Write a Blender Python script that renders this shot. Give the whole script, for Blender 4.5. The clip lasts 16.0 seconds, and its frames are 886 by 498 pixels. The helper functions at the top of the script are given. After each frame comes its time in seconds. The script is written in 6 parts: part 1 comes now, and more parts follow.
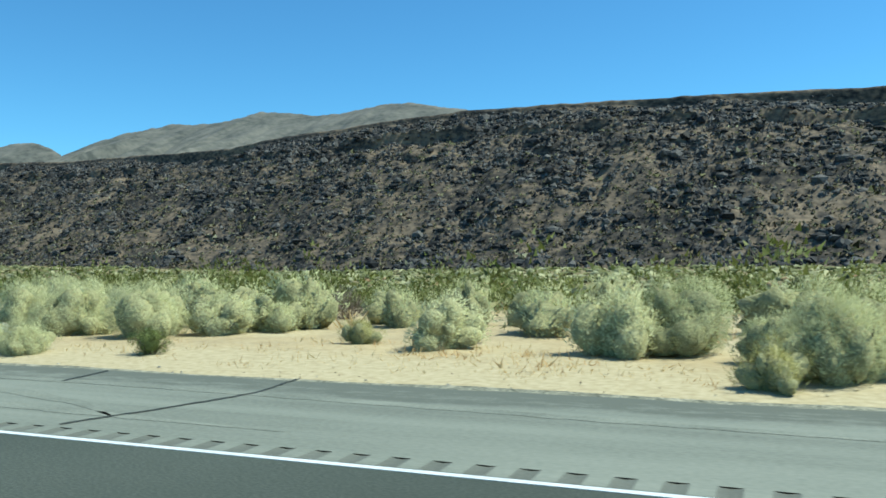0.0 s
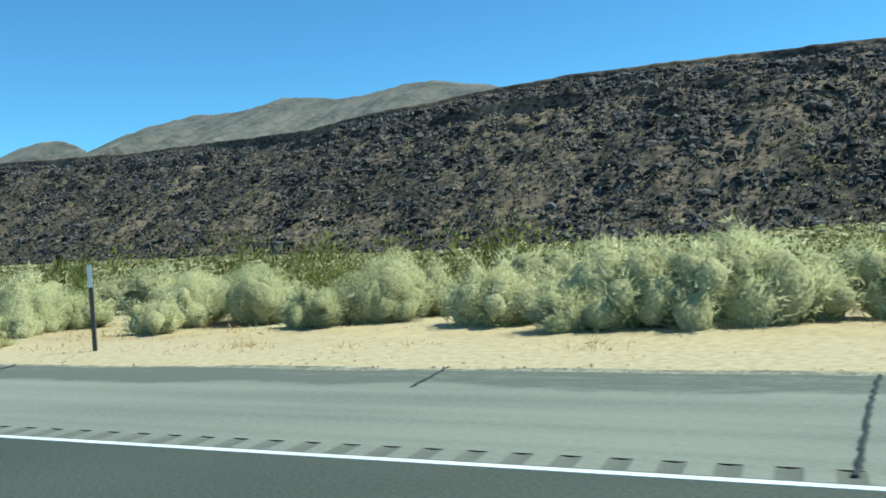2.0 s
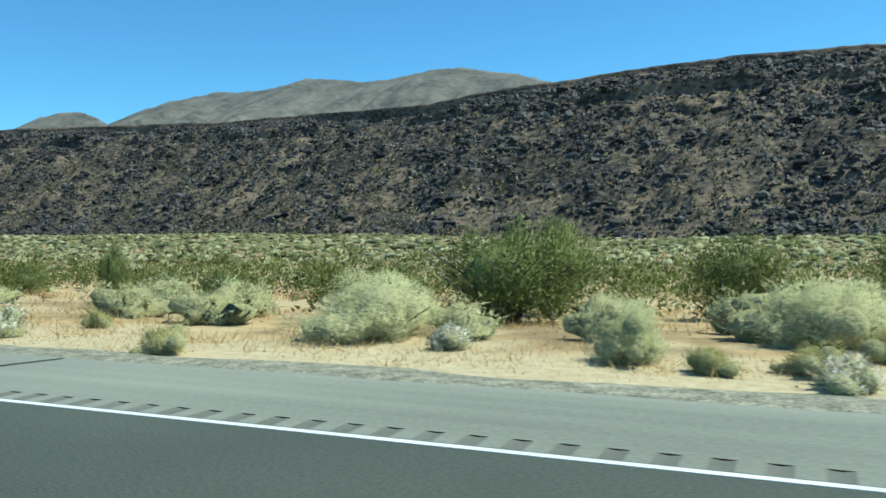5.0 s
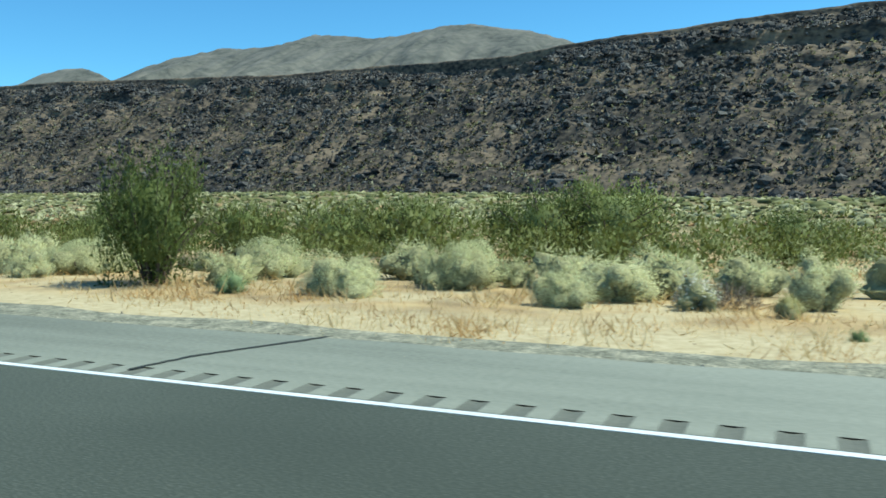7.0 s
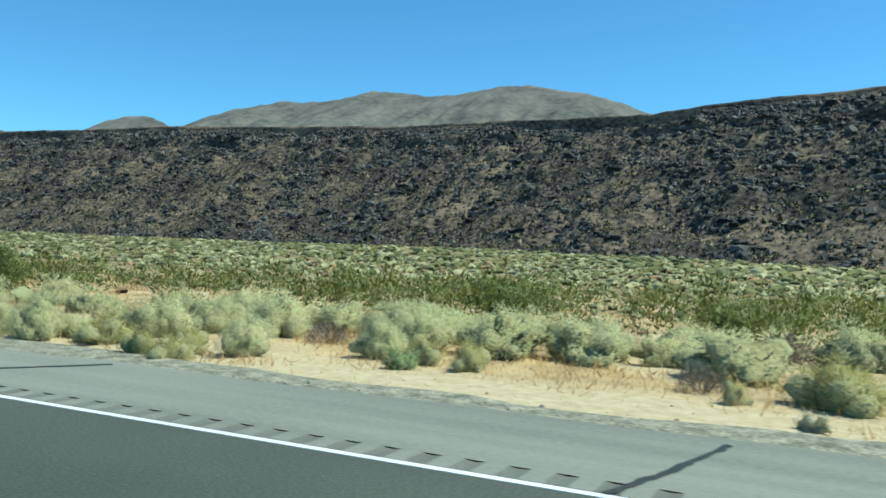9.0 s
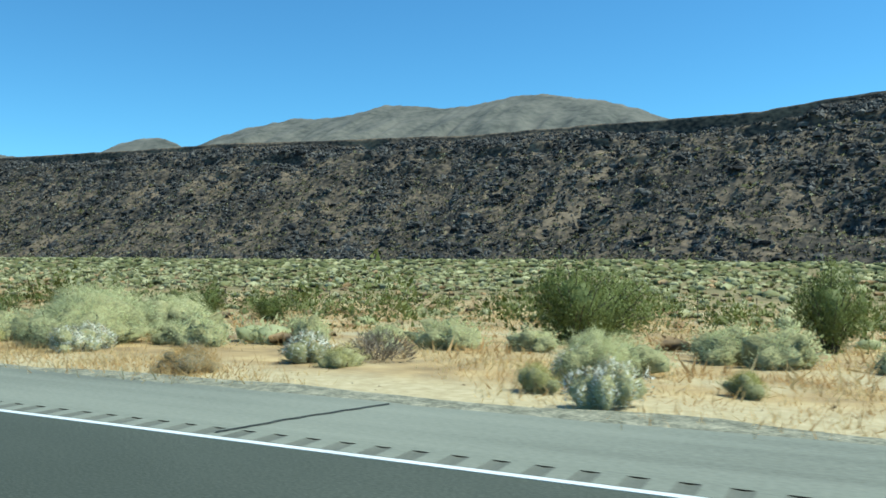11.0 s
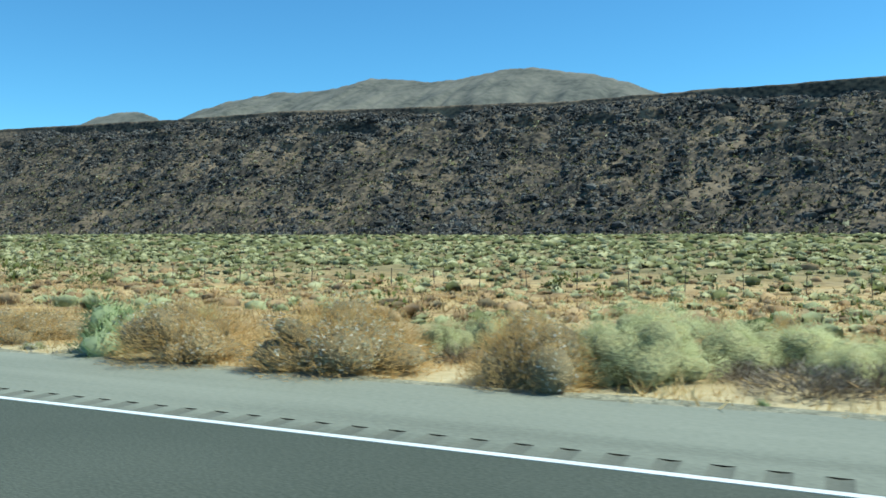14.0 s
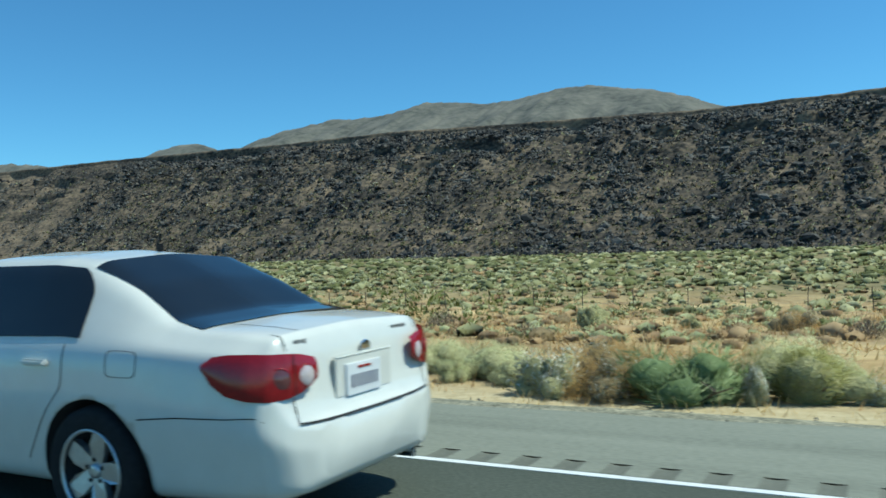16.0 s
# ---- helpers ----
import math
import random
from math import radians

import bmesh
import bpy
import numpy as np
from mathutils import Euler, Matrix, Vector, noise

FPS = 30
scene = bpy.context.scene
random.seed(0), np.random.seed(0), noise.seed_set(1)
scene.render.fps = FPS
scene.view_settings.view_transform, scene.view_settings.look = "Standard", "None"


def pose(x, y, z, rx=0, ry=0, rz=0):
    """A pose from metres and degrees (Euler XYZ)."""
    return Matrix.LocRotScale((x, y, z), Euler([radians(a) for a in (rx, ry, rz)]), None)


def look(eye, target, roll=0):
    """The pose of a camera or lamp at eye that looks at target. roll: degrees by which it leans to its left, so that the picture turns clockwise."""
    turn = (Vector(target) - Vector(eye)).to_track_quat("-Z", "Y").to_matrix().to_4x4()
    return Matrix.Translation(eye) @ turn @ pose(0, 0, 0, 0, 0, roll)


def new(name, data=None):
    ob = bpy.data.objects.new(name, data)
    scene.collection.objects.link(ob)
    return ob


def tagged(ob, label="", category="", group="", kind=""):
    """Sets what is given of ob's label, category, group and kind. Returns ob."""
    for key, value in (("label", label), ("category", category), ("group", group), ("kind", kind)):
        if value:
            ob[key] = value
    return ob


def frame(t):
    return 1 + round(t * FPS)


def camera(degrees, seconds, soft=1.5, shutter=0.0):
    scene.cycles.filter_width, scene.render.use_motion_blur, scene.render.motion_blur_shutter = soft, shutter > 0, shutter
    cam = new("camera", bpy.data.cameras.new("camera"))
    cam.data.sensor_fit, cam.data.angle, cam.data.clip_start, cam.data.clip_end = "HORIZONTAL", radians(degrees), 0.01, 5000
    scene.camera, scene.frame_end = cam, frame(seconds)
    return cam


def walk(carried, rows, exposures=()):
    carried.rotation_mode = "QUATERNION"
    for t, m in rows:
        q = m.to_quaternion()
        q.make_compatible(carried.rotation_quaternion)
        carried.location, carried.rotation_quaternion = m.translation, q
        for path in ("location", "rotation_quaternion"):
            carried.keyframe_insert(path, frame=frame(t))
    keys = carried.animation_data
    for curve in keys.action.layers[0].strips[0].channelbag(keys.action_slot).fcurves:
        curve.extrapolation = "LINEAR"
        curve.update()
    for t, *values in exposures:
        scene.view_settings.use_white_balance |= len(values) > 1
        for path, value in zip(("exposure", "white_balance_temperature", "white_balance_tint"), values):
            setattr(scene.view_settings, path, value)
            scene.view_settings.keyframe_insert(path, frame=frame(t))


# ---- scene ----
cam = camera(56.44, 16.0, soft=1.65, shutter=0.025)
EYE = 1.381
# seconds, along the road, across it, yaw, pitch, roll
ROWS = [
    (0.0, -0.01, -0.16, 22.21, 0.45, 0.70),
    (0.5, -14.42, -0.08, 21.59, -0.38, 1.88),
    (1.0, -28.92, -0.08, 22.11, -1.48, 2.43),
    (1.5, -43.48, 0.03, 22.19, -1.28, 3.05),
    (2.0, -58.11, 0.13, 23.56, -0.98, 3.49),
    (2.1, -61.09, 0.08, 23.94, -1.01, 3.16),
    (2.5, -72.85, 0.13, 24.65, -1.49, 2.57),
    (3.0, -87.63, 0.11, 25.29, -1.04, 1.62),
    (5.5, -162.57, -0.02, 23.43, -1.72, 1.10),
    (6.0, -177.73, -0.01, 23.06, -0.95, 1.49),
    (6.5, -192.96, 0.08, 23.06, -3.10, 1.16),
    (7.0, -208.25, 0.14, 23.73, -4.49, 0.72),
    (7.5, -223.59, 0.16, 24.36, -2.66, -0.43),
    (8.0, -238.99, 0.16, 25.05, -2.49, -2.00),
    (8.5, -254.44, 0.19, 25.68, -1.73, -2.07),
    (9.0, -269.94, 0.19, 26.50, -0.53, -1.60),
    (9.1, -273.05, 0.13, 26.67, -0.25, -1.53),
    (11.5, -348.14, -0.11, 26.98, 0.36, 0.44),
    (12.0, -363.91, -0.07, 28.71, -1.24, 0.15),
    (12.5, -379.72, -0.04, 29.99, -1.29, 1.39),
    (13.0, -395.56, -0.02, 28.97, -1.30, 0.99),
    (13.5, -411.46, -0.06, 27.23, -1.87, 0.35),
    (13.6, -414.61, -0.04, 26.89, -1.81, 0.47),
    (13.7, -417.82, -0.06, 26.02, -1.67, 0.39),
    (14.0, -427.36, -0.02, 24.97, -1.36, 0.49),
    (14.5, -443.32, -0.04, 25.46, -1.83, 0.85),
    (15.0, -459.30, -0.07, 25.72, -2.01, 1.46),
    (15.2, -465.71, -0.09, 25.84, -1.04, 1.85),
    (15.3, -468.89, -0.08, 26.19, -0.44, 2.14),
    (15.4, -472.08, -0.16, 26.44, 0.24, 2.52),
    (15.5, -475.30, -0.15, 26.79, 0.57, 2.50),
    (16.0, -491.34, -0.17, 28.28, 0.29, 2.05),
]
walk(cam, [(t, pose(x, y, EYE, 90 + pitch, roll, yaw)) for t, x, y, yaw, pitch, roll in ROWS],
     exposures=[(0.0, 0.45, 6200, -8), (15.0, 0.45, 6200, -8), (15.5, 0.35, 6200, -8), (16.0, 0.2, 6200, -8)])

# ---- world, sun ----
SUN_EL, SUN_AZ = 57.0, 25.0        # degrees; azimuth from +x towards +y
world = bpy.data.worlds.new("world")
scene.world = world
world.use_nodes = True
wn = world.node_tree.nodes
sky = wn.new("ShaderNodeTexSky")
sky.sky_type, sky.sun_disc = "NISHITA", False
sky.sun_elevation, sky.sun_rotation = radians(SUN_EL), radians(90 - SUN_AZ)
sky.altitude, sky.air_density, sky.dust_density, sky.ozone_density = 900, 1.0, 0.0, 6.0
wn["Background"].inputs["Strength"].default_value = 0.11
tint = wn.new("ShaderNodeMix")                 # deep desert blue
tint.data_type, tint.blend_type = "RGBA", "MULTIPLY"
tint.inputs[0].default_value, tint.inputs[7].default_value = 1.0, (0.62, 0.98, 1.12, 1)
world.node_tree.links.new(sky.outputs[0], tint.inputs[6])
world.node_tree.links.new(tint.outputs[2], wn["Background"].inputs[0])
sun_data = bpy.data.lights.new("sun", "SUN")
sun_data.energy, sun_data.angle, sun_data.color = 4.2, radians(0.53), (1.0, 0.95, 0.86)
sun = new("sun", sun_data)
SUN_WAY = Vector((math.cos(radians(SUN_EL)) * math.cos(radians(SUN_AZ)), math.cos(radians(SUN_EL)) * math.sin(radians(SUN_AZ)), math.sin(radians(SUN_EL))))
sun.matrix_world = look(SUN_WAY * 50, (0, 0, 0))
scene.view_settings.exposure = 0.0


# ---- materials ----
def material(name, colours, scale=1.0, fine=20.0, rough=0.9, bump=0.0, island=0.0, spec=0.25, metal=0.0, stretch=(1, 1, 1), mix_fine=0.5, spread=0.2, coat=0.0, translucent=0.0, thing=0.0):
    """Colours blended by coarse and fine noise in object space; island and thing: how far each loose piece, and each object, shifts along the colours."""
    m = bpy.data.materials.new(name)
    m.use_nodes = True
    n, l = m.node_tree.nodes, m.node_tree.links
    b = n["Principled BSDF"]
    b.inputs["Roughness"].default_value, b.inputs["Specular IOR Level"].default_value, b.inputs["Metallic"].default_value = rough, spec, metal
    b.inputs["Coat Weight"].default_value = coat
    co, mp = n.new("ShaderNodeTexCoord"), n.new("ShaderNodeMapping")
    mp.inputs["Scale"].default_value = stretch
    l.new(co.outputs["Object"], mp.inputs[0])
    a, f = n.new("ShaderNodeTexNoise"), n.new("ShaderNodeTexNoise")
    a.inputs["Scale"].default_value, a.inputs["Detail"].default_value = scale, 5
    f.inputs["Scale"].default_value, f.inputs["Detail"].default_value = fine, 3
    l.new(mp.outputs[0], a.inputs["Vector"]), l.new(mp.outputs[0], f.inputs["Vector"])
    mx = n.new("ShaderNodeMix")
    mx.inputs[0].default_value = mix_fine
    l.new(a.outputs[0], mx.inputs[2]), l.new(f.outputs[0], mx.inputs[3])
    value = mx.outputs[0]
    if island:
        g = n.new("ShaderNodeNewGeometry")
        ma = n.new("ShaderNodeMath")
        ma.operation, ma.inputs[1].default_value, ma.inputs[2].default_value = "MULTIPLY_ADD", island, -island / 2
        l.new(g.outputs["Random Per Island"], ma.inputs[0])
        ad = n.new("ShaderNodeMath")
        l.new(value, ad.inputs[0]), l.new(ma.outputs[0], ad.inputs[1])
        value = ad.outputs[0]
    if thing:
        oi = n.new("ShaderNodeObjectInfo")
        ma = n.new("ShaderNodeMath")
        ma.operation, ma.inputs[1].default_value, ma.inputs[2].default_value = "MULTIPLY_ADD", thing, -thing / 2
        l.new(oi.outputs["Random"], ma.inputs[0])
        ad = n.new("ShaderNodeMath")
        l.new(value, ad.inputs[0]), l.new(ma.outputs[0], ad.inputs[1])
        value = ad.outputs[0]
    r = n.new("ShaderNodeValToRGB")
    e = r.color_ramp.elements
    while len(e) < len(colours):
        e.new(0.5)
    for i, c in enumerate(colours):
        e[i].position = 0.5 + spread * (2 * i / max(1, len(colours) - 1) - 1)
        e[i].color = (*c, 1)
    l.new(value, r.inputs[0])
    l.new(r.outputs[0], b.inputs["Base Color"])
    if bump:
        bp = n.new("ShaderNodeBump")
        bp.inputs["Strength"].default_value, bp.inputs["Distance"].default_value = 0.6, bump
        l.new(f.outputs[0], bp.inputs["Height"])
        l.new(bp.outputs[0], b.inputs["Normal"])
    if translucent:
        tr, ms = n.new("ShaderNodeBsdfTranslucent"), n.new("ShaderNodeMixShader")
        ms.inputs[0].default_value = translucent
        l.new(r.outputs[0], tr.inputs[0])
        l.new(b.outputs[0], ms.inputs[1]), l.new(tr.outputs[0], ms.inputs[2])
        l.new(ms.outputs[0], n["Material Output"].inputs[0])
    return m


def shoulder_material():
    """Weathered asphalt: long faint streaks, patches, fine grain, and an older darker band along the outer edge of the wide stretch."""
    m = bpy.data.materials.new("shoulder asphalt")
    m.use_nodes = True
    n, l = m.node_tree.nodes, m.node_tree.links
    b = n["Principled BSDF"]
    b.inputs["Roughness"].default_value, b.inputs["Specular IOR Level"].default_value = 0.9, 0.25
    co = n.new("ShaderNodeTexCoord")

    def grain(scale, detail, stretch):
        mp, a = n.new("ShaderNodeMapping"), n.new("ShaderNodeTexNoise")
        mp.inputs["Scale"].default_value = stretch
        a.inputs["Scale"].default_value, a.inputs["Detail"].default_value = scale, detail
        l.new(co.outputs["Object"], mp.inputs[0]), l.new(mp.outputs[0], a.inputs["Vector"])
        return a.outputs[0]

    def calc(op, *args):
        ma = n.new("ShaderNodeMath")
        ma.operation = op
        for k, val in enumerate(args):
            if isinstance(val, (int, float)):
                ma.inputs[k].default_value = val
            else:
                l.new(val, ma.inputs[k])
        return ma.outputs[0]

    def span(v, lo, hi):
        mr = n.new("ShaderNodeMapRange")
        mr.interpolation_type = "SMOOTHSTEP"
        mr.inputs[1].default_value, mr.inputs[2].default_value = lo, hi
        l.new(v, mr.inputs[0])
        return mr.outputs[0]

    fine = grain(34.0, 3, (0.5, 1, 1))
    value = calc("MULTIPLY_ADD", grain(0.35, 4, (0.35, 1, 1)), 0.45, calc("MULTIPLY_ADD", grain(1.6, 4, (0.05, 1.6, 1)), 0.30, calc("MULTIPLY", fine, 0.25)))
    sep = n.new("ShaderNodeSeparateXYZ")
    l.new(co.outputs["Object"], sep.inputs[0])
    ragged = calc("MULTIPLY_ADD", grain(0.5, 5, (1, 1, 1)), 1.1, sep.outputs[1])
    old = calc("MULTIPLY", span(ragged, 7.5, 7.75), span(sep.outputs[0], -90, -82))
    speck = calc("MULTIPLY", calc("SUBTRACT", grain(9.0, 4, (0.35, 1, 1)), 0.5), calc("MULTIPLY", old, 0.35))
    value = calc("ADD", calc("SUBTRACT", value, calc("MULTIPLY", old, 0.15)), speck)
    r = n.new("ShaderNodeValToRGB")
    r.color_ramp.elements.new(0.5)
    for el, (p, c) in zip(r.color_ramp.elements, ((0.34, (0.125, 0.134, 0.109)), (0.5, (0.215, 0.228, 0.187)), (0.64, (0.276, 0.287, 0.236)))):
        el.position, el.color = p, (*c, 1)
    l.new(value, r.inputs[0]), l.new(r.outputs[0], b.inputs["Base Color"])
    bp = n.new("ShaderNodeBump")
    bp.inputs["Strength"].default_value, bp.inputs["Distance"].default_value = 0.5, 0.003
    l.new(fine, bp.inputs["Height"]), l.new(bp.outputs[0], b.inputs["Normal"])
    return m


M_LANE = material("lane asphalt", [(0.044, 0.053, 0.042), (0.069, 0.080, 0.064), (0.116, 0.127, 0.104)], 0.25, 75, 0.85, 0.001, stretch=(0.6, 1, 1), mix_fine=0.6, spread=0.12)
M_SHOULDER = shoulder_material()
M_GROOVE = material("groove asphalt", [(0.108, 0.113, 0.094), (0.175, 0.182, 0.15)], 2.0, 40, 0.95)
M_PAINT = material("white road paint", [(0.5, 0.52, 0.51), (0.7, 0.72, 0.71), (0.78, 0.8, 0.79)], 2.0, 30, 0.6, 0.001, mix_fine=0.5, spread=0.3)
M_SEAL = material("crack sealant", [(0.022, 0.026, 0.023), (0.045, 0.05, 0.044)], 3, 30, 0.6)
M_VERGE = material("gravel verge", [(0.10, 0.102, 0.074), (0.23, 0.226, 0.167), (0.42, 0.39, 0.285)], 5.0, 26, 0.95, 0.03, spread=0.14)
M_GRAVEL = material("edge gravel", [(0.10, 0.10, 0.085), (0.22, 0.21, 0.17), (0.40, 0.37, 0.29)], 2.4, 11, 0.95, 0.03, island=0.35, spread=0.14)
M_LITTER = material("sand litter", [(0.19, 0.145, 0.085), (0.31, 0.25, 0.155), (0.47, 0.40, 0.26)], 2.0, 9, 0.95, 0.01, island=0.6, spread=0.2)
M_BASALT = material("basalt", [(0.013, 0.013, 0.013), (0.031, 0.030, 0.029), (0.068, 0.066, 0.062), (0.125, 0.119, 0.109)], 0.08, 1.2, 0.75, 0.15, island=0.40, mix_fine=0.4)
M_MOUNTAIN = material("bare mountain", [(0.07, 0.075, 0.067), (0.116, 0.117, 0.102), (0.150, 0.147, 0.126), (0.18, 0.173, 0.146)], 0.006, 0.03, 0.95, 4.0, mix_fine=0.42, spread=0.14)


def ground_material():
    """Sand beside the road, dry golden grass further out, greener far off."""
    m = bpy.data.materials.new("desert ground")
    m.use_nodes = True
    n, l = m.node_tree.nodes, m.node_tree.links
    b = n["Principled BSDF"]
    b.inputs["Roughness"].default_value, b.inputs["Specular IOR Level"].default_value = 0.95, 0.15
    co = n.new("ShaderNodeTexCoord")

    def noise_of(scale, detail):
        a = n.new("ShaderNodeTexNoise")
        a.inputs["Scale"].default_value, a.inputs["Detail"].default_value = scale, detail
        l.new(co.outputs["Object"], a.inputs["Vector"])
        return a.outputs[0]

    def ramp(v, stops):
        r = n.new("ShaderNodeValToRGB")
        while len(r.color_ramp.elements) < len(stops):
            r.color_ramp.elements.new(0.5)
        for el, (p, c) in zip(r.color_ramp.elements, stops):
            el.position, el.color = p, (*c, 1)
        l.new(v, r.inputs[0])
        return r.outputs[0]

    def blend(f, x, y):
        mx = n.new("ShaderNodeMix")
        mx.data_type = "RGBA"
        l.new(f, mx.inputs[0]), l.new(x, mx.inputs[6]), l.new(y, mx.inputs[7])
        return mx.outputs[2]

    sand = ramp(noise_of(9.0, 9), [(0.3, (0.40, 0.325, 0.192)), (0.5, (0.47, 0.392, 0.24)), (0.7, (0.535, 0.455, 0.292))])
    tuft, drift = noise_of(1.6, 6), noise_of(0.11, 4)
    both = n.new("ShaderNodeMix")
    both.inputs[0].default_value = 0.5
    l.new(tuft, both.inputs[2]), l.new(drift, both.inputs[3])
    grass = ramp(both.outputs[0], [(0.38, (0.20, 0.135, 0.068)), (0.48, (0.36, 0.247, 0.118)), (0.56, (0.49, 0.352, 0.17)), (0.64, (0.58, 0.445, 0.24))])
    patch = ramp(noise_of(0.45, 6), [(0.36, (0, 0, 0)), (0.50, (1, 1, 1))])
    straw = ramp(noise_of(0.5, 6), [(0.3, (0.125, 0.112, 0.055)), (0.5, (0.20, 0.172, 0.085)), (0.7, (0.30, 0.245, 0.13))])
    sep = n.new("ShaderNodeSeparateXYZ")
    l.new(co.outputs["Object"], sep.inputs[0])

    def span(v, lo, hi, a, b_):
        mr = n.new("ShaderNodeMapRange")
        mr.interpolation_type = "SMOOTHSTEP"
        for k, val in enumerate((lo, hi, a, b_)):
            mr.inputs[k + 1].default_value = val
        l.new(v, mr.inputs[0])
        return mr.outputs[0]

    def calc(op, x, y):
        ma = n.new("ShaderNodeMath")
        ma.operation = op
        for k, val in enumerate((x, y)):
            if isinstance(val, (int, float)):
                ma.inputs[k].default_value = val
            else:
                l.new(val, ma.inputs[k])
        return ma.outputs[0]

    start = span(sep.outputs[0], -190, -90, 8.1, 9.4)         # the bare verge is wider along the first stretch
    start = calc("ADD", start, span(sep.outputs[0], -370, -315, -0.85, 0.0))
    away = span(calc("SUBTRACT", sep.outputs[1], start), -0.2, 1.2, 0.0, 1.0)
    golden = span(sep.outputs[0], -425, -310, 1.0, 0.8)
    more = span(sep.outputs[0], -440, -370, 0.75, 0.0)                 # the open field further on is wholly under grass
    bare = span(sep.outputs[0], -120, -85, 1.0, 0.4)                    # sand shows between the shrubs of the first stretch
    cover = calc("MULTIPLY", calc("MULTIPLY", calc("MULTIPLY", calc("MAXIMUM", patch, more), away), golden), bare)
    near = blend(cover, sand, grass)
    l.new(blend(span(sep.outputs[1], 52, 95, 0.0, 0.9), near, straw), b.inputs["Base Color"])
    bp = n.new("ShaderNodeBump")
    bp.inputs["Strength"].default_value, bp.inputs["Distance"].default_value = 0.18, 0.012
    l.new(noise_of(14.0, 8), bp.inputs["Height"]), l.new(bp.outputs[0], b.inputs["Normal"])
    return m


def hill_material():
    """Brown soil between dark stones, in drifts that run down the slope."""
    m = material("hillside soil", [(0.024, 0.0225, 0.021), (0.072, 0.061, 0.049), (0.153, 0.118, 0.083), (0.226, 0.174, 0.118)], 0.022, 0.30, 0.95, 0.7, stretch=(1, 0.6, 1.6), mix_fine=0.5, spread=0.12)
    return m


M_GROUND, M_HILL = ground_material(), hill_material()


# ---- mesh helpers ----
def fast_mesh(name, verts, faces, mats, index=None, smooth=False, normals=None):
    """A mesh from arrays; faces all with the same number of corners. normals: one a vertex, where leaves share the roundness of their clump."""
    verts, faces = np.asarray(verts, np.float32), np.asarray(faces, np.int32)
    k = faces.shape[1]
    me = bpy.data.meshes.new(name)
    me.vertices.add(len(verts))
    me.vertices.foreach_set("co", verts.ravel())
    me.loops.add(faces.size)
    me.loops.foreach_set("vertex_index", faces.ravel())
    me.polygons.add(len(faces))
    me.polygons.foreach_set("loop_start", np.arange(0, faces.size, k, dtype=np.int32))
    for mt in mats:
        me.materials.append(mt)
    if index is not None:
        me.polygons.foreach_set("material_index", np.asarray(index, np.int32))
    me.polygons.foreach_set("use_smooth", np.full(len(faces), smooth) if isinstance(smooth, bool) else np.asarray(smooth, bool))
    me.update(calc_edges=True)
    if normals is not None:
        me.polygons.foreach_set("use_smooth", np.ones(len(faces), bool))
        me.normals_split_custom_set_from_vertices(np.asarray(normals, np.float32))
    return me


def grid_faces(nu, nv):
    a = (np.arange(nu - 1)[:, None] * nv + np.arange(nv - 1)[None, :]).ravel()
    return np.stack([a, a + nv, a + nv + 1, a + 1], 1)


def part(name, me, parent, label=""):
    ob = new(name, me)
    ob.parent = parent
    return tagged(ob, label) if label else ob


def box_part(name, size, at, mat, parent=None, bevel=0.0, label=""):
    bm = bmesh.new()
    bmesh.ops.create_cube(bm, size=1)
    bmesh.ops.scale(bm, vec=size, verts=bm.verts)
    bmesh.ops.translate(bm, vec=at, verts=bm.verts)
    if bevel:
        bmesh.ops.bevel(bm, geom=bm.edges[:], offset=bevel, segments=2, affect="EDGES")
    me = bpy.data.meshes.new(name)
    bm.to_mesh(me), bm.free()
    me.materials.append(mat)
    ob = new(name, me)
    ob.parent = parent
    return tagged(ob, label) if label else ob


def waves(x, y, seed, octaves=4, size=1.0):
    """Smooth random relief from summed sines, about -1 to 1."""
    r = np.random.RandomState(seed)
    out, amp, tot = 0.0, 1.0, 0.0
    for o in range(octaves):
        for _ in range(4):
            a, p = r.uniform(0, 2 * np.pi, 2)
            k = 2 * np.pi / size * 2 ** o * r.uniform(0.7, 1.4)
            out = out + amp * np.sin(k * (x * np.cos(a) + y * np.sin(a)) + p + 1.3 * np.sin(k * 0.37 * (y * np.cos(a) - x * np.sin(a)) + a))
        tot += amp * 2.2
        amp *= 0.55
    return out / tot


# ---- lie of the land ----
EDGE_WIDE, EDGE = 7.78, 6.50          # shoulder's outer edge before and after it narrows


def shoulder_edge(x):
    return np.interp(x, [-98, -82], [EDGE, EDGE_WIDE])


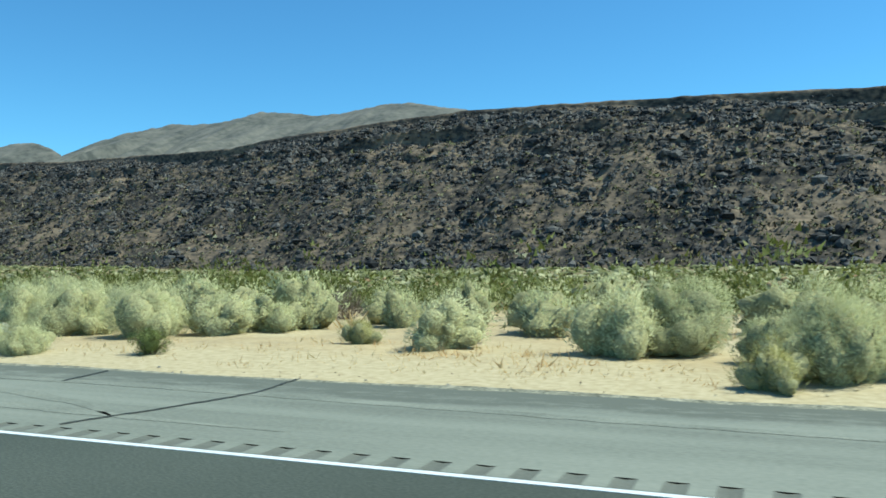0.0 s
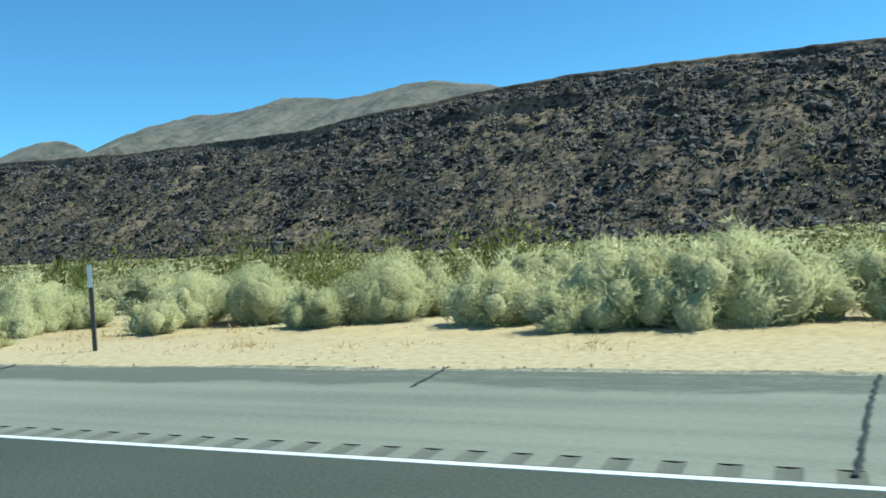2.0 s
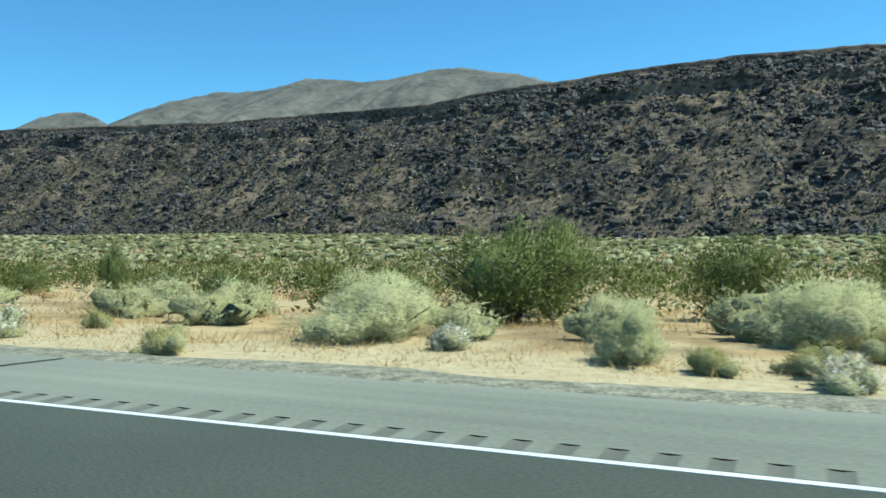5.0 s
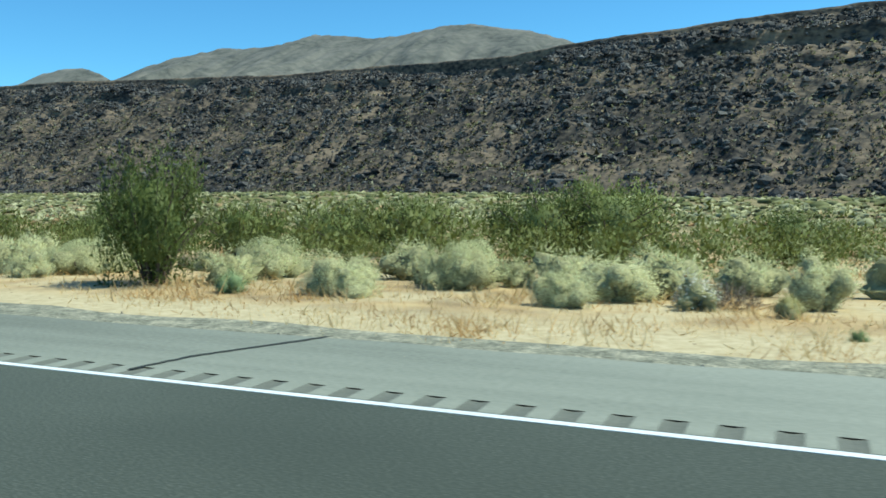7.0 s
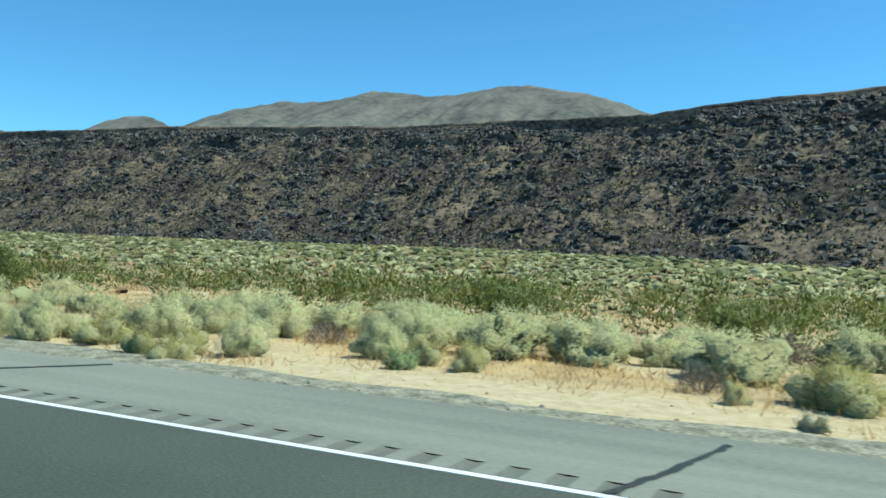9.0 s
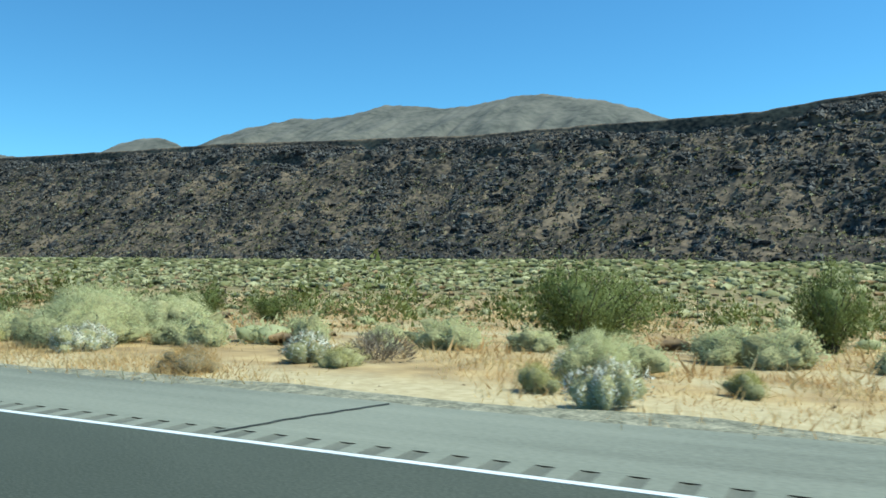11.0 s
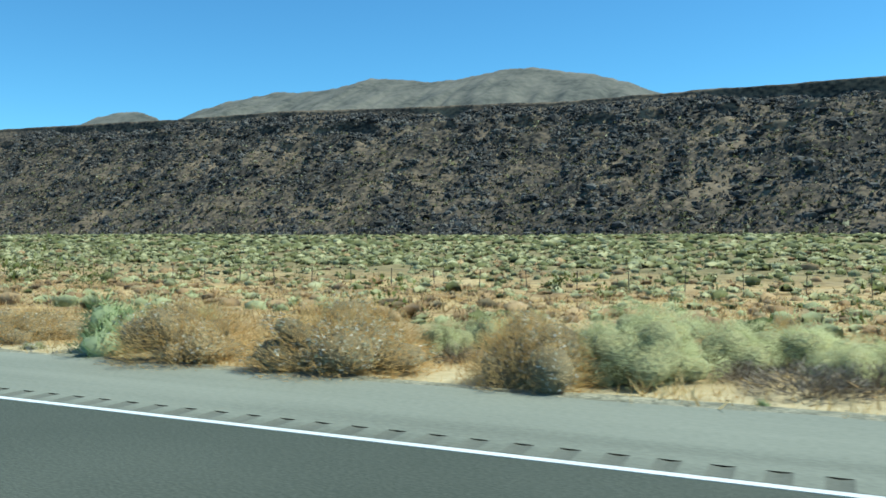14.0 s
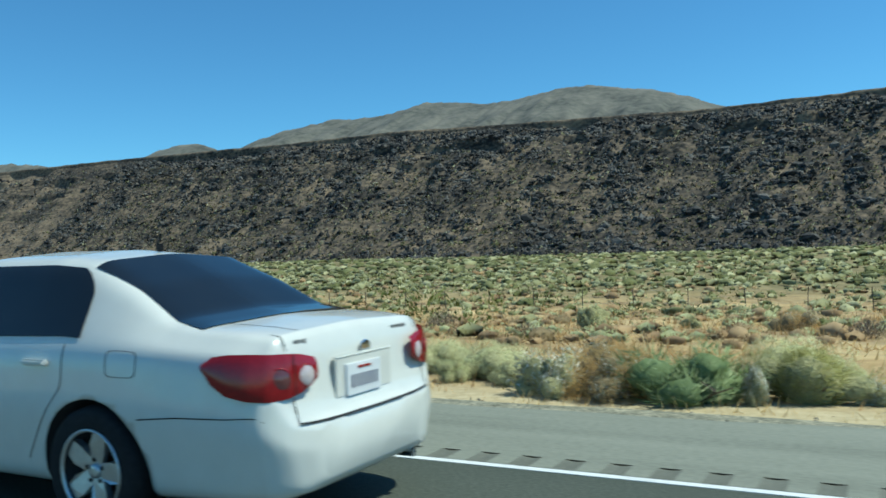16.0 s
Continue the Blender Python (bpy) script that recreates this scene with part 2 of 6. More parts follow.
def land(x, y):
    """Height of the natural ground."""
    far = np.interp(x, [-1161, -774, -580, -426, -322, -213, -39, 387], [-0.4, -0.79, -2.34, -2.21, -3.75, -5.95, -4.27, -4.14])
    late = np.interp(y, [-40, -14, 5.0, 6.4, 8, 10, 12.5, 18, 25.8, 36, 47.7, 64.5, 103], [-1.5, -0.25, -0.2, -0.04, -0.06, -0.12, -0.25, -0.72, -1.32, -2.0, -2.57, -2.98, -3.75])
    early = np.interp(y, [-40, -14, 5.0, 7.4, 7.9, 10, 14, 18, 25.8, 36, 47.7, 64.5, 103], [-1.5, -0.25, -0.2, -0.12, -0.02, 0.02, 0.0, -0.12, -0.55, -1.3, -2.05, -2.98, -3.75])
    k = np.clip((x + 132) / 40, 0, 1)                 # the verge lies level along the first stretch
    near = late * (1 - k) + early * k
    f = np.clip((y - 64.5) / 258, 0, 1)
    return np.where(y > 64.5, (1 - f) * near + f * far, near)


# ---- ground ----
xs = np.concatenate([np.linspace(-6200, -1100, 24)[:-1], np.linspace(-1100, -560, 55)[:-1], np.arange(-560, 50, 1.6), np.linspace(50, 380, 30), np.linspace(420, 5800, 20)])
ys = np.concatenate([np.linspace(-3900, -60, 12), np.linspace(-45, 4.0, 8), np.arange(5.0, 16, 0.4), np.linspace(16, 50, 34), np.linspace(52, 150, 26), np.linspace(165, 540, 20), np.linspace(640, 6200, 16)])
gx, gy = np.meshgrid(xs, ys, indexing="ij")
gz = land(gx, gy)
rough_amp = np.interp(gy, [6.3, 7.5, 12, 38, 77], [0.0, 0.006, 0.05, 0.2, 0.32]) * (np.abs(gx + 250) < 330)
gz = gz + rough_amp * waves(gx, gy, 3, 4, 9.0)
ground = new("ground", fast_mesh("ground", np.stack([gx, gy, gz], -1).reshape(-1, 3), grid_faces(len(xs), len(ys)), [M_GROUND], smooth=True))
tagged(ground, "pale sandy desert ground with dry golden grass", "ground", kind="structure")


# ---- road ----
def strip(name, y0, y1, z, mat, x0=-1900.0, x1=900.0, thick=0.12, step=2.0):
    """A straight paved band along the road with real thickness; y0 and y1 are numbers or functions of x."""
    sx = np.arange(x0, x1 + step, step)
    a = y0(sx) if callable(y0) else np.full_like(sx, y0)
    b = y1(sx) if callable(y1) else np.full_like(sx, y1)
    v = np.concatenate([np.stack([sx, a, np.full_like(sx, z - thick)], 1), np.stack([sx, a, np.full_like(sx, z)], 1), np.stack([sx, b, np.full_like(sx, z)], 1), np.stack([sx, b, np.full_like(sx, z - thick)], 1)])
    k, n = np.arange(len(sx) - 1), len(sx)
    f = np.concatenate([np.stack([k + r * n, k + 1 + r * n, k + 1 + (r + 1) * n, k + (r + 1) * n], 1) for r in range(3)])
    return new(name, fast_mesh(name, v, f, [mat]))


def ragged_edge(x):
    return shoulder_edge(x) + 0.07 * waves(x, x * 0, 8, 4, 3.0)


GROOVE_IN, GROOVE_OUT = 4.725, 4.97
tagged(strip("road", -12.0, GROOVE_IN, 0.0, M_LANE), "dark grey asphalt traffic lanes of a highway", "road", kind="structure")
tagged(strip("shoulder", GROOVE_OUT, ragged_edge, 0.0, M_SHOULDER, step=0.5), "lighter grey weathered asphalt shoulder", "road shoulder", kind="structure")
tagged(strip("edge_line", 4.629, 4.698, 0.004, M_PAINT, thick=0.004), "solid white painted edge line on asphalt", "road marking", kind="structure")


def rumble_strip(x0, x1, pitch=0.305, depth=0.011):
    """Milled grooves across a narrow band: each a round trough, shallow by the line and deeper at its outer end."""
    n = int((x1 - x0) / pitch)
    prof = [(0.0, 0.0), (0.022, -0.6), (0.073, -1.0), (0.123, -0.55), (0.15, 0.0)]
    px = (x0 + pitch * np.arange(n)[:, None] + np.array([p[0] for p in prof])[None, :]).ravel()
    pz = np.tile(np.array([p[1] for p in prof]) * depth, n)
    k = len(px)
    lo = np.stack([px, np.full(k, GROOVE_IN), pz * 0.55], 1)
    hi = np.stack([px, np.full(k, GROOVE_OUT), pz * 0.95], 1)
    i = np.arange(k - 1)
    f = np.stack([i, i + 1, i + 1 + k, i + k], 1)
    groove = (i % 5) < 4
    top0 = lo * [1, 1, 0]
    top1 = hi * [1, 1, 0]
    wall0 = np.stack([i, i + 2 * k, i + 1 + 2 * k, i + 1], 1)[groove]
    wall1 = np.stack([i + k, i + 1 + k, i + 1 + 3 * k, i + 3 * k], 1)[groove]
    v = np.concatenate([lo, hi, top0, top1])
    faces = np.concatenate([f, wall0, wall1])
    idx = np.concatenate([np.where(groove, 1, 0), np.ones(len(wall0) + len(wall1), int)])
    return new("rumble_strip", fast_mesh("rumble_strip", v, faces, [M_SHOULDER, M_GROOVE], idx))


tagged(rumble_strip(-600, 70), "row of milled rumble grooves in grey asphalt", "rumble strip", kind="structure")

# ---- lava hillside ----
HX = [-1677, -1290, -974, -806.2, -606.3, -464.4, -309.6, -167.7, -45.1, 258, 774]
HB = [451.5, 433.4, 427, 412.8, 416.7, 388.3, 354.8, 339.3, 325.1, 314.8, 314.8]
CX = [-1677, -1354.5, -1161, -1006.2, -903, -838.5, -748.2, -645, -599.9, -516, -438.6, -387, -341.9, -277.4, -245.1, -187.1, -129, -64.5, 51.6, 258, 774]
CZ = [113.12, 109.89, 107.31, 103.44, 100.86, 100.22, 95.7, 92.48, 90.54, 88.22, 86.03, 84.48, 87.71, 89.13, 91.45, 93, 91.19, 88.61, 84.22, 77, 70.55]
FACE = 148.0


def hill_base(x):
    return np.interp(x, HX, HB)


def rise(v, lo, hi):
    t = np.clip((v - lo) / (hi - lo), 0, 1)
    return t * t * (3 - 2 * t)


def hill_point(x, v):
    """Across the slope: v 0 at the foot, 1 at the crest, beyond it the flat top; rim rock stands in broken cliffs below the crest."""
    yb, zc, zb = hill_base(x), np.interp(x, CX, CZ), land(x, hill_base(x)) - 1.0
    y = yb + FACE * v
    prof = np.interp(v, [-0.1, 0, 0.06, 0.25, 0.5, 0.75, 0.88, 0.96, 1.0, 1.1, 3.0], [-0.02, 0, 0.04, 0.20, 0.45, 0.71, 0.85, 0.93, 0.972, 0.972, 0.88])
    edge = 0.982 + 0.007 * waves(x, 0 * x, 19, 4, 110.0)
    rim = 0.018 + 0.075 * np.clip(0.15 + 1.2 * waves(x, 0 * x, 15, 4, 150.0), 0, 1)
    prof = prof + 0.028 * rise(v, 0.88, 0.99) + rim * (rise(v, edge, edge + 0.010) - rise(v, edge - 0.14, edge + 0.010))
    relief = np.clip(v * 5, 0, 1) * np.clip((1.0 - v) * 6, 0.16, 1)
    bump = 3.0 * waves(x, y * 0.5, 11, 3, 90.0) + 1.6 * waves(x, y, 12, 4, 20.0) + 1.3 * waves(x * 0.3, y, 14, 3, 14.0)
    for seed, v0, high in ((16, 0.86, 11.0), (17, 0.72, 6.0), (18, 0.52, 3.5)):
        at = v0 + 0.03 * waves(x, 0 * x, seed, 3, 130.0)
        tall = high * np.clip(0.25 + 1.3 * waves(x, 0 * x, seed + 20, 3, 85.0), 0, 1)
        bump = bump + tall * (rise(v, at, at + 0.010) - rise(v, at - 0.10, at + 0.10)) / np.maximum(relief, 0.3)
    y = y - relief * 4.0 * waves(x, y * 0.3, 13, 3, 58.0)
    return np.stack([x + 0 * v, y, zb + (zc - zb) * prof + relief * bump], -1)


hx = np.concatenate([np.arange(-1670, -950, 5.0), np.arange(-950, 330, 3.0), np.arange(330, 541, 6.0)])
hv = np.concatenate([np.linspace(-0.08, 0.66, 60), np.linspace(0.67, 0.96, 56), np.linspace(0.965, 1.02, 22), np.linspace(1.1, 3.0, 10)])
hu, hw = np.meshgrid(hx, hv, indexing="ij")
hillside = new("hillside", fast_mesh("hillside", hill_point(hu, hw).reshape(-1, 3), grid_faces(len(hx), len(hv)), [M_HILL], smooth=True))
tagged(hillside, "steep lava hillside of brown soil and dark stones", "hillside", kind="structure")

ICO = np.array([(0, 0, 1)] + [(0.894 * math.cos(a), 0.894 * math.sin(a), 0.447) for a in np.arange(5) * 2 * np.pi / 5] + [(0.894 * math.cos(a), 0.894 * math.sin(a), -0.447) for a in (np.arange(5) + 0.5) * 2 * np.pi / 5] + [(0, 0, -1)])
ICO_F = np.array([(0, 1 + i, 1 + (i + 1) % 5) for i in range(5)] + [(1 + i, 6 + i, 1 + (i + 1) % 5) for i in range(5)] + [(1 + (i + 1) % 5, 6 + i, 6 + (i + 1) % 5) for i in range(5)] + [(6 + i, 11, 6 + (i + 1) % 5) for i in range(5)])
OCT = np.array([(0, 0, 1), (1, 0, -0.25), (0, 1, -0.4), (-1, 0, -0.25), (0, -1, -0.4)], float)      # half-buried stone
OCT_F = np.array([(0, 1 + i, 1 + (i + 1) % 4) for i in range(4)])


DOME_F = ICO_F[:15]


def split_ball(ball, tris):
    """A ball with each triangle split in four."""
    v, f, seen = [tuple(p) for p in ball], [], {}

    def mid(a, b):
        key = (min(a, b), max(a, b))
        if key not in seen:
            m = np.add(v[a], v[b])
            v.append(tuple(m / np.linalg.norm(m)))
            seen[key] = len(v) - 1
        return seen[key]

    for a, b, c in tris:
        ab, bc, ca = mid(a, b), mid(b, c), mid(c, a)
        f += [(a, ab, ca), (ab, b, bc), (ca, bc, c), (ab, bc, ca)]
    return np.array(v), np.array(f)


BALL = split_ball(*split_ball(ICO, ICO_F))
FINE_BALL, FINE_BALL_F = split_ball(*BALL)


def lump_arrays(centres, radii, seed, flat=(0.65, 1.0), jitter=0.35, simple=False, dome=False):
    """Vertices and triangles of many faceted stones or clumps."""
    r = np.random.RandomState(seed)
    tv, tf = (ICO[:11], DOME_F) if dome else (OCT, OCT_F) if simple else (ICO, ICO_F)
    n, k = len(centres), len(tv)
    t = tv[None] * (1 + r.uniform(-jitter, jitter, (n, k, 1))) + r.uniform(-jitter, jitter, (n, k, 3)) * 0.4
    a = r.uniform(0, 2 * np.pi, n)
    c, s = np.cos(a)[:, None], np.sin(a)[:, None]
    t = np.stack([t[..., 0] * c - t[..., 1] * s, t[..., 0] * s + t[..., 1] * c, t[..., 2]], -1)
    sc = np.stack([radii * r.uniform(0.8, 1.3, n), radii * r.uniform(0.8, 1.3, n), radii * r.uniform(*flat, n)], -1)
    v = centres[:, None, :] + t * sc[:, None, :]
    f = tf[None] + (np.arange(n) * k)[:, None, None]
    return v.reshape(-1, 3), f.reshape(-1, 3)


def lumps(name, centres, radii, mats, seed, flat=(0.65, 1.0), jitter=0.35, simple=False, dome=False):
    return fast_mesh(name, *lump_arrays(centres, radii, seed, flat, jitter, simple, dome), mats)


rs = np.random.RandomState(5)


def scatter_hill(n, keep, lo=-1610, hi=490):
    x, v = np.where(rs.uniform(0, 1, n * 3) < 0.6, rs.uniform(-1150, 330, n * 3), rs.uniform(lo, hi, n * 3)), rs.uniform(0.0, 1.04, n * 3)
    k = rs.uniform(0, 1, n * 3) < keep(x, v)
    p = hill_point(x[k][:n], v[k][:n])
    return p, v[k][:n]


def stony(x, v):
    """Where the stones lie thick: up by the crest and in drifts down the slope."""
    d = 0.65 * waves(x + 30 * v, v * 45, 21, 3, 75.0) + 0.5 * waves(x, v * 120, 22, 2, 24.0)
    return np.clip(np.interp(v, [0.0, 0.06, 0.1, 0.35, 0.6, 0.8, 0.9], [0.5, 0.45, 0.2, 0.28, 0.5, 0.8, 1.0]) + 2.2 * d, 0.04, 1)


p, v = scatter_hill(6000, lambda x, v: stony(x, v) * (v < 0.95))
size = np.exp(rs.normal(0.35, 0.38, len(p))).clip(0.8, 3.4)
ox = rs.uniform(-1150, 330, 380)
ov = np.where(rs.uniform(0, 1, 380) < 0.12, rs.uniform(0.0, 0.05, 380), rs.uniform(0.05, 0.93, 380))
cx, cv = np.repeat(ox, 11) + rs.normal(0, 3.2, 380 * 11), np.repeat(ov, 11) + rs.normal(0, 0.014, 380 * 11)
p = np.concatenate([p, hill_point(cx, cv.clip(0.0, 0.96))])
size = np.concatenate([size, np.exp(rs.normal(0.38, 0.4, len(cx))).clip(0.6, 2.9)])      # outcrops of larger blocks
boulders = new("boulder_field", lumps("boulder_field", p + [0, 0, 0.1], size, [M_BASALT], 1, flat=(0.5, 0.85), dome=True))
tagged(boulders, "dark basalt boulders strewn over the lava slope", "boulders", kind="stuff")
p, v = scatter_hill(44000, lambda x, v: np.clip(stony(x, v) + 0.06, 0, 1) * (v < 0.96))
size = np.exp(rs.normal(-0.12, 0.42, len(p))).clip(0.35, 2.0)
rubble = new("lava_rubble", lumps("lava_rubble", p + [0, 0, 0.1], size, [M_BASALT], 3, simple=True))
tagged(rubble, "small dark lava rubble covering the slope", "rubble", kind="stuff")
kx, v = rs.uniform(-1150, 330, 5200), 0.985 - np.abs(rs.normal(0, 0.05, 5200))
p = hill_point(kx, v)
size = np.exp(rs.normal(0.30, 0.38, len(p))).clip(0.6, 2.8) * np.interp(v, [0.84, 0.96, 0.985], [1, 0.9, 0.5])
crest = new("crest_rocks", lumps("crest_rocks", p - np.stack([0 * v, 0 * v, size * 0.25], 1), size, [M_BASALT], 2, flat=(0.8, 1.2), dome=True))
tagged(crest, "blocky black lava rocks below the ridge crest", "rocks", kind="stuff")

# ---- far mountains ----
def range_mesh(name, px, pz, y0, depth, label, seed):
    """A bare range: its skyline at y0, with spurs and gullies running down towards the plain."""
    n, m = (420, 60) if seed == 31 else (160, 40)
    mx = np.linspace(px[0], px[-1], n)
    mv = np.linspace(0, 1, m)
    u, w = np.meshgrid(mx, mv, indexing="ij")
    top = np.interp(u, px, pz)
    top = top + 6 * waves(u, 0 * u, seed + 3, 4, 150.0)
    ridge = waves(u, w * 390, seed, 4, 900.0)
    gully = -np.abs(waves(u + 160 * w, w * 260, seed + 2, 4, 620.0)) * 130 * np.sin(np.pi * w ** 0.8) * np.clip((1 - w) * 4, 0, 1)
    gully = gully - np.abs(waves(u - 90 * w, w * 120, seed + 4, 4, 230.0)) * 16 * np.clip((1 - w) * 6, 0, 1) * np.clip(w * 4, 0, 1)
    z = -5 + (top + 5) * (w ** 1.05) + ridge * 240 * np.sin(np.pi * w) * (1 - w) * (top / 645) + gully
    y = y0 - depth * (1 - w) + 190 * waves(u, w * 260, seed + 1, 3, 640.0) * (1 - w)
    back = np.stack([mx, np.full_like(mx, y0 + 400), np.full_like(mx, -5.0)], 1)
    v = np.concatenate([np.stack([u, y, z], -1).reshape(-1, 3), back])
    f = grid_faces(len(mx), len(mv))
    k = np.arange(len(mx) - 1)
    tail = np.stack([k * m + m - 1, (k + 1) * m + m - 1, n * m + k + 1, n * m + k], 1)
    ob = new(name, fast_mesh(name, v, np.concatenate([f, tail]), [M_MOUNTAIN], smooth=True))
    return tagged(ob, label, "mountain", kind="structure")


range_mesh("mountain_range", [-4089.3, -3999, -3870, -3572, -3284.3, -3127, -2991.5, -2786.4, -2574.8, -2435.5, -2171.1, -1951.8, -1802.1, -1684.7, -1514.5, -1403.5, -1242.3, -1137.8, -864.3, -258, 645],
           [554.3, 616.22, 654.92, 724.58, 750.38, 760.7, 745.22, 750.38, 786.5, 768.44, 734.9, 752.96, 769.73, 761.99, 725.87, 710.39, 654.92, 611.06, 522.05, 438.2, 322.1], 3740, 1930, "bare grey-brown desert mountain range", 31)
range_mesh("mountain_spur", [-4618.9, -4381.0, -4254.4, -4177.8, -4073.3, -3995.5, -3899.1, -3841.1, -3783.0, -3701.8, -3643.7, -3516.0, -3167.7], [499.0, 572.2, 603.5, 626.7, 645.3, 655.7, 660.4, 655.7, 644.1, 615.1, 589.6, 510.6, 382.9], 3372, 1512, "low rounded bare mountain spur", 41)
range_mesh("mountain_far_knoll", [-5001.9, -4761.9, -4615.5, -4390.0, -4162.1, -3922.1], [479.6, 534.8, 558.8, 534.8, 503.6, 455.6], 2759, 1078, "low bare far-off desert knoll", 51)

# ---- sealed cracks on the shoulder ----
def crack(points):
    """A ribbon of black sealant, thicker towards the middle, laid along a crooked line."""
    r = random.Random(str(points))
    line = []
    for (x0, y0), (x1, y1) in zip(points, points[1:]):
        n = max(2, int(math.hypot(x1 - x0, y1 - y0) / 0.08))
        line += [(x0 + (x1 - x0) * i / n + r.uniform(-0.012, 0.012), y0 + (y1 - y0) * i / n + r.uniform(-0.008, 0.008)) for i in range(n)]
    line.append(points[-1])
    w = r.uniform(0.018, 0.032)
    bm = bmesh.new()
    rows = []
    for i, (x, y) in enumerate(line):
        a, b = line[max(0, i - 1)], line[min(len(line) - 1, i + 1)]
        d = Vector((b[0] - a[0], b[1] - a[1], 0)).normalized()
        side = Vector((-d.y, d.x, 0)) * w * r.uniform(0.75, 1.3)
        c = Vector((x, y, 0))
        rows.append([bm.verts.new(c + side), bm.verts.new(c + Vector((0, 0, 0.007))), bm.verts.new(c - side)])
    for p, q in zip(rows, rows[1:]):
        for i in range(2):
            bm.faces.new((p[i], p[i + 1], q[i + 1], q[i]))
    me = bpy.data.meshes.new("crack_seal")
    bm.to_mesh(me), bm.free()
    me.materials.append(M_SEAL)
    ob = new("crack_seal", me)
    ob.location.z = 0.005
    tagged(ob, "black tar sealant along a crack in asphalt", "crack sealant", kind="structure")


crack(((-7.61, 6.93), (-7.75, 7.75)))
crack(((-5.63, 5.04), (-5.27, 5.98), (-4.98, 6.89), (-5.09, 7.86)))
crack(((-21.54, 5.88), (-21.13, 6.67), (-21.31, 7.74)))
crack(((-16.55, 6.8), (-16.37, 7.19), (-16.32, 7.92)))
crack(((-37.76, 7.16), (-38.02, 7.8)))
crack(((-33.07, 5.04), (-32.67, 6.39), (-32.84, 7.9)))
crack(((-29.12, 6.41), (-28.99, 7.46), (-28.9, 7.9)))
crack(((-51.76, 6.77), (-52.26, 7.79)))
crack(((-50.25, 5.61), (-49.76, 6.64), (-50.02, 7.69)))
crack(((-47.84, 6.79), (-47.94, 7.87)))
crack(((-44.37, 4.87), (-44.26, 5.79), (-44.09, 6.66), (-43.48, 6.84), (-43.4, 7.97)))
crack(((-43.37, 7.39), (-42.75, 7.45)))
crack(((-61.48, 6.92), (-61.57, 8)))
crack(((-57.92, 4.85), (-57.72, 6.76), (-57.59, 7.79)))
crack(((-66.57, 5.04), (-66.78, 6.45), (-67.44, 6.86), (-67.76, 7.82)))
crack(((-82.14, 7.06), (-82.22, 7.54)))
crack(((-78.29, 4.81), (-78.21, 5.72), (-77.85, 6.91)))
crack(((-77.68, 6.85), (-77.83, 7.42), (-77.78, 7.83)))
crack(((-93.62, 5), (-93.2, 5.88), (-92.68, 6.7)))
crack(((-89.23, 4.79), (-89.11, 5.37), (-88.88, 6.05), (-88.9, 7.01), (-88.82, 7.56)))
crack(((-169.29, 5.23), (-168.99, 5.93), (-168.75, 6.5)))
crack(((-163.24, 4.75), (-162.95, 5.91), (-162.88, 6.44), (-162.72, 6.61)))
crack(((-179.55, 4.88), (-179.36, 5.79), (-179.17, 6.65)))
crack(((-212.95, 4.85), (-212.83, 5.4), (-212.24, 6.54)))
crack(((-224.89, 4.78), (-224.15, 5.22), (-223.64, 5.87), (-223.32, 6.47)))
crack(((-243.64, 4.88), (-243.29, 5.67), (-242.9, 6.45)))
crack(((-257.38, 4.8), (-257.12, 5.26), (-256.74, 5.94), (-256.48, 6.41)))
crack(((-271.14, 4.7), (-270.89, 5.47), (-270.69, 6.28)))
crack(((-277.7, 4.84), (-277.5, 5.51), (-276.82, 6.36)))
crack(((-349.04, 4.67), (-348.89, 5.3), (-348.61, 5.84), (-348.46, 6.36)))
crack(((-387.68, 5.02), (-387.46, 5.51), (-386.37, 6.17)))
crack(((-397.14, 4.71), (-397.02, 5.4), (-396.72, 5.71), (-396.62, 6.26)))
crack(((-418.94, 4.8), (-418.72, 5.35), (-418.11, 6.24)))
crack(((-445.78, 4.73), (-445.6, 5.28), (-445.4, 5.7), (-445.34, 6.25)))
crack(((-468.23, 5.31), (-467.52, 6.07), (-467.03, 6.36)))
crack(((-465.5, 4.92), (-465.05, 5.03), (-464.96, 5.67), (-464.81, 5.97), (-464.49, 6.26)))
crack(((-475.78, 4.75), (-475.6, 5.4), (-475.36, 6.17)))
for gx0 in (-100.7, -110.2, -117.5, -144.75, -155.15, -231.86, -289.38, -300.88, -325.46, -336.66, -362.81, -372.11, -405.33, -453.46, -484.45, -497.36, -508.46):
    crack(((gx0 - 0.25, 4.8), (gx0, 5.6), (gx0 + 0.35, 6.42)))

M_MARK = material("tyre-darkened asphalt", [(0.155, 0.165, 0.134), (0.205, 0.216, 0.176), (0.255, 0.266, 0.217)], 1.2, 30, 0.9, 0.003, spread=0.12)


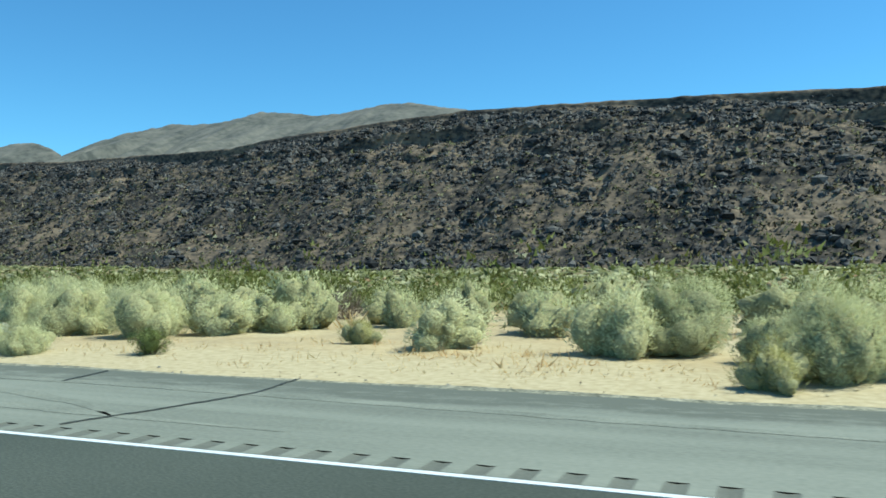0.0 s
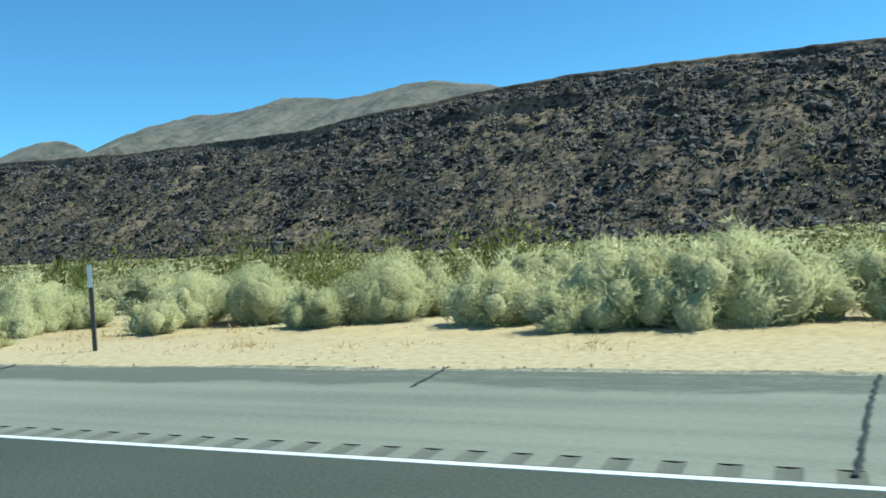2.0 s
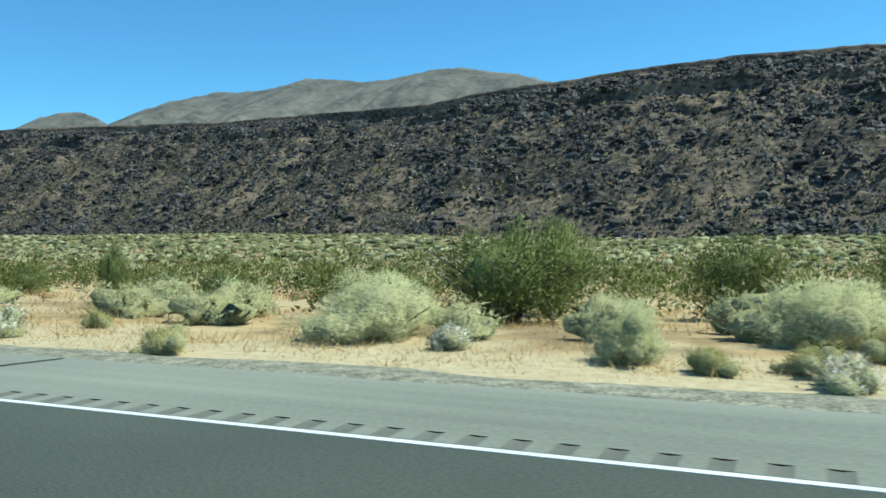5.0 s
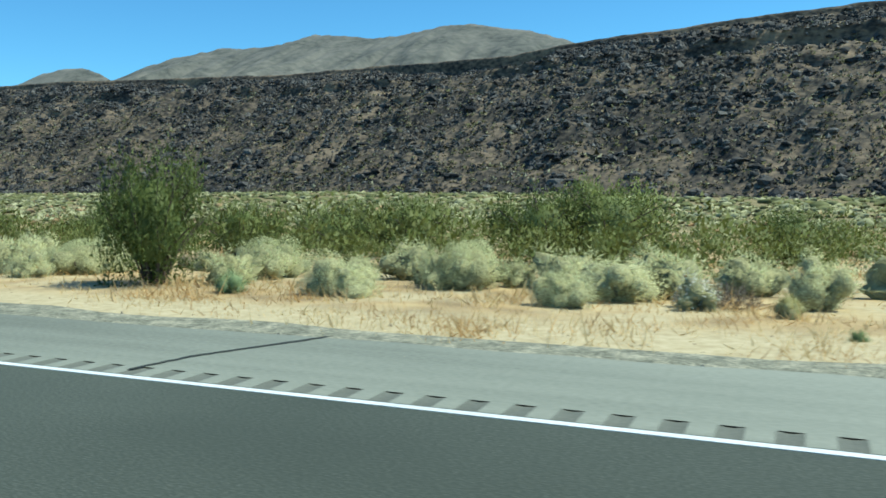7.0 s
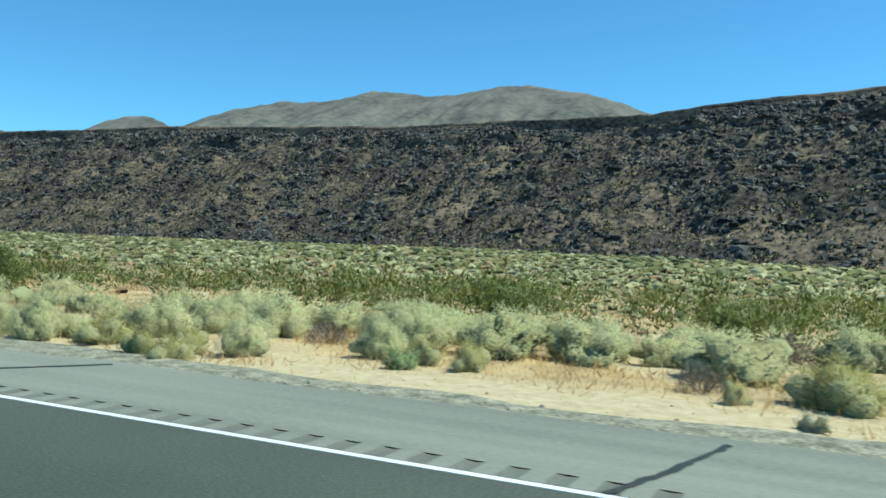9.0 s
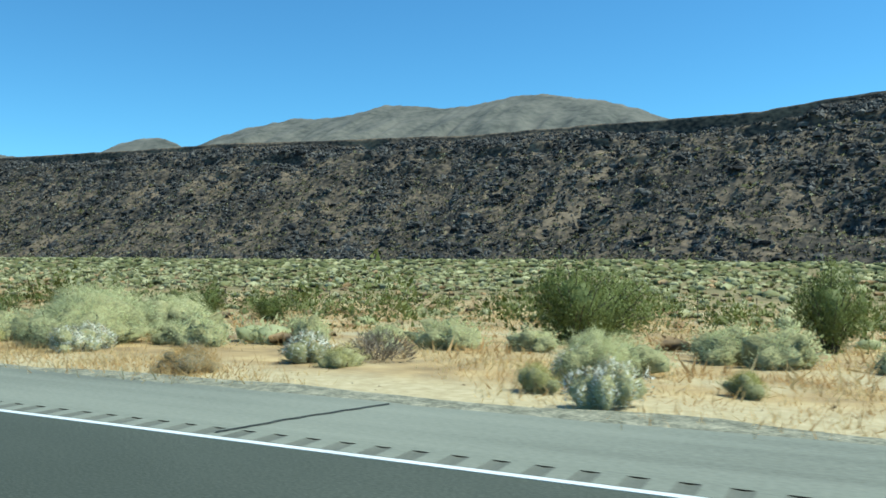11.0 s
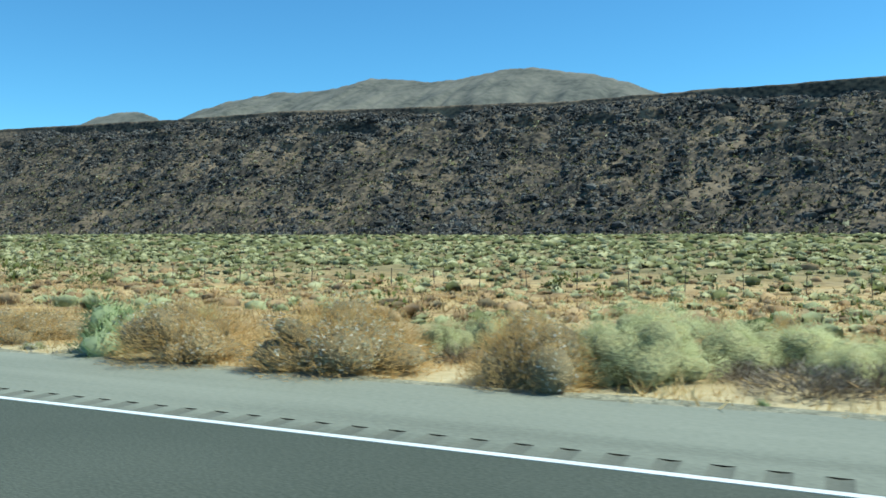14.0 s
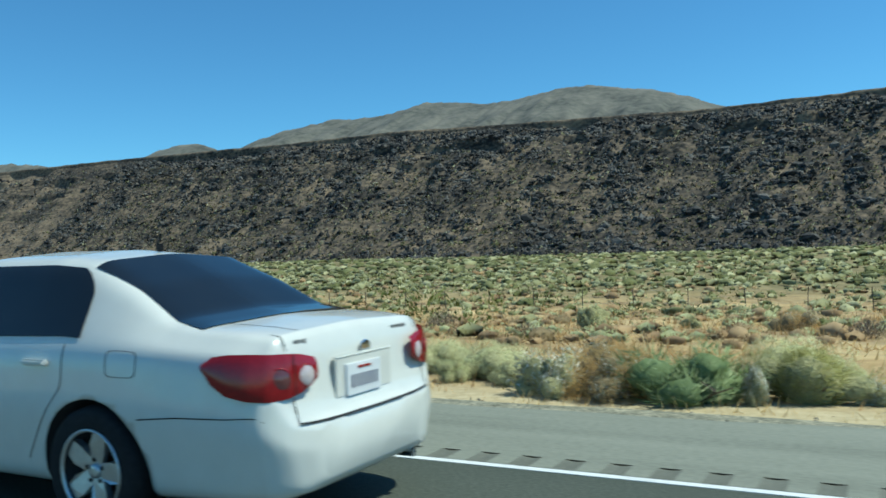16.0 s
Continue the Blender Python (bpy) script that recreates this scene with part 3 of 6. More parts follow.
def tyre_mark(points, wide):
    """A faint dark band where tyres ran off the lane, feathered to ragged edges."""
    r = random.Random(str(points))
    line = []
    for (x0, y0), (x1, y1) in zip(points, points[1:]):
        n = max(3, int(abs(x1 - x0) / 0.15))
        line += [(x0 + (x1 - x0) * i / n, y0 + (y1 - y0) * i / n) for i in range(n)]
    k = len(line)
    v = []
    for i, (x, y) in enumerate(line):
        w = wide * min(1.0, 5 * (i + 0.4) / k, 5 * (k - i) / k) * 0.5
        v += [(x, y - w * r.uniform(0.7, 1.1), 0.003), (x, y + w * r.uniform(0.7, 1.1), 0.003)]
    tagged(new("tyre_mark", fast_mesh("tyre_mark", np.array(v), grid_faces(k, 2)[:, ::-1], [M_MARK])), "faint dark tyre mark across the grey shoulder", "road marking", kind="structure")


tyre_mark(((-42.0, 6.55), (-36.5, 6.13), (-34.6, 5.73), (-32.6, 5.25)), 0.26)
tyre_mark(((-41.0, 6.15), (-35.9, 5.63), (-34.4, 5.28), (-33.0, 5.05)), 0.2)
tyre_mark(((-36.8, 7.0), (-35.1, 6.85), (-34.0, 6.24), (-33.2, 5.7)), 0.17)
tyre_mark(((-13.0, 6.8), (-7.7, 6.27), (-6.3, 5.9), (-5.3, 5.38)), 0.26)
tyre_mark(((-15.0, 7.0), (-6.9, 6.95), (-4.1, 6.82), (2.0, 6.5)), 0.2)
tyre_mark(((-16.0, 6.3), (-10.3, 5.98), (-7.9, 5.66), (-3.5, 5.4)), 0.22)

# ---- stones along the pavement's edge ----
rs = np.random.RandomState(77)
sx = rs.uniform(-550, 40, 14000)
sy = shoulder_edge(sx) + -0.05 + np.abs(rs.normal(0, 0.22, len(sx)))
few = (sx < -92) | (rs.uniform(0, 1, len(sx)) < 0.2)
sx, sy = sx[few], sy[few]
sz = np.exp(rs.normal(-4.2, 0.45, len(sx))).clip(0.008, 0.032)
edge_stones = new("edge_gravel", lumps("edge_gravel", np.stack([sx, sy, land(sx, sy) + sz * 0.3 + 0.01], 1), sz, [M_GRAVEL], 9, simple=True))
tagged(edge_stones, "loose grey gravel along the pavement's edge", "gravel", kind="stuff")


lx = rs.uniform(-550, 40, 9000)
ly = shoulder_edge(lx) + 0.15 + np.abs(rs.normal(0, 1.3, len(lx)))
lr = np.exp(rs.normal(-4.6, 0.45, len(lx))).clip(0.005, 0.026)
litter = new("sand_litter", lumps("sand_litter", np.stack([lx, ly, land(lx, ly) + lr * 0.2], 1), lr, [M_LITTER], 19, flat=(0.4, 0.9), simple=True))
tagged(litter, "small stones and twig litter on the sandy verge", "gravel", kind="stuff")

gvx = np.arange(-560, 50, 0.5)
gvt = np.linspace(0, 1, 5)
gu, gw = np.meshgrid(gvx, gvt, indexing="ij")
gyy = shoulder_edge(gu) - 0.12 + gw * (0.95 + 0.3 * waves(gu, gu * 0, 91, 3, 4.0)) * np.interp(gu, [-430, -330, -240, -190, -98, -82], [0.5, 0.75, 1.05, 0.95, 0.75, 0.3])
gzz = np.where(gw < 0.1, -0.03, np.where(gw < 0.9, np.maximum(land(gu, gyy), -0.04) + 0.035, land(gu, gyy) - 0.04)) + 0.007 * waves(gu, gyy, 92, 3, 0.7)
gravel_band = new("gravel_band", fast_mesh("gravel_band", np.stack([gu, gyy, gzz], -1).reshape(-1, 3), grid_faces(len(gvx), 5), [M_VERGE], smooth=True))
tagged(gravel_band, "narrow grey gravel verge beside the shoulder", "gravel verge", kind="structure")

# ---- plants ----
M_BARK = material("shrub bark", [(0.07, 0.055, 0.045), (0.14, 0.115, 0.095)], 8, 40, 0.95, 0.002, island=0.3)
M_DEAD = material("dead twigs", [(0.13, 0.105, 0.078), (0.23, 0.19, 0.145), (0.34, 0.29, 0.225)], 4, 30, 0.95, island=0.5)
M_SAGE = material("sage leaves", [(0.445, 0.475, 0.262), (0.58, 0.60, 0.345), (0.705, 0.705, 0.43)], 2.2, 22, 0.85, island=0.16, thing=0.30, translucent=0.45)
M_CREO = material("creosote leaves", [(0.088, 0.118, 0.03), (0.15, 0.188, 0.053), (0.22, 0.26, 0.09)], 2, 14, 0.6, island=0.5, thing=0.3, translucent=0.35)
M_CREO_FAR = material("dark creosote leaves", [(0.07, 0.095, 0.022), (0.12, 0.145, 0.038), (0.175, 0.195, 0.065)], 0.3, 6, 0.6, island=0.35, translucent=0.3)
M_DRY = material("dry brown twigs", [(0.40, 0.275, 0.12), (0.56, 0.41, 0.20), (0.68, 0.53, 0.30)], 2, 26, 0.95, island=0.3, thing=0.3, translucent=0.35)
M_PALE = material("pale grey leaves", [(0.22, 0.25, 0.17), (0.34, 0.37, 0.27), (0.47, 0.49, 0.39)], 3, 26, 0.9, island=0.4, thing=0.25, translucent=0.2)
M_BLOOM = material("dry white bracts", [(0.60, 0.60, 0.52), (0.76, 0.75, 0.68)], 3, 16, 0.9, island=0.5, translucent=0.2)
M_BROOM = material("broom stems", [(0.27, 0.275, 0.10), (0.41, 0.395, 0.165), (0.54, 0.50, 0.25)], 2, 16, 0.9, island=0.4, thing=0.4, translucent=0.35)
M_CLUMP = material("blue-green leaves", [(0.16, 0.225, 0.095), (0.26, 0.34, 0.16), (0.37, 0.43, 0.24)], 3, 16, 0.7, island=0.4, thing=0.2, translucent=0.3)
M_HALO = material("orange seed stems", [(0.58, 0.36, 0.13), (0.70, 0.47, 0.20), (0.80, 0.59, 0.28)], 2, 26, 0.95, island=0.3, translucent=0.5)
M_TAN = material("dull brown leaves", [(0.25, 0.19, 0.105), (0.37, 0.29, 0.165), (0.49, 0.40, 0.245)], 2, 26, 0.95, 0.05, island=0.3, thing=0.2, translucent=0.25)
# shrub cores: twigs and inner leaves, darkened to paint the shade between leaves
M_SAGE_SHADE = material("shade-dark inner sage leaves", [(0.20, 0.195, 0.095), (0.31, 0.30, 0.15), (0.42, 0.40, 0.215)], 4, 18, 0.9, 0.06, thing=0.15)
M_INNER_SHADE = material("shade-dark inner twigs", [(0.17, 0.135, 0.075), (0.27, 0.215, 0.12), (0.37, 0.30, 0.175)], 5, 30, 0.95, 0.03, island=0.3)
M_GRASS = material("dry golden grass", [(0.52, 0.37, 0.17), (0.66, 0.50, 0.25), (0.76, 0.62, 0.36)], 0.3, 3, 0.95, island=0.35, translucent=0.45)


def unit(v):
    return v / np.maximum(np.linalg.norm(v, axis=-1, keepdims=True), 1e-6)


def blades(base, way, length, width, r, face=None):
    """Narrow pointed leaves, one triangle each: base points, directions, lengths and widths; face: which way the leaf's flat side looks."""
    way = unit(way)
    side = unit(np.cross(way, r.normal(0, 1, base.shape) if face is None else face)) * (width / 2)[:, None]
    v = np.stack([base + side, base - side, base + way * length[:, None]], 1)
    return v.reshape(-1, 3), np.arange(len(base) * 3).reshape(-1, 3)


def joined(*pieces):
    """Several (vertices, faces) arrays as one."""
    vs, fs, k = [], [], 0
    for v, f in pieces:
        vs.append(v), fs.append(f + k)
        k += len(v)
    return np.concatenate(vs), np.concatenate(fs)


def stem_tubes(starts, ends, bow, r0, r1, r):
    """Tapered bowed three-sided stems."""
    n = len(starts)
    t = np.array([0, 0.5, 1.0])
    mid = bow[:, None, :] * (np.sin(np.pi * t) * 0.5)[None, :, None]
    c = starts[:, None] * (1 - t)[None, :, None] + ends[:, None] * t[None, :, None] + mid
    way = unit(ends - starts)
    a = unit(np.cross(way, [0.3, 0.2, 1.0]))
    b = np.cross(way, a)
    rad = (r0 * (1 - t) + r1 * t)
    ring = [c + (a * ca + b * sa)[:, None] * rad[None, :, None] for ca, sa in ((1, 0), (-0.5, 0.87), (-0.5, -0.87))]
    v = np.stack(ring, 2).reshape(-1, 3)                      # stem, level, corner
    f = []
    for lv in range(2):
        for k in range(3):
            f.append([lv * 3 + k, lv * 3 + (k + 1) % 3, (lv + 1) * 3 + (k + 1) % 3, (lv + 1) * 3 + k])
    f = np.array(f)[None] + (np.arange(n) * 9)[:, None, None]
    return v, f.reshape(-1, 4)


def facing(v, f, normals):
    """Turns each triangle so that its front looks the way of its own normals."""
    g = np.cross(v[f[:, 1]] - v[f[:, 0]], v[f[:, 2]] - v[f[:, 0]])
    back = (g * normals[f[:, 0]]).sum(1) < 0
    f = f.copy()
    f[back] = f[back][:, ::-1]
    return f


def lobes(r, n):
    """Puffs that make up a shrub one unit wide to each side and one high: unequal heads all over a dome."""
    i = np.arange(n) + 0.5
    up = 1 - 1.1 * i / n
    a = i * 2.39996 + r.uniform(0, 6.3) + r.normal(0, 0.3, n)
    flat = np.sqrt(1 - np.minimum(up, 1) ** 2)
    reach = r.uniform(0.42, 0.90, n)
    c = np.stack([flat * np.cos(a) * reach, flat * np.sin(a) * reach, 0.15 + up * reach * 0.80], 1)
    return np.concatenate([c, [[0, 0, 0.25]]]), np.append(r.uniform(0.17, 0.35, n), 0.47)


def hull(d, c, rad, eye=(0, 0, 0.2)):
    """How far the puffs reach from the shrub's heart along the directions d, and the way their surface faces there."""
    o = c - np.array(eye)
    b = d @ o.T
    disc = b ** 2 - (o ** 2).sum(1) + rad ** 2
    t = np.where(disc > 0, b + np.sqrt(np.maximum(disc, 0)), -1)
    k = t.argmax(1)
    reach = t[np.arange(len(d)), k]
    p = d * reach[:, None] + np.array(eye)
    return p, unit(p - c[k])


LEAF_NORMALS = {}


def puff_shrub(seed, n, length, width, mats, shares, up=0.3, n_lobes=14, core=0.86, loose=0.6, inner=None, fray=0.45, heads=None, ball=None):
    """Foliage in rounded puffs: soft leafy heads with loose sprigs standing off them; heads: share of the leaves of the last kind, set on top."""
    r = np.random.RandomState(seed)
    c, rad = lobes(r, n_lobes)
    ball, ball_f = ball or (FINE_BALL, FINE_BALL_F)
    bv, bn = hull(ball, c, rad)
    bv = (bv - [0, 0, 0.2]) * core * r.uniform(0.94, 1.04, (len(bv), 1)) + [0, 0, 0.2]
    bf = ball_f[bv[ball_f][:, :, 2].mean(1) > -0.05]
    d = unit(r.normal(0, 1, (n * 2, 3)))
    p, w = hull(d, c, rad)
    p = (p - [0, 0, 0.2]) * (1.04 - 0.20 * r.uniform(0, 1, n * 2) ** 1.5)[:, None] + [0, 0, 0.2]
    ok = p[:, 2] > 0.02
    p, w = p[ok][:n], w[ok][:n]
    k = len(p)
    sprig = (r.uniform(0, 1, (k, 1)) < loose) * 1.0
    lie = unit(np.cross(w, r.normal(0, 1, p.shape))) + w * 0.55 + [0, 0, 0.25]
    way = sprig * (w + [0, 0, up] + r.normal(0, fray, p.shape)) + (1 - sprig) * lie
    lv, lf = blades(p, way, length * r.uniform(0.5, 1.4, k) * (1 + 0.5 * sprig[:, 0]), width * r.uniform(0.6, 1.4, k) * (1 - 0.3 * sprig[:, 0]), r, w + r.normal(0, 0.5, p.shape))
    ln = np.repeat(unit(w * 0.8 + (p - [0, 0, 0.2]) * 0.4 + [0, 0, 0.45] + r.normal(0, 0.22, p.shape)), 3, 0)
    lf = facing(lv, lf, ln)
    v, f = joined((bv, bf), (lv, lf))
    nn = np.concatenate([unit(bn + [0, 0, 0.3]), ln])
    turn = np.arctan2(v[:, 1], v[:, 0])
    v[:, :2] *= (0.74 + 0.26 * np.clip(v[:, 2] / 0.30, 0, 1) ** 0.7)[:, None]                       # hollow at the foot
    v[:, :2] *= (1 + 0.16 * np.sin(2 * turn + r.uniform(0, 6.3)) + 0.10 * np.sin(3 * turn + r.uniform(0, 6.3)))[:, None]
    v[:, 2] = np.maximum(v[:, 2], 0.0)
    v[:, 2] *= 1 / max(0.3, np.percentile(v[:, 2], 99.0))
    v[:, :2] /= np.percentile(np.hypot(v[:, 0], v[:, 1]), 97)
    hue = r.choice(len(mats), k, p=shares)
    if heads:                                              # flower heads sit on the upper side, in bunches
        tip = (w[:, 2] > 0.1) & (waves(p[:, 0] * 3, p[:, 1] * 3 + p[:, 2] * 2, seed, 2, 1.0) > 0.55 - heads)
        hue[tip] = len(mats) - 1
    # the core takes the inner colour, mostly a darker one painting in shade
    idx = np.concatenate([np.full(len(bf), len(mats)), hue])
    me = fast_mesh("foliage", v, f, mats + [inner or M_INNER_SHADE], idx, normals=nn)
    LEAF_NORMALS[me.name] = nn
    return me


def shrub_stems(seed, n, spread=0.75, height=0.75, r0=0.035, mat=None):
    r = np.random.RandomState(seed)
    a, d = r.uniform(0, 2 * np.pi, n), np.sqrt(r.uniform(0.05, 1, n)) * spread
    e = np.stack([d * np.cos(a), d * np.sin(a), height * (1.05 - 0.55 * d) * r.uniform(0.75, 1.1, n)], 1)
    s = np.stack([0.1 * np.cos(a), 0.1 * np.sin(a), np.full(n, -0.03)], 1)
    v, f = stem_tubes(s, e, r.normal(0, 0.16, (n, 3)), r0, r0 * 0.3, r)
    return fast_mesh("stems", v, f, [mat or M_BARK])


def creosote_meshes(seed, k=4600, broad=0.85):
    """Many stems fanning up from the ground, each ending in feathery tufts of small leaves."""
    r = np.random.RandomState(seed)
    n = 34
    a, d = r.uniform(0, 2 * np.pi, n), np.sqrt(r.uniform(0.0, 1, n)) * 0.80
    e = np.stack([d * np.cos(a), d * np.sin(a), (0.96 - 0.40 * d) * r.uniform(0.60, 1.06, n)], 1)
    s = np.stack([0.07 * np.cos(a), 0.07 * np.sin(a), np.full(n, -0.03)], 1)
    bow = np.stack([-0.15 * np.cos(a), -0.15 * np.sin(a), np.full(n, 0.12)], 1) + r.normal(0, 0.08, (n, 3))
    v, f = stem_tubes(s, e, bow, 0.018, 0.006, r)
    stems = fast_mesh("stems", v, f, [M_BARK])
    m = 130
    i, t = r.randint(0, n, m), 1 - np.abs(r.normal(0, 0.34, m)).clip(0, 0.78)
    c = s[i] * (1 - t)[:, None] + e[i] * t[:, None] + bow[i] * (np.sin(np.pi * t) * 0.5)[:, None] + r.normal(0, 0.06, (m, 3))
    c[:, 2] = c[:, 2].clip(0.08, None)
    a, z = r.uniform(0, 2 * np.pi, 90), r.uniform(0.10, 0.85, 90)
    far = np.sqrt(np.clip(1 - (z / 1.0) ** 2, 0, 1)) * r.uniform(0.3, 0.95, 90) * np.clip(0.55 + z, 0, 1)
    c = np.concatenate([c, np.stack([far * np.cos(a), far * np.sin(a), z * 0.92], 1)])            # the sides are leafy almost to the ground
    m = len(c)
    rad = r.uniform(0.05, 0.17, m)
    j = r.choice(m, k, p=rad ** 2 / (rad ** 2).sum())
    w = unit(r.normal(0, 1, (k, 3)))
    p = c[j] + w * (rad[j] * r.uniform(0.3, 1.15, k) ** 0.7)[:, None] * [1, 1, 1.3]
    p[:, 2] = p[:, 2].clip(0.03, None)
    v, f = blades(p, w * 0.7 + r.normal(0, 0.5, (k, 3)) + [0, 0, 0.55], r.uniform(0.045, 0.10, k) * broad, r.uniform(0.018, 0.036, k) * broad, r)
    nn = np.repeat(unit(w * 0.75 + (p - [0, 0, 0.35]) * 0.7 + r.normal(0, 0.3, p.shape)), 3, 0)
    heart = BALL[0] * r.uniform(0.8, 1.1, (len(BALL[0]), 1)) * [0.36, 0.36, 0.30] + [0, 0, 0.42]          # leaves packed inside
    v, f = joined((v, facing(v, f, nn)), (heart, BALL[1]))
    return stems, fast_mesh("foliage", v, f, [M_CREO], normals=np.concatenate([nn, unit(BALL[0] + [0, 0, 0.2])]))


def halo_mesh(seed, n):
    """Fine orange seed stems standing out from the top and sides of a dried shrub."""
    r = np.random.RandomState(seed)
    w = unit(r.normal(0, 1, (n, 3)) + [0, 0, 0.55])
    w[:, 2] = np.abs(w[:, 2])
    p = w * [1.0, 1.0, 0.92] * r.uniform(0.74, 1.10, (n, 1)) * (1 + 0.1 * waves(w[:, 0] * 3, w[:, 1] * 3 + w[:, 2] * 2, seed, 2, 1.0))[:, None]
    v, f = blades(p, w + [0, 0, 0.3] + r.normal(0, 0.3, (n, 3)), r.uniform(0.05, 0.13, n), r.uniform(0.005, 0.010, n), r)
    return fast_mesh("seed_head", v, f, [M_HALO])


def twig_mesh(seed, n, mat):
    r = np.random.RandomState(seed)
    a, d = r.uniform(0, 2 * np.pi, n), np.sqrt(r.uniform(0, 1, n))
    p = np.stack([d * np.cos(a) * 0.8, d * np.sin(a) * 0.8, (1 - 0.6 * d ** 2) * r.uniform(0.15, 0.85, n)], 1)
    v, f = blades(p, p * 1.2 + r.normal(0, 0.35, (n, 3)) + [0, 0, 0.3], r.uniform(0.12, 0.3, n), r.uniform(0.012, 0.028, n), r)
    v[:, 2] = np.maximum(v[:, 2], 0.01)
    return fast_mesh("twigs", v, f, [mat])


KINDS = {
    "sage": ("sagebrush", "pale grey-green rounded sage shrub on sandy ground", "shrub", "sage shrubs along the verge"),
    "creosote": ("creosote_bush", "tall airy dark green creosote bush with bare lower stems", "bush", "creosote bushes on the plain"),
    "dry_shrub": ("dry_shrub", "dried golden-brown domed shrub beside the road", "shrub", "dry brown shrubs along the verge"),
    "pale_shrub": ("pale_shrub", "low grey shrub speckled with dry white bracts", "shrub", "pale grey shrubs along the verge"),
    "broom": ("broom_tuft", "round yellow-green tuft of fine stiff stems", "shrub", "yellow-green tufts along the verge"),
    "dead_shrub": ("dead_shrub", "leafless grey dead shrub of tangled twigs", "shrub", "dead grey shrubs on the verge"),
    "leafy_clump": ("leafy_clump", "small blue-green leafy clump growing in sand", "plant", "leafy green clumps on the verge"),
}
VARIANTS, FAR_VARIANTS, BIG_SAGE, LIGHT_SAGE, BIG_CREOSOTE, HALOS, BIG_PALE = {}, {}, [], [], [], [], []
for kind in KINDS:
    VARIANTS[kind] = []
    FAR_VARIANTS[kind] = []
    for i in range({"sage": 8, "creosote": 5, "dry_shrub": 3, "pale_shrub": 4, "broom": 3, "dead_shrub": 3, "leafy_clump": 3}[kind]):
        seed = 100 + 37 * i + 1000 * list(KINDS).index(kind)
        if kind == "sage":
            pair = shrub_stems(seed, 3), puff_shrub(seed, 7200, 0.062, 0.0115, [M_SAGE], [1.0], n_lobes=15 + i % 5, inner=M_SAGE_SHADE, core=0.80, loose=0.72, fray=0.55)
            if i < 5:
                BIG_SAGE.append((pair[0], puff_shrub(seed + 3, 11000, 0.050, 0.0095, [M_SAGE], [1.0], n_lobes=20 + 2 * i, inner=M_SAGE_SHADE, core=0.81, loose=0.72, fray=0.55)))
            LIGHT_SAGE.append(puff_shrub(seed, 700, 0.10, 0.038, [M_SAGE], [1.0], n_lobes=11 + i % 5, inner=M_SAGE_SHADE, ball=BALL))
            far = pair[0], puff_shrub(seed, 2400, 0.075, 0.023, [M_SAGE], [1.0], n_lobes=11 + i % 5, inner=M_SAGE_SHADE)
        elif kind == "creosote":
            pair, far = creosote_meshes(seed), creosote_meshes(seed, 3000, 1.1)
            BIG_CREOSOTE.append(creosote_meshes(seed + 9, 8500, 0.66))
        elif kind == "dry_shrub":
            pair = shrub_stems(seed, 8, 0.5, 0.5, mat=M_DRY), puff_shrub(seed, 6000, 0.036, 0.019, [M_DRY, M_TAN, M_PALE, M_BLOOM], [0.36, 0.24, 0.28, 0.12] if i != 1 else [0.16, 0.16, 0.46, 0.22], up=0.2, loose=0.3, n_lobes=9, core=0.9, inner=M_INNER_SHADE)
            HALOS.append(halo_mesh(seed + 5, 9000))
        elif kind == "pale_shrub":
            pair = shrub_stems(seed, 6), puff_shrub(seed, 1900, 0.085, 0.042, [M_PALE, M_DRY, M_BLOOM], [0.80, 0.12, 0.08], n_lobes=11, inner=M_SAGE_SHADE, heads=0.42)
            BIG_PALE.append((pair[0], puff_shrub(seed + 3, 5600, 0.042, 0.026, [M_PALE, M_DRY, M_BLOOM], [0.88, 0.04, 0.08], n_lobes=15, loose=0.35, fray=0.6, inner=M_SAGE_SHADE, heads=0.40)))
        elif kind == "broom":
            pair = shrub_stems(seed, 4), puff_shrub(seed, 1900, 0.11, 0.02, [M_BROOM], [1.0], n_lobes=5, loose=0.8, up=0.6, inner=M_SAGE_SHADE)
        elif kind == "dead_shrub":
            pair = shrub_stems(seed, 30, 0.9, 0.9, 0.02, M_DEAD), twig_mesh(seed, 900, M_DEAD)
        else:
            pair = shrub_stems(seed, 8), puff_shrub(seed, 1500, 0.15, 0.034, [M_CLUMP], [1.0], n_lobes=8, loose=0.8, up=0.8, inner=M_CLUMP)
        VARIANTS[kind].append(pair)
        FAR_VARIANTS[kind].append(far if kind in ("sage", "creosote") else pair)
plant_count = 0
far_sage = []


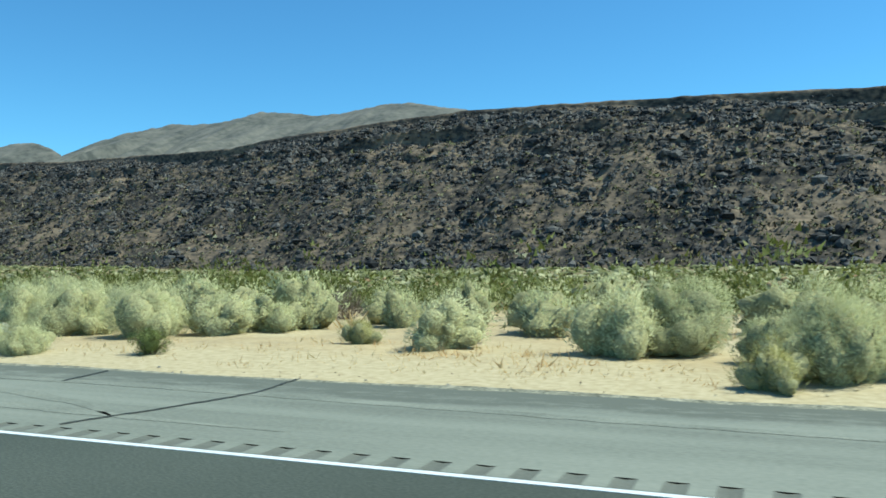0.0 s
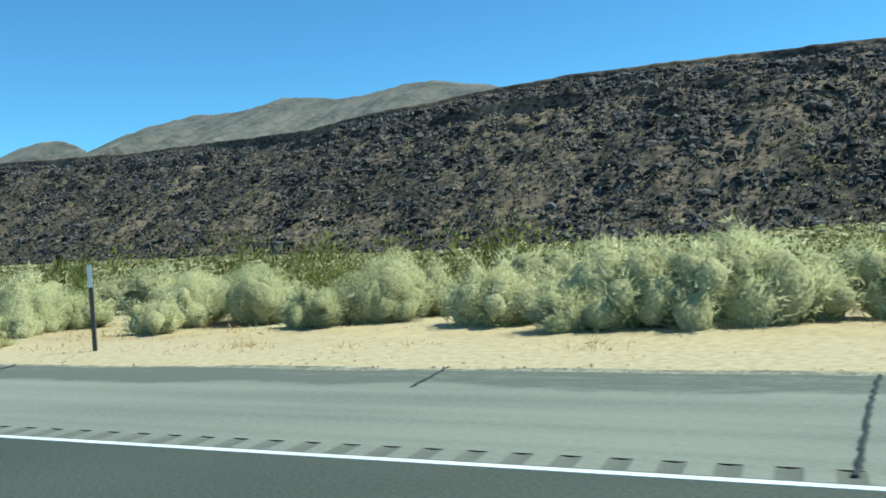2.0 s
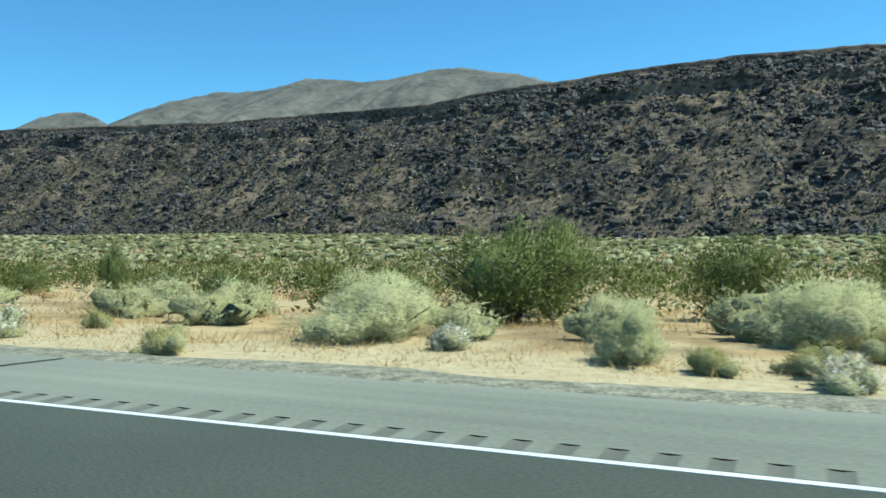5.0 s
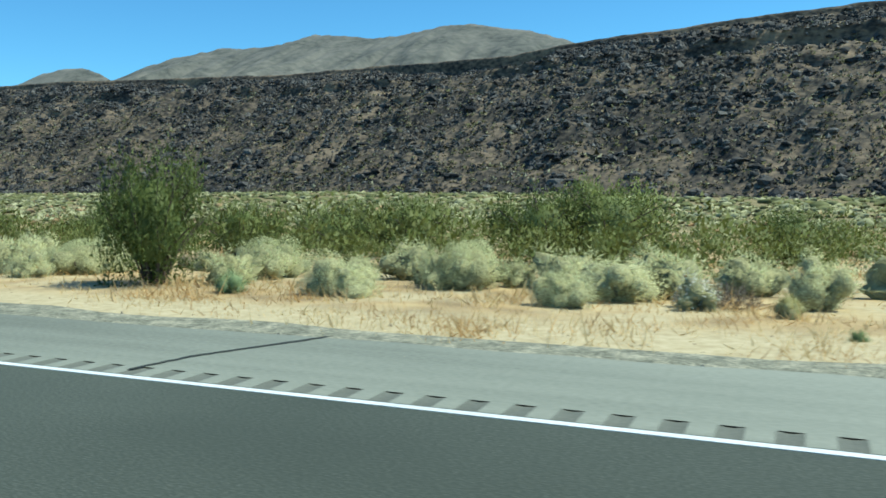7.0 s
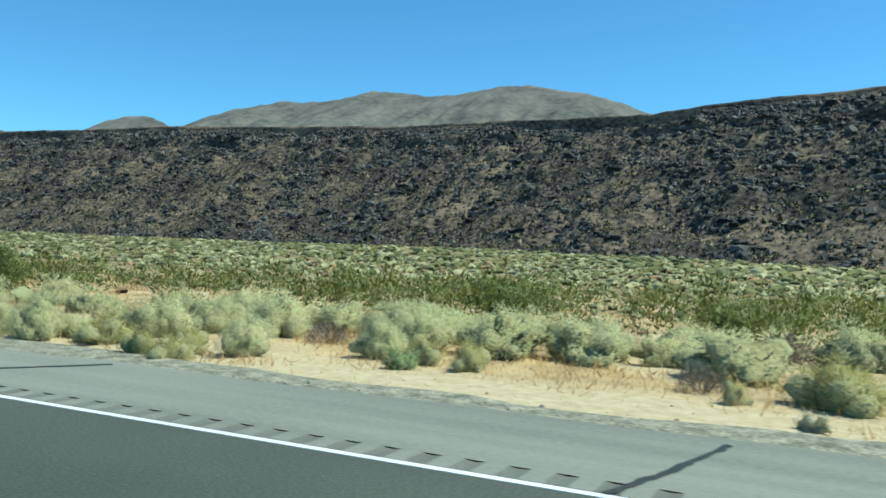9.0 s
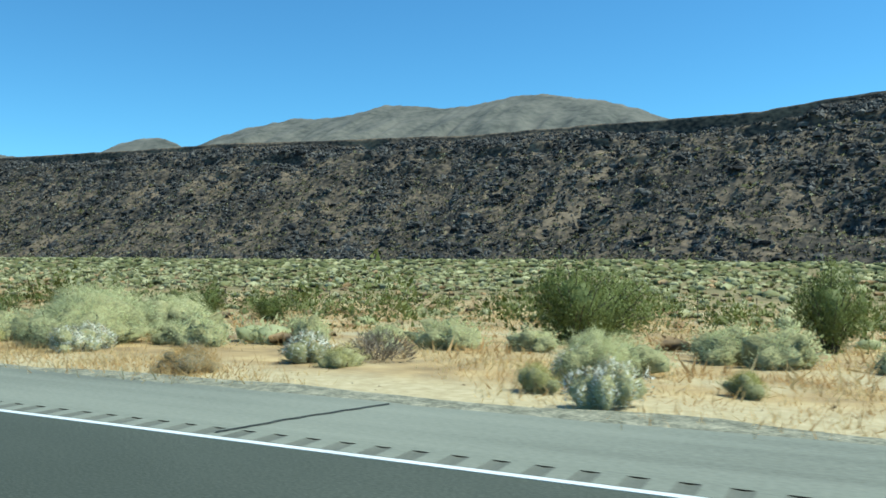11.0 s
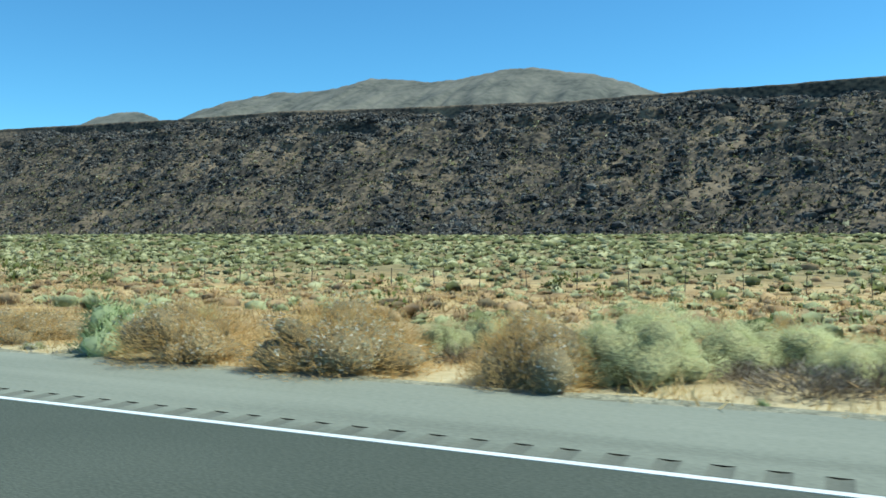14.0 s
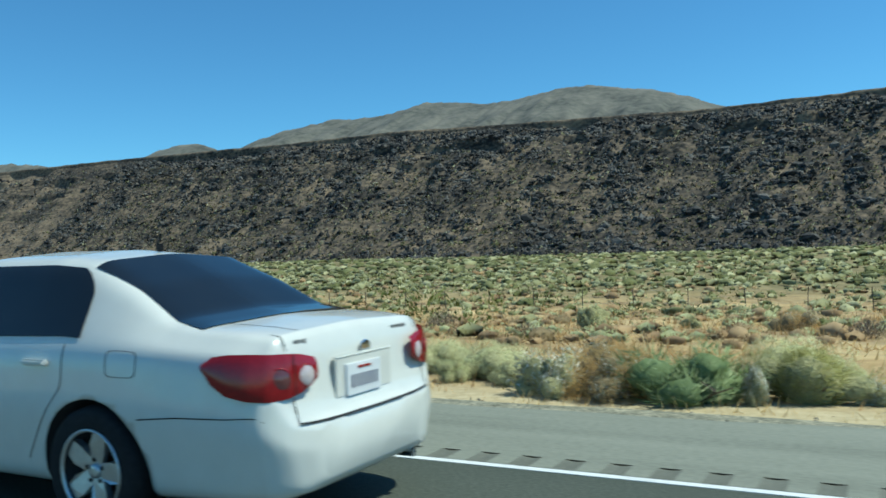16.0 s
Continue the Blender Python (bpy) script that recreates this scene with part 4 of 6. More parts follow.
def plant(kind, spots, behind=False):
    """Stands a plant of that kind at each (x, y, half width, height); behind: it is lost among others at the back of the hedge."""
    global plant_count
    if kind == "stone":
        for x, y, w, h in spots:
            roadside_stone(x, y, w, h)
        return
    name, label, category, group = KINDS[kind]
    for x, y, w, h in spots:
        plant_count += 1
        r = random.Random(plant_count)
        stems, leaves = (VARIANTS if y < 10.2 else FAR_VARIANTS)[kind][plant_count % len(VARIANTS[kind])]
        if kind == "sage" and w > 0.7 and y < 13.0:
            stems, leaves = BIG_SAGE[plant_count % 5]
        if kind == "pale_shrub" and w > 0.45:
            stems, leaves = BIG_PALE[plant_count % len(BIG_PALE)]
        if kind == "creosote" and (w > 0.7 or h > 1.3):
            stems, leaves = BIG_CREOSOTE[plant_count % 5]
        if kind == "sage":
            w = max(w * 1.06, h * 0.70)
            y += 0.4 * w
        if kind == "sage" and (y > 13.5 or behind):
            far_sage.append((LIGHT_SAGE[plant_count % len(LIGHT_SAGE)], pose(x, y, float(land(np.array(x), np.array(y))) - 0.03, 0, 0, r.uniform(0, 360)) @ Matrix.Diagonal((w * 1.1, w * 1.1, h * 0.98 + 0.03, 1))))
            continue
        if kind == "dry_shrub":
            w = w * 1.22
        if kind == "creosote" and x < -150:
            w, h = w * 1.2, h * 1.12
        root = new(name)
        root.empty_display_size = 0.2
        root.matrix_world = pose(x, y, float(land(np.array(x), np.array(y))) - 0.03, 0, 0, r.uniform(0, 360)) @ Matrix.Diagonal((w * 1.1, w * 1.1 * r.uniform(0.9, 1.1), h * 0.97 + 0.03, 1))
        tagged(part("woody_base", stems, root), kind="stuff")
        tagged(part("foliage" if kind != "dead_shrub" else "twig_crown", leaves, root), kind="stuff")
        if kind == "dry_shrub":
            tagged(part("seed_head", HALOS[plant_count % len(HALOS)], root, "fine orange seed stems"), kind="stuff")
        tagged(root, label, category, group)


M_STONE = material("tan boulder", [(0.42, 0.34, 0.23), (0.54, 0.455, 0.325), (0.63, 0.55, 0.42)], 4, 24, 0.9, 0.01)


def roadside_stone(x, y, w, h):
    bm = bmesh.new()
    bmesh.ops.create_icosphere(bm, subdivisions=4, radius=1.0)
    for p in bm.verts:
        c = p.co.copy()
        d = 1 + 0.22 * float(waves(c.x + 2 * c.z, c.y - c.z, 401, 3, 2.0)) + 0.06 * float(waves(c.x * 2, c.y * 2 + c.z * 3, 402, 3, 1.2))
        p.co = Vector((c.x * w * d, c.y * w * 0.8 * d, max(-0.05, (0.35 + c.z * 0.6 * d) * h)))
    me = bpy.data.meshes.new("boulder")
    bm.to_mesh(me), bm.free()
    me.materials.append(M_STONE)
    me.polygons.foreach_set("use_smooth", np.ones(len(me.polygons), bool))
    ob = new("boulder", me)
    ob.location = (x, y, float(land(np.array(x), np.array(y))))
    tagged(ob, "tan weathered boulder lying among dry grass", "boulder")


plant("sage", ((0.1,14.4,0.74,0.96), (0.6,9.3,0.65,1.08),))
plant("broom", ((-6.1,11.3,0.33,0.42), (-0.1,8.8,0.4,0.53), (-16.8,11.0,0.31,0.39), (-38.6,12.2,0.36,0.49),))
plant("creosote", ((-8.4,9.2,0.37,0.45),))
plant("dead_shrub", ((-9.7,17.3,0.54,0.89), (-4.5,11.7,0.26,0.34), (-25.5,12.2,0.32,0.49), (-16.5,15.9,0.48,0.6), (-36.9,16.3,0.56,0.69), (-30.6,13.3,0.58,0.85),))
plant("leafy_clump", ((-38.0,8.2,0.14,0.19), (-31.1,8.4,0.15,0.26),))
plant("sage", ((-12.7,10.7,0.76,1.01), (-11.9,11.1,0.77,1.05), (-10.4,8.7,0.42,0.51), (-10.4,11.2,0.79,1.0), (-9.3,11.8,0.55,0.72), (-11.6,14.2,0.66,1.05), (-8.8,12.7,0.62,0.74), (-8.5,13.3,0.75,1.15), (-7.0,14.4,0.61,0.89), (-4.6,10.9,0.57,0.85), (-5.9,15.7,0.69,1.06), (-4.5,15.5,0.72,0.86), (-5.0,24.4,1.01,1.3), (-2.1,11.0,0.68,0.98), (-1.3,11.5,0.77,1.06), (-0.1,10.6,0.45,0.65), (-27.7,11.7,0.93,1.05), (-26.5,12.2,0.6,0.92), (-24.3,12.6,0.64,1.05), (-22.3,10.7,0.4,0.52),))
plant("sage", ((-23.5,13.6,0.66,0.98), (-21.8,12.2,0.68,0.96), (-19.9,10.8,0.79,1.09), (-18.8,11.0,0.65,0.97), (-18.3,11.5,0.46,0.84), (-17.9,13.1,0.7,1.12), (-17.1,15.9,0.65,1.09), (-15.6,16.0,0.63,0.89), (-14.2,12.5,0.76,1.07), (-14.0,10.1,0.42,0.43), (-13.5,10.1,0.41,0.51), (-13.0,15.3,0.57,1.13), (-39.5,11.4,0.76,1.06), (-39.1,12.4,0.69,1.16), (-38.2,16.0,0.82,1.26), (-36.4,17.3,0.52,0.96), (-32.9,10.6,0.74,0.83), (-34.5,17.2,1.06,1.22), (-31.6,12.8,0.76,1.48), (-29.7,14.2,0.7,1.11),))
plant("sage", ((-28.8,12.2,0.66,0.97), (-28.1,10.7,0.6,1.27),))
plant("broom", ((-51.2,11.2,0.36,0.47), (-48.1,12.0,0.44,0.55),))
plant("creosote", ((-77.8,9.9,0.9,1.3),))
plant("dead_shrub", ((-48.4,28,1.03,1.0), (-49.4,18.1,0.58,0.66), (-42.6,15.9,0.64,0.69),))
plant("sage", ((-42.0,10.9,0.63,1.14), (-40.4,11.0,0.65,0.94), (-56.9,11.4,0.7,1.12), (-56.1,12.3,0.83,1.09), (-55.8,13.2,0.75,0.97), (-54.8,13.6,0.75,0.97), (-54.6,14.9,0.8,0.97), (-51.3,13.0,0.67,1.0), (-49.3,11.8,0.85,1.22), (-49.0,13.0,0.58,1.11), (-47.9,16.2,0.74,0.99), (-45.4,10.9,0.92,1.09), (-45.0,16.0,0.95,1.03), (-47.0,28,1.21,1.65), (-42.4,11.9,0.44,1.29), (-71.4,11.0,0.79,0.83), (-71.0,11.8,0.6,0.8), (-75.7,17.0,0.85,0.97), (-68.3,10.8,0.52,0.66), (-68.6,12.1,0.78,0.97),))
plant("sage", ((-67.4,12.4,0.82,1.07), (-65.5,11.4,0.59,0.72), (-64.6,12.0,0.88,1.17), (-64.1,12.8,0.48,0.96), (-62.4,11.3,0.45,1.05), (-61.9,11.5,0.53,0.85), (-60.9,10.5,0.69,0.74), (-60.3,10.8,0.66,1.24), (-59.3,10.8,0.67,1.16), (-58.8,11.0,0.59,1.33), (-58.1,11.4,0.53,0.92), (-79.3,11.1,0.35,0.56), (-76.3,10.7,0.57,1.03), (-75.5,10.7,0.67,1.2), (-75.1,11.1,0.6,1.13), (-73.7,9.9,0.74,1.08), (-73.9,16.4,0.83,1.13), (-72.6,11.6,0.53,1.25),))
plant("creosote", ((-83.8,12.0,0.32,1.33), (-94.7,33,1.61,2.72), (-110.2,33,1.72,3.62), (-99.1,11.1,0.51,2.32), (-97.1,12.6,0.74,2.28), (-90.3,10.9,0.93,1.57), (-88.7,12.8,1.07,2.25), (-91.6,15.5,0.9,2.2),))
plant("dead_shrub", ((-94.1,12.8,0.29,0.5),))
plant("leafy_clump", ((-92.9,7.9,0.26,0.28),))
plant("pale_shrub", ((-95.9,7.7,0.16,0.19), (-91.0,8.3,0.11,0.12),))
plant("sage", ((-86.8,11.2,0.88,0.86), (-85.3,11.2,0.68,0.83), (-84.6,11.7,0.64,0.78), (-83.7,13.2,0.56,0.66), (-81.5,12.4,0.76,0.95), (-99.8,9.4,0.8,0.88), (-99.2,10.2,0.73,0.81), (-96.1,9.0,0.56,0.74), (-95.6,9.3,0.8,0.94), (-94.7,10.4,0.55,0.74), (-94.3,11.1,0.83,0.9), (-92.8,11.7,0.35,0.6), (-93.2,14.1,0.67,0.74), (-90.9,10.6,0.45,0.71), (-89.2,8.6,0.31,0.63), (-88.1,11.6,0.62,0.89), (-87.4,11.8,0.58,0.83),))
plant("broom", ((-170.5,11.1,0.51,0.42), (-167.5,7.9,0.16,0.3), (-166.2,7.5,0.18,0.28), (-165.1,7.8,0.15,0.23), (-162.6,8.2,0.16,0.22), (-183.1,8.5,0.24,0.3), (-178.5,8.1,0.3,0.39),))
plant("creosote", ((-168.6,9.6,0.62,1.36), (-168.1,9.9,0.66,0.79), (-167.4,13.8,0.55,0.81), (-165.2,22.1,0.95,0.95), (-161.6,13.8,0.34,1.43), (-177.3,20.2,1.0,1.05), (-187.7,26.4,1.41,1.97), (-197.6,19.0,1.3,1.2), (-186.9,32.2,0.91,1.14), (-177.6,24.6,0.93,1.08), (-198.4,11.0,0.92,1.34), (-199.6,10.7,0.47,0.6), (-198.6,19.5,0.62,1.38), (-195.1,22.4,0.81,1.46), (-192.7,33,1.56,1.71),))
plant("dead_shrub", ((-162.1,9.5,0.32,0.42),))
plant("dry_shrub", ((-169.1,7.8,0.55,0.56), (-168.2,7.7,0.39,0.38), (-185.8,9.1,0.51,0.48), (-182.1,10.2,0.61,0.72),))
plant("leafy_clump", ((-181.4,7.6,0.23,0.25), (-186.4,7.4,0.13,0.13), (-194.5,7.5,0.08,0.1),))
plant("pale_shrub", ((-171.6,7.5,0.4,0.33), (-165.7,8.0,0.36,0.5), (-185.2,7.6,0.51,0.43), (-181.7,8.3,0.47,0.48), (-180.9,8.4,0.28,0.36), (-180.0,8.0,0.13,0.18), (-179.2,8.0,0.46,0.52), (-177.8,7.8,0.35,0.27), (-194.5,8.9,0.84,0.74), (-199.6,7.7,0.13,0.15),))
plant("sage", ((-174.8,9.9,0.48,0.63), (-172.3,8.9,0.54,0.63), (-171.5,9.2,0.58,0.54), (-166.7,9.1,0.34,0.32), (-165.6,10.6,0.45,0.54), (-165.1,10.9,0.49,0.24), (-164.0,9.5,0.64,0.48), (-162.9,9.3,0.54,0.57), (-187.0,9.6,0.77,0.56), (-186.0,10.9,0.78,0.68), (-183.2,9.9,0.5,0.73), (-180.5,10.8,0.72,0.68), (-178.5,10.1,0.66,0.78), (-177.2,9.9,0.55,0.49), (-196.9,10.9,0.51,0.33), (-192.8,9.9,0.71,0.62),))
plant("stone", ((-198.2,9.7,0.37,0.3),))
plant("broom", ((-202.2,9.9,0.52,0.6), (-208.4,9.8,0.18,0.26), (-233.0,8.9,0.45,0.45), (-231.3,8.8,0.15,0.21), (-225.8,8.7,0.39,0.41), (-239.1,9.2,0.28,0.35), (-238.7,9.7,0.35,0.35),))
plant("creosote", ((-224.4,33,2.64,2.68), (-216.9,28.9,1.98,2.77), (-217.5,10.0,0.9,2.1), (-227.8,33,2.48,2.36), (-214.8,30.0,2.48,3.17), (-208.6,33,1.87,2.11), (-227.7,25.6,1.54,2.24),))
plant("dead_shrub", ((-209.1,10.5,0.41,0.35), (-225.6,10.1,0.38,0.39),))
plant("leafy_clump", ((-200.6,8.0,0.11,0.15), (-215.7,9.5,0.28,0.35), (-207.8,8.3,0.08,0.11), (-231.2,9.1,0.18,0.27), (-226.8,7.7,0.08,0.12), (-238.6,7.4,0.08,0.13),))
plant("pale_shrub", ((-202.5,8.4,0.35,0.38), (-209.4,10.3,0.37,0.41),))
plant("sage", ((-203.2,9.9,0.54,0.63), (-200.4,10.4,0.64,0.56), (-220.4,11.0,0.77,0.67), (-220.4,10.0,0.43,0.54), (-217.5,12.8,0.79,0.74), (-214.1,9.6,0.57,0.61), (-215.1,13.9,0.74,0.79), (-213.0,11.2,0.75,0.74), (-211.0,9.7,0.47,0.48), (-210.5,10.6,0.54,0.59), (-209.4,19.0,0.79,0.67), (-208.1,11.0,0.48,0.69), (-234.4,9.2,0.48,0.69), (-233.1,10.5,0.83,0.73), (-233.5,11.8,0.46,0.57), (-230.2,10.0,0.56,0.74), (-229.2,10.0,0.5,0.74), (-228.4,10.3,0.65,0.8), (-228.2,12.0,0.48,0.62), (-226.8,10.5,0.63,0.7),))
plant("sage", ((-226.2,17.2,0.4,0.64), (-225.6,16.7,0.71,0.98), (-224.4,12.0,0.46,0.69), (-223.6,11.7,0.33,0.41), (-223.0,12.3,0.45,0.75), (-239.2,15.1,0.7,0.75),))
plant("broom", ((-247.0,8.7,0.34,0.28), (-241.6,9.1,0.35,0.38), (-257.2,8.0,0.28,0.42), (-256.4,7.0,0.14,0.38), (-255.2,8.3,0.34,0.45), (-254.7,8.8,0.24,0.37), (-254.3,8.4,0.28,0.34), (-278.6,7.8,0.4,0.39), (-276.8,7.2,0.26,0.3), (-273.8,8.7,0.27,0.35), (-270.9,8.3,0.16,0.26), (-270.0,8.6,0.49,0.49), (-277.3,7.2,0.25,0.33), (-277.2,7.8,0.3,0.37), (-274.5,8.8,0.24,0.36),))
plant("creosote", ((-242.6,33,1.95,2.07), (-252.5,33,2.44,1.96), (-273.4,28.5,1.38,1.27),))
plant("dead_shrub", ((-246.9,10.1,0.34,0.4), (-240.0,12.9,0.37,0.47), (-276.7,10.1,0.37,0.38), (-271.3,8.9,0.29,0.36), (-270.8,13.5,0.55,0.6),))
plant("leafy_clump", ((-245.1,8.3,0.17,0.22), (-244.2,8.2,0.13,0.17), (-263.7,7.3,0.12,0.13), (-262.7,7.0,0.12,0.11), (-274.5,8.3,0.22,0.24),))
plant("pale_shrub", ((-260.6,7.8,0.12,0.11), (-270.2,7.4,0.14,0.15),))
plant("sage", ((-241.2,17.3,1.18,0.63), (-250.5,9.2,0.59,0.63), (-250.4,11.3,0.87,0.76), (-247.6,10.2,0.66,0.7), (-246.1,10.9,0.61,0.57), (-244.5,10.3,0.59,0.67), (-243.8,11.6,0.73,0.68), (-242.7,11.7,0.62,0.58), (-241.6,11.2,0.38,0.58), (-241.2,12.6,0.59,0.59), (-264.1,8.2,0.43,0.68), (-263.0,8.7,0.47,0.63), (-260.9,8.2,0.48,0.62), (-260.5,8.7,0.5,0.71), (-259.0,8.0,0.43,0.7), (-258.6,8.3,0.59,0.87), (-257.9,8.3,0.39,0.46), (-258.7,13.9,0.44,0.47), (-257.4,12.2,0.46,0.51), (-257.3,18.6,0.8,0.62),))
plant("sage", ((-255.9,16.7,0.91,0.84), (-254.7,18.5,0.69,0.58), (-279.6,7.4,0.41,0.64), (-278.8,8.8,0.48,0.57), (-279.0,10.1,0.57,0.54), (-276.5,7.9,0.27,0.48), (-277.8,10.2,0.55,0.68), (-275.2,8.9,0.38,0.56), (-275.1,9.8,0.37,0.53), (-274.1,10.2,0.67,0.7), (-273.1,10.4,0.65,0.65), (-272.1,11.0,0.44,0.48), (-271.5,11.3,0.44,0.52), (-279.5,7.9,0.4,0.32), (-276.0,11.5,0.95,0.66), (-272.9,11.2,0.34,0.48),))
plant("creosote", ((-283.2,33,2.43,1.74),))
plant("sage", ((-280.4,7.5,0.37,0.54), (-280.4,12.7,0.65,0.7),))
plant("broom", ((-353.3,7.2,0.39,0.55), (-350.2,7.3,0.49,0.64), (-348.0,7.1,0.13,0.22),))
plant("creosote", ((-357.8,14.0,0.93,0.8), (-354.7,12.6,0.44,0.98), (-356.0,23.2,1.08,1.16), (-349.5,11.6,0.49,0.75), (-354.1,26.7,0.73,1.09),))
plant("pale_shrub", ((-349.0,7.5,0.29,0.24),))
plant("sage", ((-358.7,7.7,0.54,0.56), (-357.9,8.0,0.7,0.65), (-356.7,7.6,0.8,0.88), (-355.6,8.0,0.89,0.8), (-355.1,8.7,0.51,0.42), (-353.2,8.5,0.55,0.31), (-352.1,7.9,0.41,0.41), (-351.4,8.3,0.5,0.54), (-349.7,8.6,0.51,0.51),))
plant("broom", ((-382.9,7.9,0.46,0.5),))
plant("creosote", ((-363.1,33,1.11,1.69), (-368.8,16.5,0.64,0.92), (-366.7,16.9,0.78,0.88), (-372.8,20.2,0.68,0.91), (-379.4,27.9,1.21,1.09), (-365.2,17.8,0.56,0.95), (-376.8,15.4,1.02,0.68), (-388.8,12.1,0.47,0.63), (-389.3,16.0,0.38,0.59), (-384.9,11.6,0.52,0.7), (-384.6,13.5,0.53,0.87), (-383.0,12.7,0.52,0.7), (-381.6,15.9,0.96,1.04), (-397.2,12.9,0.5,0.67),))
plant("dead_shrub", ((-383.9,8.2,0.25,0.32), (-380.5,7.8,0.2,0.31),))
plant("leafy_clump", ((-373.2,7.3,0.22,0.2), (-391.5,10.3,0.2,0.37), (-393.1,12.5,0.18,0.32),))
plant("pale_shrub", ((-399.5,6.9,0.1,0.13), (-399.1,7.0,0.09,0.13),))
plant("sage", ((-375.6,8.1,0.77,0.44), (-374.3,7.9,0.72,0.54), (-373.4,8.4,0.61,0.46), (-372.1,8.5,0.69,0.48), (-370.9,8.4,0.55,0.41), (-369.1,7.7,0.95,0.85), (-368.8,9.2,0.68,0.63), (-367.8,7.8,0.53,0.43), (-367.2,8.4,0.58,0.48), (-365.8,7.7,0.79,0.73), (-365.2,7.9,0.53,0.57), (-364.7,7.8,0.37,0.39), (-364.1,7.6,0.38,0.42), (-390.9,7.3,0.89,0.45), (-390.4,7.8,0.56,0.37), (-389.6,8.0,0.61,0.38), (-388.0,7.5,0.54,0.45), (-387.0,7.9,0.59,0.36), (-385.8,8.1,0.52,0.46), (-384.7,8.1,0.57,0.47),))
plant("sage", ((-382.4,8.4,0.44,0.46), (-381.8,8.1,0.49,0.4), (-381.2,8.2,0.55,0.48), (-380.6,7.8,0.51,0.49), (-380.1,8.0,0.37,0.49), (-399.7,8.3,0.51,0.32), (-398.5,7.9,0.39,0.39), (-398.4,8.9,0.47,0.36), (-397.5,7.6,0.6,0.49), (-396.9,7.7,0.41,0.45), (-396.2,8.3,0.46,0.46), (-396.5,7.8,0.3,0.29), (-398.7,13.2,0.36,0.4),))
plant("broom", ((-417.6,7.4,0.23,0.31), (-418.0,7.3,0.21,0.28),))
plant("creosote", ((-402.0,13.4,0.51,0.59), (-401.3,33,0.76,0.77), (-414.4,14.6,0.3,0.46), (-413.0,23.7,0.83,0.46),))
plant("dead_shrub", ((-420.7,8.0,0.43,0.25), (-418.8,8.2,0.18,0.24), (-416.2,8.4,0.27,0.25), (-423.2,8.1,0.23,0.21), (-422.0,8.4,0.22,0.2), (-431.0,8.2,0.31,0.23), (-428.1,8.2,0.35,0.23),))
plant("dry_shrub", ((-437.0,7.6,0.49,0.41), (-433.7,7.0,0.65,0.67), (-431.9,7.2,0.72,0.72), (-429.8,7.05,0.46,0.69), (-427.8,10.0,0.19,0.49),))
plant("dead_shrub", ((-427.5,7.7,0.6,0.3), (-427.0,8.0,0.5,0.3),))
plant("leafy_clump", ((-401.8,11.4,0.22,0.33), (-421.0,11.1,0.25,0.38), (-435.1,7.3,0.68,0.66), (-427.8,6.8,0.07,0.09),))
plant("pale_shrub", ((-401.3,7.0,0.12,0.14), (-420.8,7.5,0.23,0.21), (-419.1,7.6,0.32,0.31), (-412.8,7.2,0.19,0.16), (-422.6,6.9,0.2,0.21), (-421.7,7.5,0.2,0.18), (-420.0,7.8,0.42,0.34), (-436.2,7.0,0.14,0.1),))
plant("sage", ((-406.5,7.5,0.66,0.5), (-405.0,7.5,0.77,0.6), (-403.9,7.6,0.45,0.45), (-403.5,8.5,0.58,0.39), (-402.0,8.3,0.67,0.62), (-402.8,8.4,0.4,0.34), (-407.8,11.7,0.53,0.4), (-421.6,7.9,0.49,0.45), (-420.4,8.7,0.66,0.45), (-417.4,8.1,0.56,0.35), (-416.6,8.3,0.59,0.41), (-415.4,8.6,0.49,0.54), (-414.6,8.3,0.49,0.47), (-413.5,8.1,0.57,0.44), (-412.7,7.9,0.54,0.41), (-412.2,8.4,0.48,0.45), (-411.6,7.1,0.48,0.63), (-424.4,7.9,0.32,0.37), (-416.2,8.8,0.38,0.39), (-415.5,8.1,0.24,0.33),))
plant("sage", ((-431.3,8.3,0.25,0.45), (-428.9,7.6,0.78,0.73), (-428.2,8.8,0.6,0.5), (-427.6,9.0,0.65,0.5), (-426.9,8.4,0.6,0.42), (-428.3,9.3,0.3,0.38), (-427.2,8.1,0.35,0.39),))
plant("broom", ((-492.0,7.8,0.5,0.52), (-443.7,7.6,0.42,0.69), (-462.4,6.8,0.16,0.31), (-467.0,7.2,0.2,0.32), (-465.8,6.9,0.17,0.31),))
plant("creosote", ((-470.1,12.6,0.61,0.56), (-472.1,10.2,0.41,0.71), (-476.2,10.9,0.36,0.69), (-478.2,11.5,0.36,0.49),))
plant("dry_shrub", ((-451.6,7.6,0.39,0.25), (-444.9,7.3,0.43,0.58), (-466.0,7.2,0.26,0.31), (-463.8,7.3,0.27,0.31), (-461.5,7.7,0.66,0.69), (-459.8,7.5,0.44,0.44), (-459.2,7.4,0.33,0.56), (-472.9,7.0,0.39,0.37), (-467.4,7.3,0.28,0.34), (-473.8,7.0,0.44,0.44), (-478.1,7.3,0.35,0.36),))
plant("leafy_clump", ((-446.4,7.5,0.37,0.76), (-445.9,7.5,0.25,0.55), (-465.2,7.0,0.18,0.35),))
